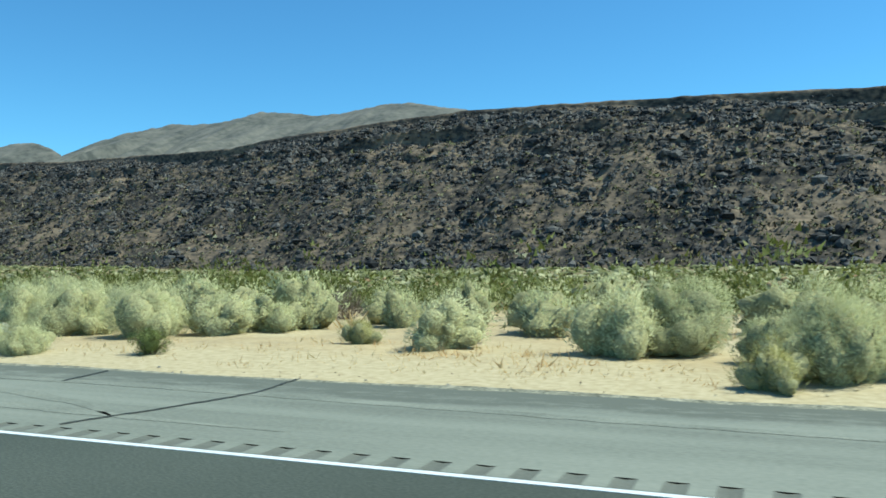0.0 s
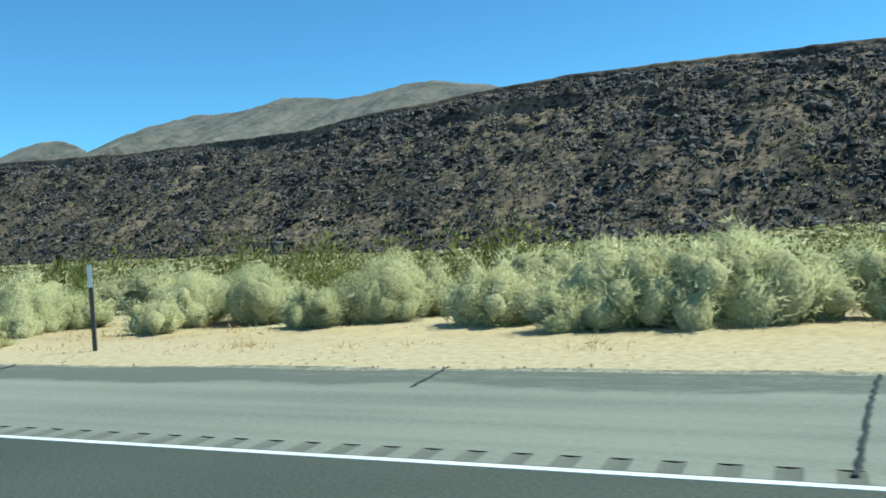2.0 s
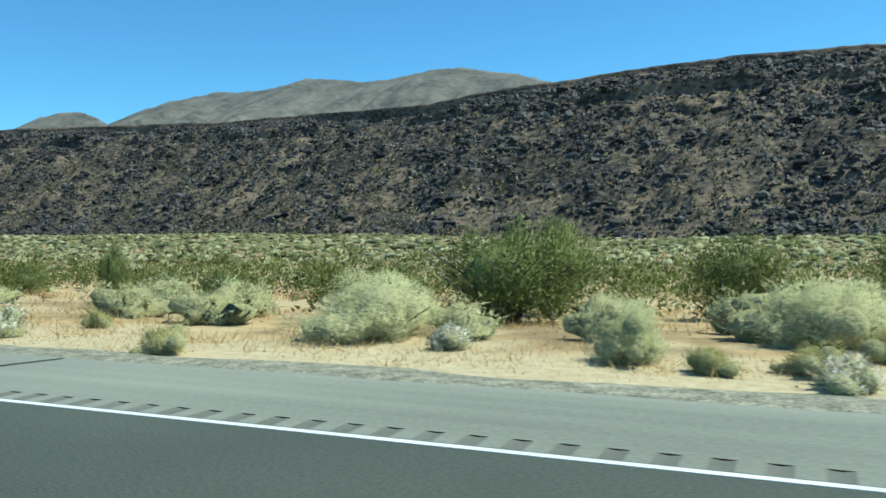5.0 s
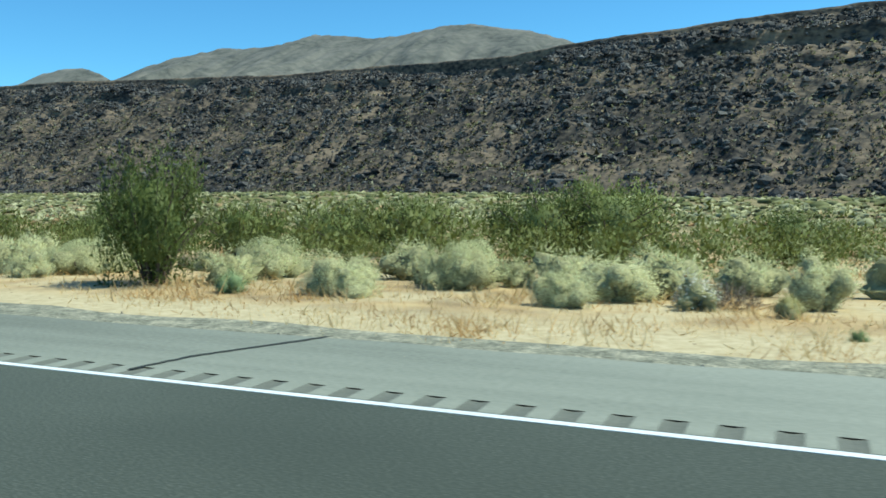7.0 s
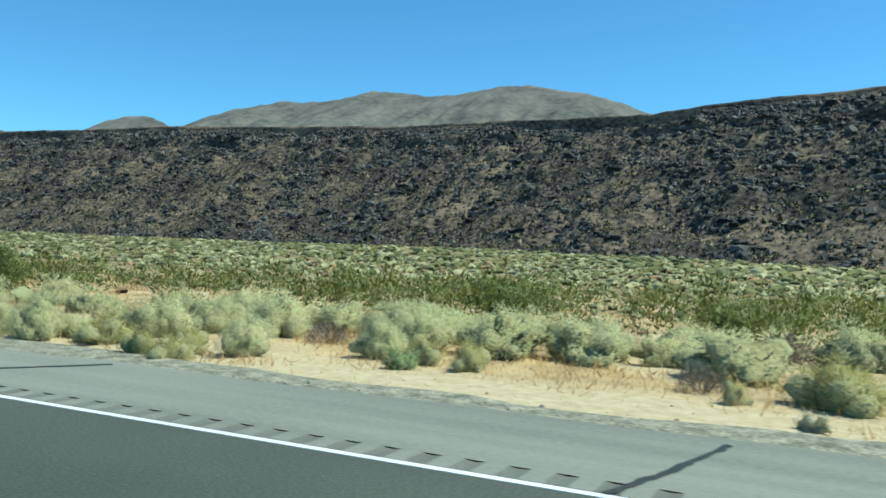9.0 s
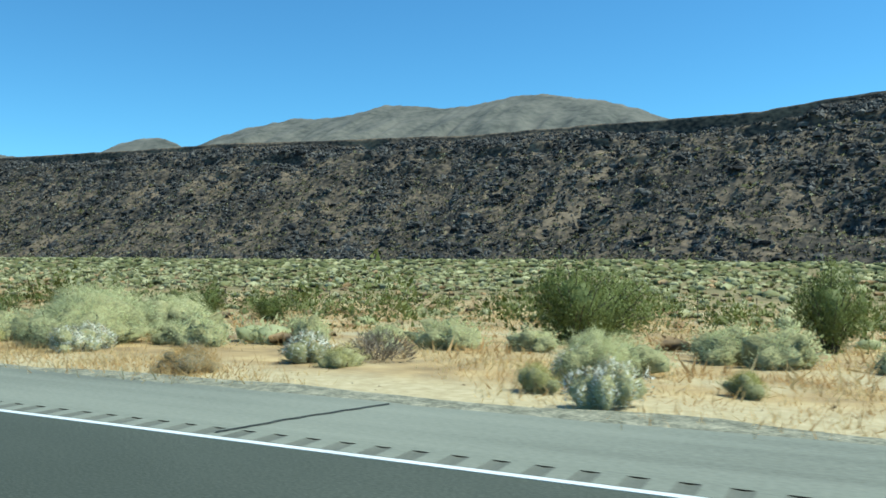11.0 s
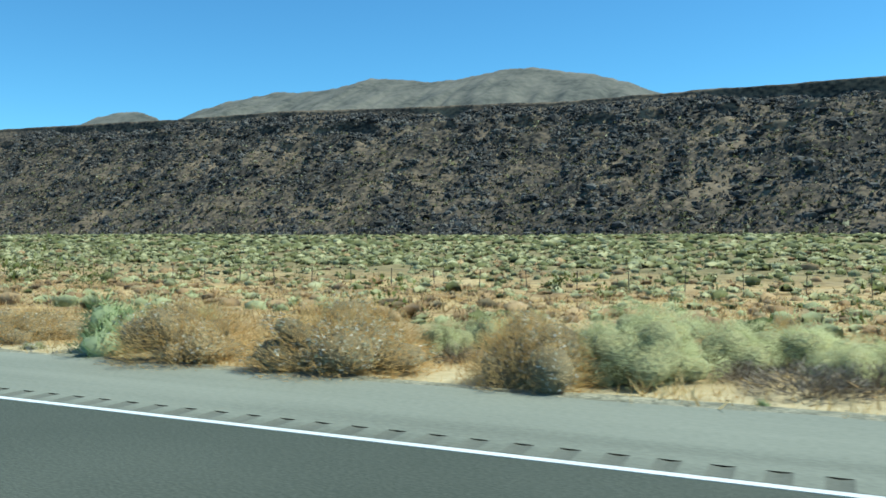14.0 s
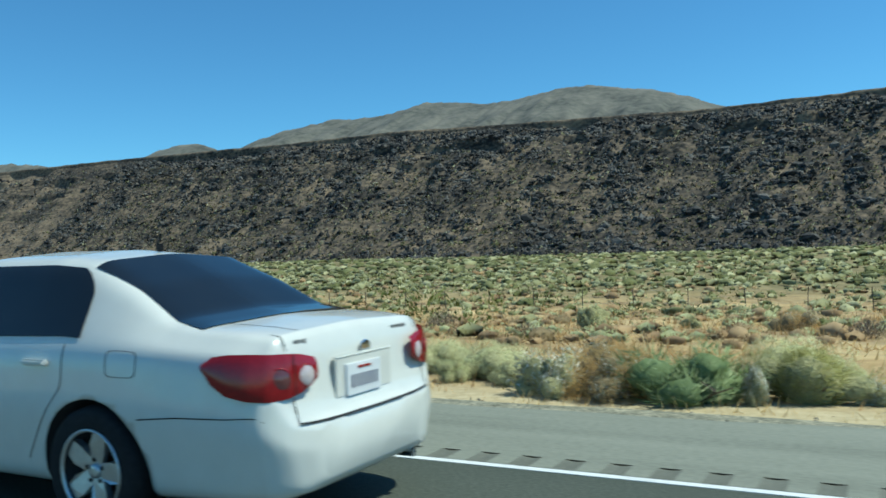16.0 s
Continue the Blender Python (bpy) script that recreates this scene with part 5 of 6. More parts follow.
plant("pale_shrub", ((-448.7,7.4,0.34,0.41), (-443.5,7.2,0.18,0.23), (-444.3,7.2,0.12,0.12), (-467.9,7.2,0.28,0.21), (-465.1,7.2,0.16,0.27), (-464.4,7.3,0.33,0.38), (-462.3,7.3,0.14,0.17), (-461.8,7.7,0.33,0.62), (-461.1,7.0,0.17,0.24), (-460.5,7.0,0.16,0.19), (-475.1,6.9,0.32,0.27), (-474.2,7.2,0.35,0.23), (-471.5,7.2,0.16,0.13), (-469.6,7.3,0.29,0.27), (-469.0,7.2,0.25,0.21), (-466.5,7.2,0.29,0.27), (-465.5,7.1,0.13,0.32), (-479.0,6.9,0.19,0.25), (-477.5,7.3,0.28,0.28), (-476.6,7.0,0.32,0.33),))
plant("pale_shrub", ((-475.8,7.3,0.34,0.26), (-479.3,6.9,0.19,0.18), (-477.5,7.0,0.2,0.27), (-476.9,7.0,0.29,0.34), (-476.0,7.0,0.23,0.27),))
plant("sage", ((-452.9,7.6,0.53,0.46), (-450.8,7.8,0.39,0.33), (-450.2,8.0,0.39,0.4), (-447.8,8.0,0.41,0.36), (-444.2,8.1,0.29,0.36), (-443.2,7.7,0.24,0.44), (-469.9,7.9,0.45,0.42), (-463.9,8.7,0.37,0.29), (-463.0,7.7,0.38,0.39), (-470.0,18.1,0.65,0.52), (-464.6,25.6,0.52,0.49), (-465.9,9.3,0.35,0.4), (-473.6,9.4,0.45,0.34), (-470.9,7.7,0.16,0.21), (-472.9,17.8,0.59,0.54), (-477.0,10.3,0.48,0.29), (-475.3,8.3,0.28,0.29), (-478.2,9.9,0.39,0.33), (-477.4,18.8,0.67,0.5),))
plant("dead_shrub", ((-492.6,8.5,0.26,0.3), (-504.5,24.0,0.57,0.77), (-499.0,18.2,0.47,0.42), (-491.8,22.3,0.55,0.56),))
plant("dry_shrub", ((-483.0,7.0,0.37,0.45), (-480.6,7.1,0.33,0.26), (-493.7,7.6,0.40,0.53), (-493.8,26.3,0.5,0.68),))
plant("leafy_clump", ((-492.9,7.55,0.60,0.54),))
plant("pale_shrub", ((-480.2,7.1,0.31,0.27), (-494.3,7.5,0.34,0.46), (-492.4,7.5,0.12,0.35), (-491.5,7.8,0.15,0.26),))
plant("sage", ((-482.4,9.8,0.45,0.33), (-480.7,9.5,0.45,0.39), (-483.1,9.2,0.28,0.3), (-482.1,17.3,0.45,0.4), (-492.2,8.5,0.55,0.5), (-495.4,8.3,0.5,0.42), (-496.3,8.7,0.5,0.4), (-491.7,8.5,0.27,0.28), (-494.9,7.9,0.39,0.31), (-495.7,8.0,0.25,0.27), (-496.8,10.0,0.24,0.25), (-500.7,28,0.6,0.94), (-497.2,28,0.38,0.55),))


def fill(x0, x1, n, seed):
    """A stretch of verge grown like its neighbours."""
    r = random.Random(seed)
    mix = ("sage",) * 11 + ("broom",) * 3 + ("dead_shrub",) * 2 + ("pale_shrub",) * 3 + ("creosote",) * 3 + ("dry_shrub",) + ("leafy_clump",)
    for _ in range(n):
        kind = r.choice(mix)
        x = r.uniform(x0, x1)
        e = float(shoulder_edge(x))
        if x1 - x0 < 5:                      # a short stretch: low plants close to the road only
            spot = (x, e + r.uniform(1.0, 2.6), r.uniform(0.3, 0.6), r.uniform(0.3, 0.65))
            kind = "sage" if kind == "creosote" else kind
        elif kind == "sage":
            h = r.uniform(0.5, 1.0)
            spot = (x, e + r.uniform(1.6, 7.5), h * r.uniform(0.75, 1.1), h)
        elif kind == "creosote":
            spot = (min(max(x, x0 + 9), x1 - 9), e + r.uniform(5, 14), r.uniform(0.8, 1.5), r.uniform(1.2, 2.2))
        elif kind == "dead_shrub":
            spot = (x, e + r.uniform(1.8, 8), r.uniform(0.35, 0.6), r.uniform(0.3, 0.55))
        else:
            h = r.uniform(0.22, 0.5)
            spot = (x, e + r.uniform(0.7, 3.0), h * r.uniform(0.75, 1.1), h)
        plant(kind, (spot,))


def hedge(x0, x1, every, near, deep, tall, seed):
    """Further sage behind the first row, in loose drifts."""
    r = random.Random(seed)
    x = x0
    while x < x1:
        x += every * r.uniform(0.4, 1.6)
        if float(waves(np.array(x), np.array(0.0), seed, 2, 9.0)) > -0.35:
            h = tall * r.uniform(0.7, 1.2)
            plant("sage", ((x, near + deep * r.random(), h * r.uniform(0.75, 1.1), h),), True)


hedge(-290, -205, 1.1, 9.6, 4.5, 0.62, 7)
hedge(-205, -160, 1.2, 9.8, 4.5, 0.58, 8)
hedge(-412, -345, 1.1, 8.6, 3.4, 0.42, 9)
hedge(-455, -425, 1.5, 8.6, 5.0, 0.40, 10)
hedge(-194, -162, 0.9, 8.9, 2.2, 0.52, 14)
hedge(-160, -100, 1.2, 9.6, 4.0, 0.75, 12)
hedge(-345, -290, 1.1, 9.2, 4.2, 0.55, 13)
hedge(-75, -5, 1.6, 13.0, 3.4, 1.0, 11)

for k, (x0, x1) in enumerate(((-529.5, -505.4), (-490.8, -488.6), (-474.6, -472.1), (-458.4, -456.1), (-442.4, -439.9), (-426.4, -425.0), (-410.8, -410.0), (-379.5, -378.2), (-363.5, -361.6), (-347.4, -283.2), (-269.2, -267.3), (-253.5, -251.5), (-238.0, -235.8), (-222.5, -220.2), (-207.0, -204.7), (-191.7, -189.4), (-176.4, -174.4), (-161.3, -100.3), (-86.7, -85.2), (-71.8, -70.0), (-56.9, -54.9), (-42.0, -40.3), (-27.5, -25.6), (-12.9, -11.4), (1.4, 22))):
    fill(x0, x1, int((x1 - x0) * 1.3) + 1, k)


# sage too far from the road to tell apart
whole, kinds_of_face, turned = [], [], []
for me, m in far_sage:
    v, f, mi = np.empty(len(me.vertices) * 3, np.float32), np.empty(len(me.loops), np.int32), np.empty(len(me.polygons), np.int32)
    me.vertices.foreach_get("co", v), me.loops.foreach_get("vertex_index", f), me.polygons.foreach_get("material_index", mi)
    mm = np.array(m)
    kinds_of_face.append(mi)
    turned.append(unit(LEAF_NORMALS[me.name] @ np.linalg.inv(mm[:3, :3])))
    whole.append((v.reshape(-1, 3) @ mm[:3, :3].T + mm[:3, 3], f.reshape(-1, 3)))
tagged(new("sage_scrub", fast_mesh("sage_scrub", *joined(*whole), [M_SAGE, M_SAGE_SHADE], np.concatenate(kinds_of_face), normals=np.concatenate(turned))), "pale grey-green sage scrub behind the verge", "scrub", kind="stuff")


# ---- scrub further out ----
def scrub(name, n, y0, y1, blades_each, size, mats, shares, seed, label, density, leaf=(0.3, 0.05), tall=0.75, power=1.0, fan=0.6, reach=(0.15, 0.75), core=0.0, inner=None, tufts=0):
    """Many shrubs joined: each a fan of thin leaves and twigs out to an uneven dome; fan: how upright they stand."""
    r = np.random.RandomState(seed)
    m = n * 5
    y = y0 + (y1 - y0) * r.uniform(0, 1, m) ** power
    x = r.uniform(-555 - 1.9 * y, 30 + 0.55 * y)
    ok = r.uniform(0, 1, m) < density(x, y)
    x, y = x[ok][:n], y[ok][:n]
    k, q = len(x), blades_each
    s = np.exp(r.normal(math.log(size), 0.32, k)).clip(size * 0.4, size * 1.7)
    w = unit(r.normal(0, 1, (k, q, 3)))
    w[..., 2] = np.abs(w[..., 2])
    lump = 0.72 + 0.28 * np.sin(3 * np.arctan2(w[..., 1], w[..., 0]) + r.uniform(0, 6.3, (k, 1))) * np.sin(2.3 * w[..., 2] * 3 + r.uniform(0, 6.3, (k, 1)))
    p = w * (r.uniform(*reach, (k, q)) * lump)[..., None] * s[:, None, None] * [1, 1, tall]
    if tufts:                                     # leaves gathered in separate heads
        head = unit(r.normal(0, 1, (k, tufts, 3)) + [0, 0, 0.35])
        head[..., 2] = np.abs(head[..., 2])
        head *= r.uniform(0.5, 0.85, (k, tufts, 1)) * s[:, None, None] * [1, 1, tall]
        pick = head[np.arange(k)[:, None], r.randint(0, tufts, (k, q))]
        p = pick + w * (s[:, None] * r.uniform(0.1, 0.36, (k, q)))[..., None]
        p[..., 2] = p[..., 2].clip(0.02, None)
        w = unit(w * 0.7 + unit(pick) * 0.8)
    root = np.stack([x, y, land(x, y)], 1)
    sc = np.repeat(s, q)
    w = w.reshape(-1, 3)
    way = w * [1, 1, tall] + r.normal(0, 0.35, w.shape) + [0, 0, fan]
    lv, lf = blades((root[:, None] + p).reshape(-1, 3), way, sc * leaf[0] * r.uniform(0.6, 1.4, k * q), sc * leaf[1] * r.uniform(0.6, 1.5, k * q), r)
    ln = np.repeat(unit(w * [1, 1, 1.2] + [0, 0, 0.25] + r.normal(0, 0.25, w.shape)), 3, 0)
    lf = facing(lv, lf, ln)
    hue = r.choice(len(mats), k, p=shares)
    idx = np.repeat(hue, q)
    if core:
        cv, cf = lump_arrays(root + np.stack([0 * s, 0 * s, s * tall * 0.25], 1), s * core, seed, (tall * 0.7, tall * 1.0), 0.2, dome=True)
        ln = np.concatenate([ln, unit(np.tile(ICO[:11], (k, 1)) + [0, 0, 0.3])])
        (lv, lf), idx = joined((lv, lf), (cv, cf)), np.concatenate([idx, np.repeat(hue, 15) if inner is None else np.full(k * 15, len(mats))])
    return tagged(new(name, fast_mesh(name, lv, lf, mats + ([inner] if inner else []), idx, normals=ln)), label, "scrub", kind="stuff")


M_FARSAGE = material("far pale scrub", [(0.26, 0.265, 0.135), (0.37, 0.37, 0.20), (0.48, 0.47, 0.275)], 0.05, 0.6, 0.9, island=0.4, translucent=0.2)
M_FARGREEN = material("far green scrub", [(0.115, 0.13, 0.05), (0.17, 0.18, 0.074), (0.23, 0.235, 0.108)], 0.05, 0.6, 0.9, island=0.3, translucent=0.2)
M_SLOPE = material("olive slope scrub", [(0.055, 0.062, 0.030), (0.095, 0.10, 0.052), (0.15, 0.15, 0.085)], 0.05, 0.6, 0.9, island=0.3)
M_DULL = material("dull dry slope scrub", [(0.10, 0.085, 0.058), (0.16, 0.135, 0.092), (0.22, 0.19, 0.135)], 0.05, 0.6, 0.9, island=0.3)
M_FLECK = material("pale slope scrub", [(0.14, 0.15, 0.10), (0.20, 0.21, 0.145), (0.27, 0.275, 0.20)], 0.05, 0.6, 0.9, island=0.3)
M_RUSTY = material("rust-coloured dry grass", [(0.44, 0.275, 0.12), (0.57, 0.38, 0.175), (0.68, 0.48, 0.245)], 0.3, 3, 0.95, island=0.3, translucent=0.4)
M_RUST = material("rusty dry scrub", [(0.28, 0.19, 0.10), (0.39, 0.27, 0.145), (0.50, 0.36, 0.20)], 0.05, 0.6, 0.9, island=0.4, translucent=0.2)


def green_belt(x, y):
    """Creosote stands thick along the first stretch and thins out later."""
    along = np.interp(x, [-540, -412, -387, -348, -310, -194, -155, -103, -52, 26], [0.04, 0.06, 0.15, 0.6, 1.0, 1.0, 0.5, 0.7, 1.0, 1.0])
    return along * np.interp(y, [19, 26, 39, 58, 75], [0.4, 1.0, 1.0, 0.9, 0.3]) * (0.6 + 0.6 * waves(x, y, 61, 3, 14.0))


def open_ground(x, y):
    along = np.interp(x, [-540, -387, -335, -130, 0], [0.5, 0.5, 0.3, 0.25, 0.2])
    return along * (0.65 + 0.9 * waves(x, y, 62, 3, 12.0))


scrub("creosote_scrub", 2700, 18, 66, 100, 1.22, [M_CREO_FAR], [1.0], 71, "stand of dark green creosote scrub on the plain", green_belt, leaf=(0.095, 0.058), tall=1.0, power=1.2, fan=0.3, tufts=12)
scrub("creosote_thicket", 560, 18, 42, 250, 1.22, [M_CREO_FAR], [1.0], 75, "thick dark green creosote behind the sage", lambda x, y: np.clip((x + 125) / 20, 0, 1) * (x < 60), leaf=(0.085, 0.038), tall=1.0, fan=0.3, tufts=16)
scrub("creosote_stand", 540, 14, 34, 300, 1.0, [M_CREO_FAR], [1.0], 78, "dark green creosote growing close behind the sage", lambda x, y: np.interp(x, [-300, -262, -240, -225, -190, -172, -150], [0.0, 0.25, 0.35, 1.0, 1.0, 0.45, 0.7]) * (x > -330) * (x < -95) * (0.55 + 0.9 * waves(x, y, 67, 2, 9.0)), leaf=(0.08, 0.046), tall=1.05, fan=0.3, tufts=18)
scrub("low_scrub", 2200, 11, 60, 70, 0.46, [M_SAGE, M_RUST, M_TAN, M_FARGREEN], [0.46, 0.36, 0.08, 0.10], 72, "low mixed scrub of sage and rusty dry bushes", open_ground, leaf=(0.18, 0.055), fan=0.3, power=1.2, reach=(0.5, 0.95), core=0.42)
scrub("field_scrub", 3600, 13, 58, 62, 0.46, [M_SAGE, M_RUST, M_FARSAGE, M_CREO_FAR, M_TAN], [0.20, 0.50, 0.08, 0.06, 0.16], 76, "low sage and rusty bushes in the dry field", lambda x, y: np.clip((-350 - x) / 30, 0, 1) * (x > -640) * (0.55 + 0.7 * waves(x, y, 66, 3, 16.0)), leaf=(0.18, 0.05), fan=0.3, reach=(0.5, 0.95), core=0.42)
scrub("plain_scrub", 7000, 42, 105, 24, 0.74, [M_FARSAGE, M_FARGREEN, M_RUST], [0.56, 0.26, 0.18], 73, "pale green scrub covering the desert plain", lambda x, y: 0.75 + 0.4 * waves(x, y, 63, 3, 32.0), leaf=(0.24, 0.085), tall=0.85, power=1.2, fan=0.3, reach=(0.5, 0.95), core=0.42)
scrub("distant_scrub", 13000, 96, 194, 6, 0.98, [M_FARSAGE, M_FARGREEN, M_RUST], [0.54, 0.40, 0.06], 77, "pale green scrub far out on the plain", lambda x, y: 0.75 + 0.4 * waves(x, y, 63, 3, 32.0), leaf=(0.4, 0.18), tall=0.8, power=1.2, fan=0.3, reach=(0.5, 0.95), core=0.55)
scrub("far_scrub", 6500, 168, 388, 2, 1.3, [M_FARSAGE, M_FARGREEN], [0.32, 0.68], 74, "far pale green scrub at the foot of the hill", lambda x, y: (0.7 + 0.4 * waves(x, y, 64, 3, 50.0)) * (y < hill_base(x) + 5), leaf=(0.35, 0.28), tall=0.65, fan=0.2, reach=(0.4, 0.8), core=0.85)


def grass(name, n, seed, y0, y1, power, per, tuft, high, wide, thick, label, rusty=0.14):
    """Dry grass in soft low tufts; thick: how densely it grows along the way."""
    r = np.random.RandomState(seed)
    tx = r.uniform(-545, 30, n)
    ty = shoulder_edge(tx) + y0 + (y1 - y0) * r.uniform(0, 1, n) ** power
    ok = r.uniform(0, 1, n) < np.interp(tx, *thick) * (0.55 + 1.1 * waves(tx, ty, 65, 3, 5.0))
    tx, ty = tx[ok], ty[ok]
    x = np.repeat(tx, per) + r.normal(0, tuft, len(tx) * per)
    y = np.repeat(ty, per) + r.normal(0, tuft, len(tx) * per)
    k = len(x)
    grow = np.repeat(np.exp(r.normal(0, 0.3, len(tx))), per) * np.interp(y, [8, 40], [1, 1.6])
    v, f = blades(np.stack([x, y, land(x, y) - 0.02], 1), r.normal(0, 0.7, (k, 3)) + [0, 0, 0.9], grow * high * r.uniform(0.5, 1.3, k), grow * wide * r.uniform(0.6, 1.4, k), r)
    return tagged(new(name, fast_mesh(name, v, f, [M_GRASS, M_RUSTY], np.repeat(r.choice(2, len(tx), p=[1 - rusty, rusty]), per))), label, "grass", kind="stuff")


grass("verge_grass", 14000, 81, 0.9, 4.0, 1.0, 20, 0.17, 0.075, 0.013, ([-550, -370, -320, -155, -103, 30], [1.0, 1.0, 0.85, 0.8, 0.6, 0.55]), "short dry golden grass along the sandy verge")
grass("fringe_grass", 8500, 84, 0.35, 1.9, 1.0, 40, 0.26, 0.14, 0.011, ([-550, -350, -325, -190, -150, 30], [1.4, 1.4, 0.5, 0.5, 0.0, 0.0]), "orange-tinged dry grass at the feet of the sage", 0.55)
grass("tall_grass", 11000, 83, 1.5, 6.0, 1.0, 32, 0.24, 0.15, 0.0095, ([-550, -370, -320, -155, -110, 30], [1.3, 1.3, 1.0, 0.9, 0.1, 0.05]), "taller dry golden grass between the verge shrubs", 0.4)
grass("field_grass", 46000, 82, 3.0, 44, 1.2, 13, 0.34, 0.16, 0.026, ([-550, -360, -320, -155, -103, 30], [1.0, 1.0, 0.7, 0.5, 0.1, 0.08]), "dry golden grass over the open field", 0.45)

# scrub on the lava slope
rs = np.random.RandomState(15)
p, v = scatter_hill(30000, lambda x, v: np.clip(1.0 - 0.5 * v - 0.45 * stony(x, v), 0.10, 1) * (v < 0.94))
w = unit(rs.normal(0, 1, (len(p), 5, 3)) * [1.3, 1, 0.5])
w[..., 2] = np.abs(w[..., 2])
hs = np.exp(rs.normal(-0.05, 0.4, len(p)))
bv, bf = blades((p[:, None] + w * hs[:, None, None] * 0.5).reshape(-1, 3), (w + [0, 0, 0.25]).reshape(-1, 3), np.repeat(hs, 5) * 0.85, np.repeat(hs, 5) * 0.75, rs)
bn = np.repeat(unit(w.reshape(-1, 3) + [0, 0, 0.2]), 3, 0)
hill_scrub = new("hill_scrub", fast_mesh("hill_scrub", bv, facing(bv, bf, bn), [M_SLOPE, M_DULL, M_FLECK], np.repeat(rs.choice(3, len(p), p=[0.58, 0.22, 0.20]), 5), normals=bn))
tagged(hill_scrub, "sparse olive scrub between stones on the slope", "scrub", kind="stuff")

# ---- roadside posts ----
M_POST = material("dark brown post", [(0.055, 0.056, 0.05), (0.10, 0.10, 0.09)], 6, 40, 0.8, 0.002)
M_FENCE = material("rusty steel fence post", [(0.07, 0.06, 0.05), (0.13, 0.11, 0.09)], 6, 40, 0.8, 0.002)
M_PLATE = material("white reflector plate", [(0.68, 0.70, 0.70), (0.8, 0.82, 0.82)], 6, 40, 0.4)
M_AMBER = material("amber reflector plate", [(0.42, 0.27, 0.05), (0.55, 0.36, 0.08)], 6, 40, 0.4)
M_WIRE = material("galvanised wire", [(0.25, 0.26, 0.26), (0.4, 0.41, 0.41)], 6, 40, 0.5, metal=0.6)


def channel(name, height, wide, deep, mat, parent):
    """A steel post of U section, standing from below the ground to the given height."""
    bm = bmesh.new()
    outline = [(-wide / 2, -deep / 2), (wide / 2, -deep / 2), (wide / 2, deep / 2), (wide / 2 - 0.012, deep / 2), (wide / 2 - 0.016, -deep / 2 + 0.012), (-wide / 2 + 0.016, -deep / 2 + 0.012), (-wide / 2 + 0.012, deep / 2), (-wide / 2, deep / 2)]
    lo, hi = [bm.verts.new((x, y, -0.2)) for x, y in outline], [bm.verts.new((x, y, height)) for x, y in outline]
    for i in range(8):
        j = (i + 1) % 8
        bm.faces.new((lo[i], lo[j], hi[j], hi[i]))
    bm.faces.new(hi)
    me = bpy.data.meshes.new(name)
    bm.to_mesh(me), bm.free()
    me.materials.append(mat)
    return part(name, me, parent)


def delineator(x, y, height, plate, lean=0.0, amber=False):
    root = new("delineator_post")
    root.matrix_world = pose(x, y, float(land(np.array(x), np.array(y))), 0, lean, 20)
    channel("post", height, 0.06, 0.03, M_POST, root)
    box_part("reflector_plate", (0.068, 0.008, plate), (0, -0.0205, height - plate / 2 + 0.015), M_AMBER if amber else M_PLATE, root, 0.003, "amber reflector plate" if amber else "white reflector plate")
    tagged(root, "brown post with amber reflector plate at road edge" if amber else "dark roadside post with white reflector plate on top", "marker post", "marker posts along the shoulder")


delineator(-471.53, 7.00, 0.58, 0.14)
delineator(-420.92, 6.75, 1, 0.27, 7.0)
delineator(-67.67, 9.10, 1.24, 0.33)
delineator(-165.80, 9.73, 0.5, 0.2, amber=True)
delineator(-445.67, 7.98, 0.62, 0.15, 4.0)
delineator(-307.46, 7.75, 1.1, 0.28)

# ---- wire fence on the plain ----
fence = new("wire_fence")
fence.location = (0, 0, 0)
tagged(fence, "long wire fence with thin dark steel posts", "fence")
FENCE_Y = 51.2
fz = float(land(np.array(-390.0), np.array(FENCE_Y)))
for i in range(60):
    fx = -338.0 - 3.35 * i
    ob = channel("post", 1.35, 0.045, 0.04, M_FENCE, fence)
    ob.location = (fx, FENCE_Y + 0.06 * math.sin(i * 2.3), fz)
    ob.rotation_euler = (0.03 * math.sin(i * 1.7), 0.04 * math.sin(i * 3.1), 0)
for h in (0.45, 0.85, 1.25):
    box_part("wire", (201.0, 0.006, 0.006), (-438.5, FENCE_Y - 0.04, fz + h), M_WIRE, fence)

# ---- white sedan in the right-hand lane ----
M_CAR = material("white car paint", [(0.60, 0.61, 0.575), (0.65, 0.66, 0.62), (0.69, 0.70, 0.66)], 0.8, 8, 0.25, 0.0, spec=0.5, coat=0.6, mix_fine=0.3)
M_TINT = material("dark tinted glass", [(0.008, 0.010, 0.013), (0.014, 0.017, 0.021)], 0.6, 4, 0.06, spec=0.5)
M_TYRE = material("tyre rubber", [(0.012, 0.012, 0.013), (0.025, 0.025, 0.026)], 6, 40, 0.85, 0.002)
M_ALLOY = material("alloy wheel", [(0.45, 0.47, 0.49), (0.6, 0.62, 0.63)], 4, 30, 0.35, metal=0.8)
M_RED = material("red lamp lens", [(0.20, 0.004, 0.008), (0.30, 0.008, 0.013)], 3, 60, 0.15, spec=0.5, coat=0.3)
M_CLEAR = material("clear lamp lens", [(0.45, 0.38, 0.38), (0.65, 0.58, 0.58)], 3, 40, 0.12, spec=0.6, coat=0.5)
M_SMOKE = material("smoky lamp lens", [(0.10, 0.03, 0.03), (0.16, 0.06, 0.06)], 3, 40, 0.12, spec=0.6, coat=0.5)
M_CHROME = material("chrome", [(0.55, 0.57, 0.6), (0.7, 0.72, 0.74)], 3, 40, 0.15, metal=1.0)
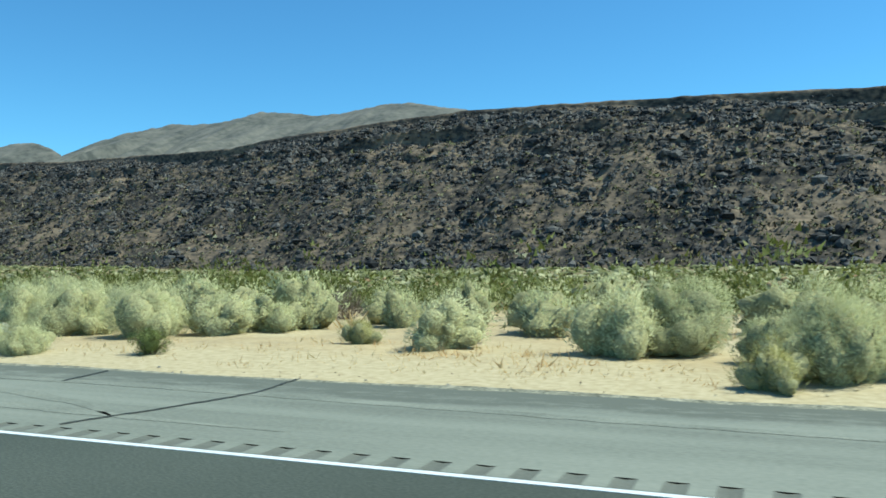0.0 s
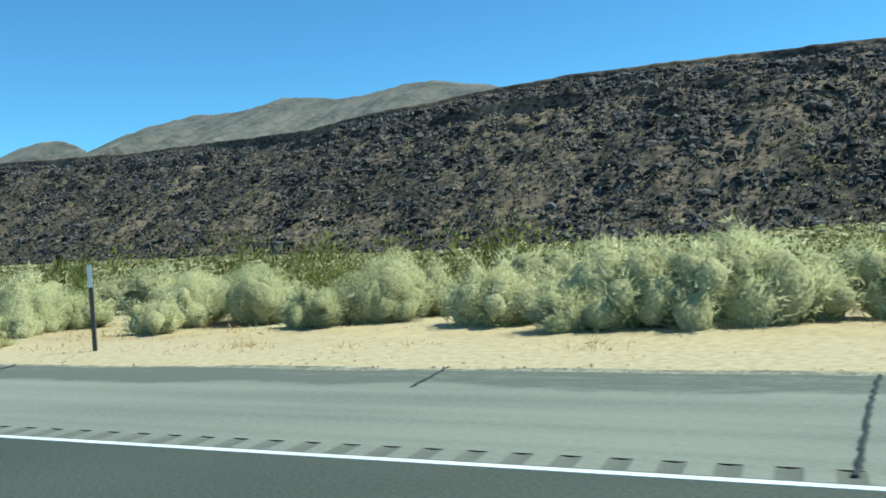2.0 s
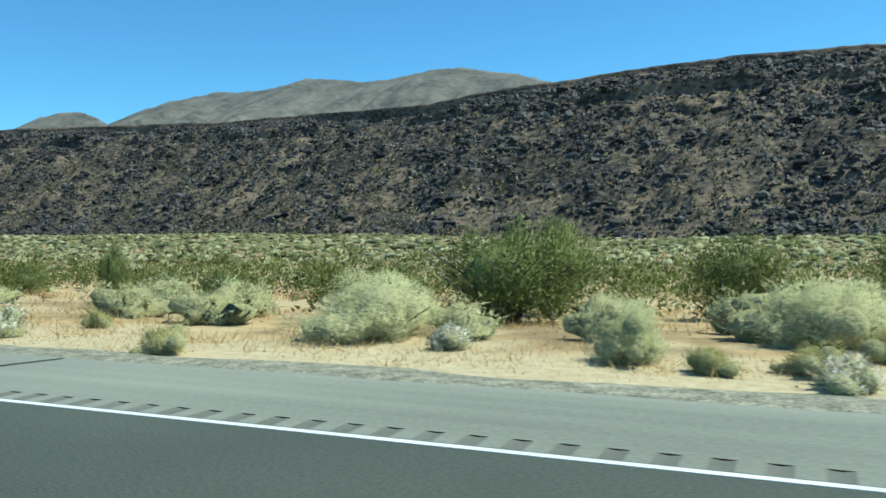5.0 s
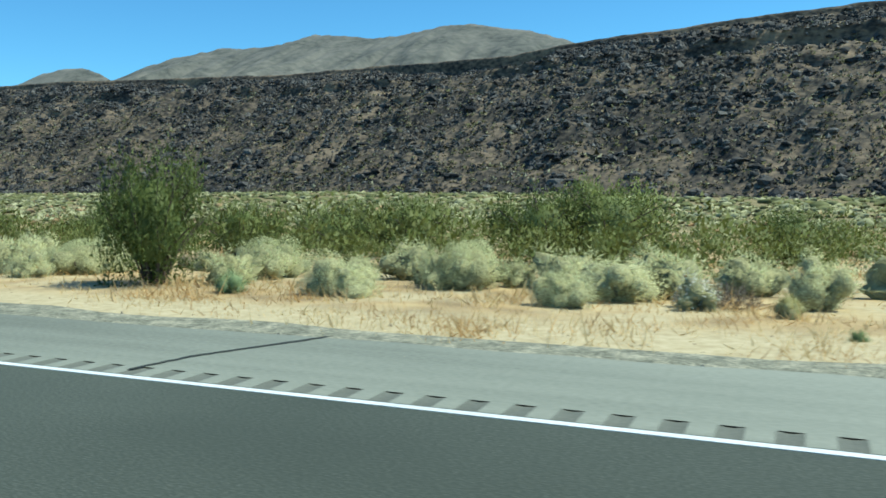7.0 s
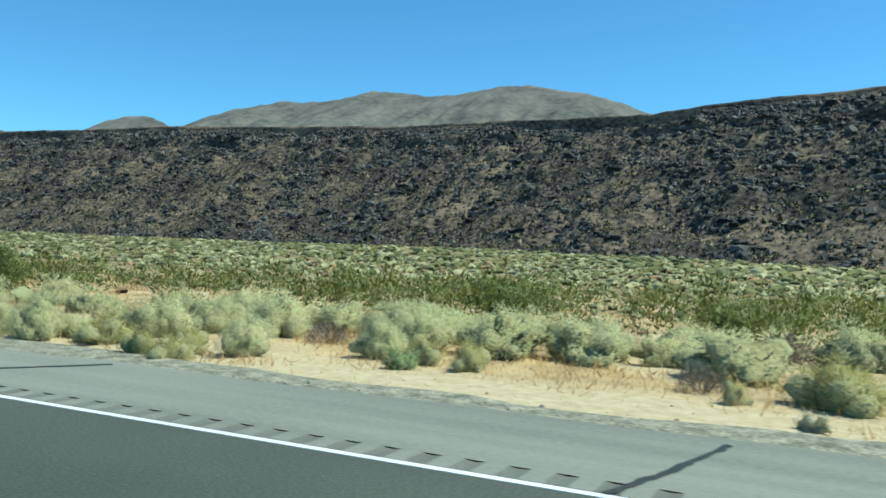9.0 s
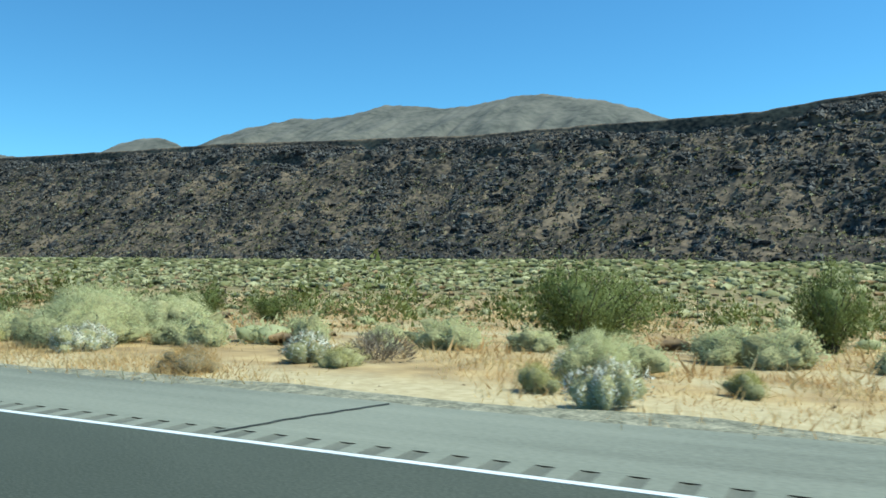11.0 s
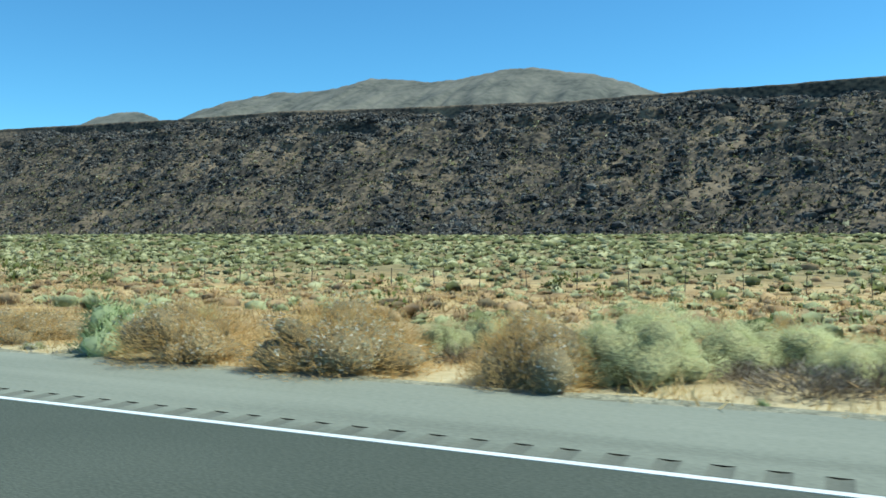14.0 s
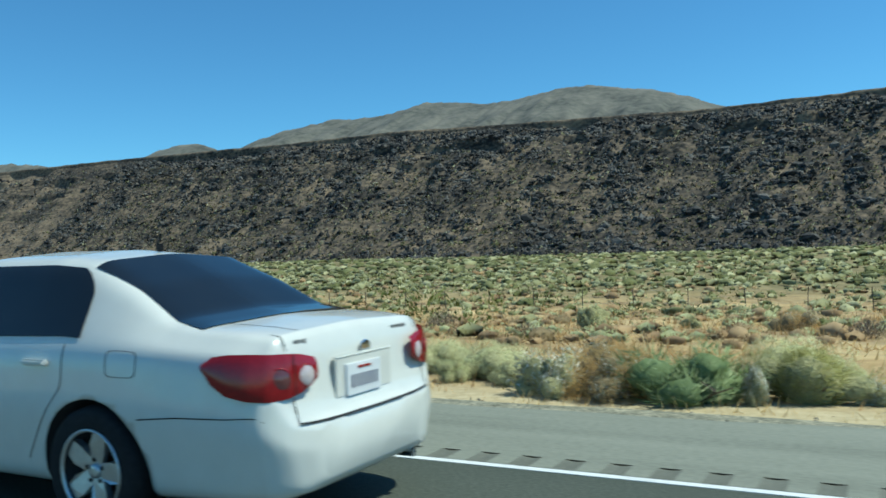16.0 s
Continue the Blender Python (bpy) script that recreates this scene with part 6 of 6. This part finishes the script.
M_DARK = material("black trim", [(0.012, 0.012, 0.013), (0.02, 0.02, 0.021)], 3, 40, 0.7)
M_PLATEBG = material("licence plate", [(0.62, 0.64, 0.66), (0.74, 0.76, 0.77)], 3, 40, 0.5)
M_BADGE = material("grey badge", [(0.2, 0.21, 0.22), (0.3, 0.31, 0.32)], 3, 40, 0.4, metal=0.3)
M_INK = material("plate ink", [(0.03, 0.035, 0.09), (0.04, 0.05, 0.12)], 3, 40, 0.6)

# length from the tail: bottom height and half width; widest; belt; upper edge; top
SECTIONS = [
    (0.00, 0.31, 0.44, 0.52, 0.46, 0.48, 0.55, 0.40, 0.58, 0.585),
    (0.04, 0.26, 0.58, 0.67, 0.49, 0.64, 0.59, 0.54, 0.61, 0.615),
    (0.072, 0.25, 0.63, 0.72, 0.52, 0.69, 0.66, 0.575, 0.70, 0.715),
    (0.10, 0.24, 0.66, 0.755, 0.54, 0.72, 0.75, 0.60, 0.92, 0.95),
    (0.14, 0.23, 0.70, 0.785, 0.56, 0.75, 0.86, 0.63, 1.015, 1.04),
    (0.30, 0.22, 0.755, 0.835, 0.60, 0.80, 0.92, 0.66, 1.035, 1.06),
    (0.60, 0.21, 0.78, 0.85, 0.62, 0.81, 0.94, 0.665, 1.05, 1.075),
    (0.80, 0.20, 0.78, 0.85, 0.62, 0.815, 0.95, 0.645, 1.085, 1.11),
    (1.10, 0.20, 0.78, 0.85, 0.62, 0.82, 0.95, 0.605, 1.25, 1.285),
    (1.45, 0.20, 0.78, 0.85, 0.62, 0.82, 0.95, 0.57, 1.40, 1.44),
    (1.75, 0.20, 0.78, 0.85, 0.62, 0.82, 0.94, 0.575, 1.43, 1.475),
    (2.40, 0.20, 0.78, 0.85, 0.62, 0.82, 0.93, 0.58, 1.435, 1.485),
    (3.00, 0.20, 0.78, 0.85, 0.62, 0.82, 0.92, 0.56, 1.37, 1.42),
    (3.65, 0.20, 0.77, 0.84, 0.60, 0.805, 0.90, 0.66, 0.965, 1.0),
]
SECTIONS += [(4.20, 0.21, 0.74, 0.815, 0.57, 0.75, 0.80, 0.60, 0.87, 0.90), (4.45, 0.24, 0.64, 0.73, 0.52, 0.64, 0.66, 0.48, 0.71, 0.73), (4.53, 0.30, 0.50, 0.58, 0.46, 0.50, 0.56, 0.40, 0.60, 0.61)]
SECT = np.array(SECTIONS)


def car_skin(u, t, out=0.0):
    """A point of the left flank's half section: u from the tail, t from 0 (underside) to 5 (roof centre); out: metres off the skin."""
    q = [np.interp(u, SECT[:, 0], SECT[:, k]) for k in range(1, 10)]
    pts = [(0.0 * u, q[0]), (q[1], q[0]), (q[2], q[3]), (q[4], q[5]), (q[6], q[7]), (0.0 * u, q[8])]
    w = sum(np.clip(1 - np.abs(t - k), 0, 1) * p[0] for k, p in enumerate(pts))
    h = sum(np.clip(1 - np.abs(t - k), 0, 1) * p[1] for k, p in enumerate(pts))
    return w, h


def smooth_skin(u, t, out=0.0):
    """Rounded: the section averaged a little along its own length."""
    acc_w, acc_h, tot = 0, 0, 0
    for dt, k in ((-0.22, 1), (-0.11, 2), (0, 3), (0.11, 2), (0.22, 1)):
        tt = np.abs(t + dt)
        tt = np.where(tt > 5, 10 - tt, tt)
        w, h = car_skin(u, tt)
        w = np.where(((t + dt) < 0) | ((t + dt) > 5), -w, w)
        acc_w, acc_h, tot = acc_w + k * w, acc_h + k * h, tot + k
    w, h = acc_w / tot, acc_h / tot
    if out:
        e = 0.02
        w2, h2 = smooth_skin(u, np.clip(t + e, 0, 5))
        w1, h1 = smooth_skin(u, np.clip(t - e, 0, 5))
        _, hu = smooth_skin(u + e, t)
        wu0, hu0 = smooth_skin(u, t)
        n = np.stack([0 * w, h2 - h1, -(w2 - w1)], -1)
        n = n / np.maximum(np.linalg.norm(n, axis=-1, keepdims=True), 1e-6)
        w, h = w + n[..., 1] * out, h - n[..., 2] * -out
    return w, h


def rear_skin(ws, hs_):
    """How far from the tail's end the skin lies at those sideways places and heights."""
    out = []
    t = np.linspace(2.0, 5.0, 60)
    for w0, h0 in zip(np.abs(ws), hs_):
        best = 0.3
        for u in np.linspace(0.0, 0.3, 61):
            w, h = smooth_skin(np.full(60, u), t)
            if w[0] >= w0 and h0 <= np.interp(-w0, -w, h):
                best = u
                break
        out.append(best)
    return np.array(out)


def sheet_mesh(name, us, ts, mat, out=0.0, both=False, side=-1):
    """A patch of the car's skin between lengths us and section places ts, lifted off by out."""
    u, t = np.meshgrid(us, ts, indexing="ij")
    w, h = smooth_skin(u, t, out)
    v = np.stack([-u, side * w, h], -1).reshape(-1, 3)
    f = grid_faces(len(us), len(ts))
    if both:
        v2 = v * [1, -1, 1]
        v, f = np.concatenate([v, v2]), np.concatenate([f, f[:, ::-1] + len(v)])
    me = fast_mesh(name, v, f, [mat], smooth=True)
    bm = bmesh.new()
    bm.from_mesh(me)
    bmesh.ops.remove_doubles(bm, verts=bm.verts, dist=0.002)
    bmesh.ops.recalc_face_normals(bm, faces=bm.faces)
    bm.to_mesh(me), bm.free()
    return me


def spun(name, profile, mat, parent, n=36, label=""):
    """A part turned about the wheel's axle: profile of (radius, sideways)."""
    prof = np.array(profile)
    a = np.arange(n) * 2 * np.pi / n
    v = np.stack([prof[None, :, 0] * np.cos(a)[:, None], np.broadcast_to(prof[None, :, 1], (n, len(prof))), prof[None, :, 0] * np.sin(a)[:, None]], -1).reshape(-1, 3)
    k = len(prof)
    f = np.array([(i * k + j, ((i + 1) % n) * k + j, ((i + 1) % n) * k + j + 1, i * k + j + 1) for i in range(n) for j in range(k - 1)])
    return part(name, fast_mesh(name, v, f, [mat], smooth=True), parent, label)


def wheel(parent, u, w):
    root = new("wheel")
    root.parent = parent
    side = -1 if w < 0 else 1
    root.matrix_basis = pose(-u, w, 0.325, 0, 17, 0 if side < 0 else 180) @ Matrix.Diagonal((1.08, 1.0, 1.08, 1.0))
    spun("tyre", [(0.20, -0.085), (0.275, -0.095), (0.302, -0.075), (0.31, -0.03), (0.31, 0.05), (0.29, 0.09), (0.2, 0.09)], M_TYRE, root)
    rim = spun("rim", [(0.205, -0.083), (0.198, -0.088), (0.19, -0.075), (0.18, -0.01), (0.05, 0.0), (0.001, 0.0)], M_DARK, root)
    bm = bmesh.new()
    for i in range(5):
        m = Matrix.Rotation(i * 2 * math.pi / 5, 4, "Y")
        outline = [(-0.035, 0.03), (0.035, 0.03), (0.052, 0.12), (0.04, 0.196), (-0.04, 0.196), (-0.052, 0.12)]
        fr = [bm.verts.new(m @ Vector((x, -0.072 + 0.02 * (z < 0.1), z))) for x, z in outline]
        bk = [bm.verts.new(m @ Vector((x, -0.03, z))) for x, z in outline]
        bm.faces.new(fr)
        for k in range(6):
            bm.faces.new((fr[k], fr[(k + 1) % 6], bk[(k + 1) % 6], bk[k]))
    bmesh.ops.recalc_face_normals(bm, faces=bm.faces)
    me = bpy.data.meshes.new("spokes")
    bm.to_mesh(me), bm.free()
    me.materials.append(M_ALLOY)
    part("spoke_star", me, root, "five-spoke silver alloy centre")
    spun("rim_lip", [(0.207, -0.080), (0.206, -0.094), (0.198, -0.096), (0.190, -0.084)], M_ALLOY, rim)
    for i in range(5):
        a = (i + 0.5) * 2 * math.pi / 5
        spun("lug_nut", [(0.011, -0.045), (0.011, -0.062), (0.0005, -0.064)], M_DARK, rim, 8).matrix_basis = pose(0.055 * math.cos(a), 0, 0.055 * math.sin(a))
    spun("hub_cap", [(0.036, -0.05), (0.034, -0.066), (0.02, -0.07), (0.0005, -0.07)], M_ALLOY, root)
    return root


def sedan(x, y):
    car = new("sedan_car")
    us = np.unique(np.concatenate([np.linspace(0, 0.2, 14), np.linspace(0.2, 4.3, 64), np.linspace(4.3, 4.53, 10)]))
    body = part("body", sheet_mesh("body", us, np.linspace(0, 5, 46), M_CAR, both=True), car)
    # close tail and nose, then cut the wheel arches
    bm = bmesh.new()
    bm.from_mesh(body.data)
    bmesh.ops.holes_fill(bm, edges=[e for e in bm.edges if e.is_boundary], sides=0)
    bmesh.ops.recalc_face_normals(bm, faces=bm.faces)
    bm.to_mesh(body.data), bm.free()
    cut = bmesh.new()
    for uc in (1.205, 3.735):
        bmesh.ops.create_cone(cut, cap_ends=True, segments=48, radius1=0.395, radius2=0.395, depth=2.4, matrix=pose(-uc, 0, 0.305, 90, 0, 0))
    cme = bpy.data.meshes.new("arch_cutter")
    cut.to_mesh(cme), cut.free()
    cutter = new("arch_cutter", cme)
    md = body.modifiers.new("arches", "BOOLEAN")
    md.operation, md.object, md.solver = "DIFFERENCE", cutter, "EXACT"
    bpy.context.view_layer.update()
    done = bpy.data.meshes.new_from_object(body.evaluated_get(bpy.context.evaluated_depsgraph_get()))
    body.modifiers.clear()
    done.materials.clear()
    done.materials.append(M_CAR), done.materials.append(M_DARK)
    inside = []
    for pg in done.polygons:                               # the cut faces are the black arch liners
        c = pg.center
        near = min((math.hypot(c.x + uc, c.z - 0.305), uc) for uc in (1.205, 3.735))
        toward = -(pg.normal.x * (c.x + near[1]) + pg.normal.z * (c.z - 0.305)) / max(near[0], 1e-4)
        inside.append(1 if near[0] < 0.40 and (toward > 0.5 or abs(c.y) < 0.5) else 0)
    done.polygons.foreach_set("material_index", np.array(inside, np.int32))
    done.polygons.foreach_set("use_smooth", np.ones(len(done.polygons), bool))
    body.data = done
    bpy.data.objects.remove(cutter)
    box_part("wheel_well", (0.72, 1.3, 0.4), (-1.205, 0, 0.44), M_DARK, car, 0.02)
    box_part("wheel_well", (0.72, 1.3, 0.4), (-3.735, 0, 0.44), M_DARK, car, 0.02)
    box_part("underbody", (3.9, 1.3, 0.1), (-2.25, 0, 0.235), M_DARK, car, 0.02)
    # glass
    u, t = np.meshgrid(np.linspace(0.575, 1.44, 20), np.linspace(0, 1, 14), indexing="ij")
    t = 3.97 + 0.07 * np.sin(np.pi * (u - 0.575) / 0.865) + t * (5 - 3.97 - 0.07 * np.sin(np.pi * (u - 0.575) / 0.865))
    w, h = smooth_skin(u, t, 0.006)
    v, f = np.stack([-u, -w, h], -1).reshape(-1, 3), grid_faces(20, 14)
    part("rear_window", fast_mesh("rear_window", np.concatenate([v, v * [1, -1, 1]]), np.concatenate([f, f[:, ::-1] + len(v)]), [M_TINT], smooth=True), car, "dark tinted rear window")
    part("windscreen", sheet_mesh("windscreen", np.linspace(3.05, 3.58, 12), np.linspace(4.1, 5, 12), M_TINT, 0.006, True), car)
    for side in (-1, 1):
        for a, b in ((1.30, 2.33), (2.43, 3.30)):
            k, q = np.meshgrid(np.linspace(0, 1, 16), np.linspace(0, 1, 14), indexing="ij")
            lo = a + (0.015 + 0.05 * q + 0.14 * np.clip((q - 0.62) / 0.38, 0, 1) ** 2.4 if a < 2 else 0 * q)     # rounded upper rear corner
            hi = b - (0 * q if a < 2 else 0.50 * q)
            u, t = lo + (hi - lo) * k, 3.13 + 0.81 * q
            w, h = smooth_skin(u, t, 0.006)
            part("side_window", fast_mesh("side_window", np.stack([-u, side * w, h], -1).reshape(-1, 3), grid_faces(16, 14), [M_TINT], smooth=True), car, "dark tinted side window")
        # tail lamp wrapped round the corner
        path = [(0.062, 0.45), (0.066, 0.55), (0.082, 0.645), (0.125, 0.73), (0.20, 0.785), (0.30, 0.818), (0.38, 0.832), (0.43, 0.84)]
        top = [0.90, 0.925, 0.935, 0.94, 0.945, 0.945, 0.935, 0.905]
        low = [0.79, 0.745, 0.725, 0.72, 0.73, 0.755, 0.805, 0.87]
        s = np.linspace(0, 7, 30)
        pu, pw = np.interp(s, range(8), [p[0] for p in path]), np.interp(s, range(8), [p[1] for p in path])
        pt, pl = np.interp(s, range(8), top), np.interp(s, range(8), low)
        k = np.linspace(0, 1, 9)
        hh = pl[:, None] + (pt - pl)[:, None] * k[None]
        lift = 0.016 * np.sin(np.pi * k)[None] ** 0.5 + 0 * hh
        tilt = (hh - 0.75) * 0.10
        rear = np.clip(1 - s / 4, 0, 1)[:, None]
        lift = lift + 0.006
        v = np.stack([-(pu[:, None] + tilt * rear) + lift * rear + 0.014, side * (pw[:, None] + lift * (1 - rear) - (hh - 0.8) * 0.14 * (1 - rear)), hh], -1)
        lamp = part("tail_lamp", fast_mesh("tail_lamp", v.reshape(-1, 3), grid_faces(30, 9), [M_RED], smooth=True), car, "glossy red tail lamp")
        for lens, what, at, yaw, rad, glass in (("reversing_lens", "round clear reversing lens", (-0.043, 0.530, 0.822), 8, 0.050, M_CLEAR), ("brake_lens", "round smoky brake lens", (-0.083, 0.682, 0.815), 34, 0.054, M_SMOKE)):
            ring = spun("lens_ring", [(rad + 0.007, -0.004), (rad + 0.004, 0.007), (rad - 0.001, 0.006)], M_RED, lamp, 28)
            dome = spun(lens, [(rad, 0.003), (rad * 0.75, 0.009), (rad * 0.4, 0.013), (0.0005, 0.0145)], glass, lamp, 28, what)
            for ob in (ring, dome):
                ob.matrix_basis = pose(at[0], side * at[1], at[2], 0, 0, side * yaw - 90)
        # gap between the lamp's half on the wing and its half on the boot lid
        hs_ = np.linspace(0.735, 0.935, 12)
        gap = np.stack([np.stack([np.interp(0.607 + d, pw, -pu) - (hs_ - 0.75) * 0.10 * 0.6 + 0.031 + 0 * hs_, np.full(12, side * (0.607 + d)), hs_], -1) for d in (-0.003, 0.003)], 1).reshape(-1, 3)
        part("lamp_gap", fast_mesh("lamp_gap", gap, grid_faces(12, 2), [M_DARK]), car)
        # doors: seams and handles
        for u0 in (1.42, 2.38, 3.42):
            tt = np.linspace(1.35, 3.05, 16)
            bend = 0.30 * np.clip((2.4 - tt), 0, 1.2) if u0 < 2 else 0 * tt
            u = np.stack([u0 + bend - 0.004, u0 + bend + 0.004], 1)
            w, h = smooth_skin(u, np.stack([tt, tt], 1), 0.002)
            part("door_seam", fast_mesh("door_seam", np.stack([-u, side * w, h], -1).reshape(-1, 3), grid_faces(16, 2), [M_DARK]), car)
        for u0 in (1.62, 2.60):
            w, h = smooth_skin(np.array(u0), np.array(2.78), 0.012)
            box_part("door_handle", (0.20, 0.035, 0.038), (-u0, side * (float(w) + 0.004), float(h)), M_CAR, car, 0.012)
        # bumper seam
        u = np.stack([np.linspace(0.12, 0.85, 20)] * 2, 1)
        line = np.interp(u[:, 0], [0.12, 0.3, 0.85], [2.32, 2.15, 2.0])
        t = np.stack([line - 0.006, line + 0.012], 1)
        w, h = smooth_skin(u, t, 0.002)
        part("bumper_seam", fast_mesh("bumper_seam", np.stack([-u, side * w, h], -1).reshape(-1, 3), grid_faces(20, 2), [M_DARK]), car)
        for uc in (1.205, 3.735):
            wheel(car, uc, side * 0.755)
        box_part("door_mirror", (0.12, 0.2, 0.14), (-3.28, side * 0.93, 0.99), M_CAR, car, 0.035)
    # fuel flap outline on the left flank
    flap = []
    for a in np.linspace(0, 2 * np.pi, 33):
        ca, sa = math.cos(a), math.sin(a)
        flap.append((0.98 + 0.11 * math.copysign(abs(ca) ** 0.4, ca), 2.80 + 0.21 * math.copysign(abs(sa) ** 0.4, sa)))
    fa = np.array(flap)
    u = np.stack([fa[:, 0], 0.98 + (fa[:, 0] - 0.98) * 0.95], 1)
    t = np.stack([fa[:, 1], 2.80 + (fa[:, 1] - 2.80) * 0.95], 1)
    w, h = smooth_skin(u, t, 0.002)
    part("fuel_flap_seam", fast_mesh("fuel_flap_seam", np.stack([-u, -w, h], -1).reshape(-1, 3), grid_faces(33, 2), [M_DARK]), car)
    # boot lid: seams, plate in its recess, badges
    box_part("plate_recess", (0.012, 0.52, 0.20), (-0.060, -0.02, 0.765), M_CAR, car, 0.004)
    plate = box_part("licence_plate", (0.012, 0.32, 0.165), (-0.048, -0.04, 0.745), M_PLATEBG, car, 0.003, "white licence plate with blue characters")
    for i in range(7):
        box_part("plate_bar", (0.004, 0.015, 0.066), (-0.040, -0.152 + i * 0.0373, 0.735), M_INK, plate)
    box_part("plate_bar", (0.004, 0.12, 0.012), (-0.040, -0.04, 0.803), M_RED, plate)
    box_part("plate_garnish", (0.03, 0.54, 0.022), (-0.066, -0.01, 0.868), M_CAR, car, 0.012)
    bm = bmesh.new()
    bmesh.ops.create_uvsphere(bm, u_segments=24, v_segments=10, radius=0.05)
    bmesh.ops.scale(bm, vec=(0.12, 1.0, 0.72), verts=bm.verts)
    bmesh.ops.translate(bm, vec=(-0.079, 0.03, 0.897), verts=bm.verts)
    me = bpy.data.meshes.new("maker_badge")
    bm.to_mesh(me), bm.free()
    me.materials.append(M_CHROME)
    part("maker_badge", me, car, "oval chrome badge")
    for w0, n, h0 in ((-0.47, 4, 0.975), (0.44, 7, 0.968)):
        for i in range(n):                                 # raised letters too small to read
            y0 = w0 + 0.024 * (i - n / 2)
            box_part("badge_bar", (0.006, 0.017, 0.020 + 0.004 * (i % 2)), (-float(rear_skin(np.array([y0]), np.array([h0]))[0]) + 0.006, y0, h0), M_BADGE, car, 0.002)
    for w0 in (-0.60, 0.60):
        for lo, hi in ((0.60, 0.725), (0.945, 1.02)):
            hs_ = np.linspace(lo, hi, 10)
            v = np.stack([np.stack([-rear_skin(np.full(10, w0 + d), hs_) + 0.010, np.full(10, w0 + d), hs_], -1) for d in (-0.003, 0.003)], 1).reshape(-1, 3)
            part("boot_seam", fast_mesh("boot_seam", v, grid_faces(10, 2), [M_DARK]), car)
    ws = np.linspace(-0.60, 0.60, 36)
    seam_h = 0.590 + 0.012 * (np.abs(ws) / 0.60) ** 4
    v = np.stack([np.stack([-rear_skin(ws, seam_h + d) + 0.012, ws, seam_h + d], -1) for d in (-0.005, 0.005)], 1).reshape(-1, 3)
    part("boot_seam", fast_mesh("boot_seam", v, grid_faces(36, 2), [M_DARK]), car)
    for w0 in (-0.41, 0.41):
        u = np.stack([np.linspace(0.16, 0.78, 14)] * 2, 1)
        t = np.stack([np.full(14, 4.30), np.full(14, 4.31)], 1)
        w, h = smooth_skin(u, t, 0.002)
        part("boot_seam", fast_mesh("boot_seam", np.stack([-u, math.copysign(1, w0) * w, h], -1).reshape(-1, 3), grid_faces(14, 2), [M_DARK]), car)
    box_part("roof_aerial", (0.06, 0.03, 0.05), (-1.56, 0, 1.478), M_DARK, car, 0.01)
    spun("exhaust_tip", [(0.028, -0.09), (0.028, 0.09), (0.022, 0.09)], M_CHROME, car, 16).matrix_basis = pose(-0.12, 0.42, 0.24, 0, 0, 90)
    car.matrix_world = pose(x, y, 0.0)
    tagged(car, "clean white four-door sedan with tinted windows", "car")


sedan(-493.76, 3.52)
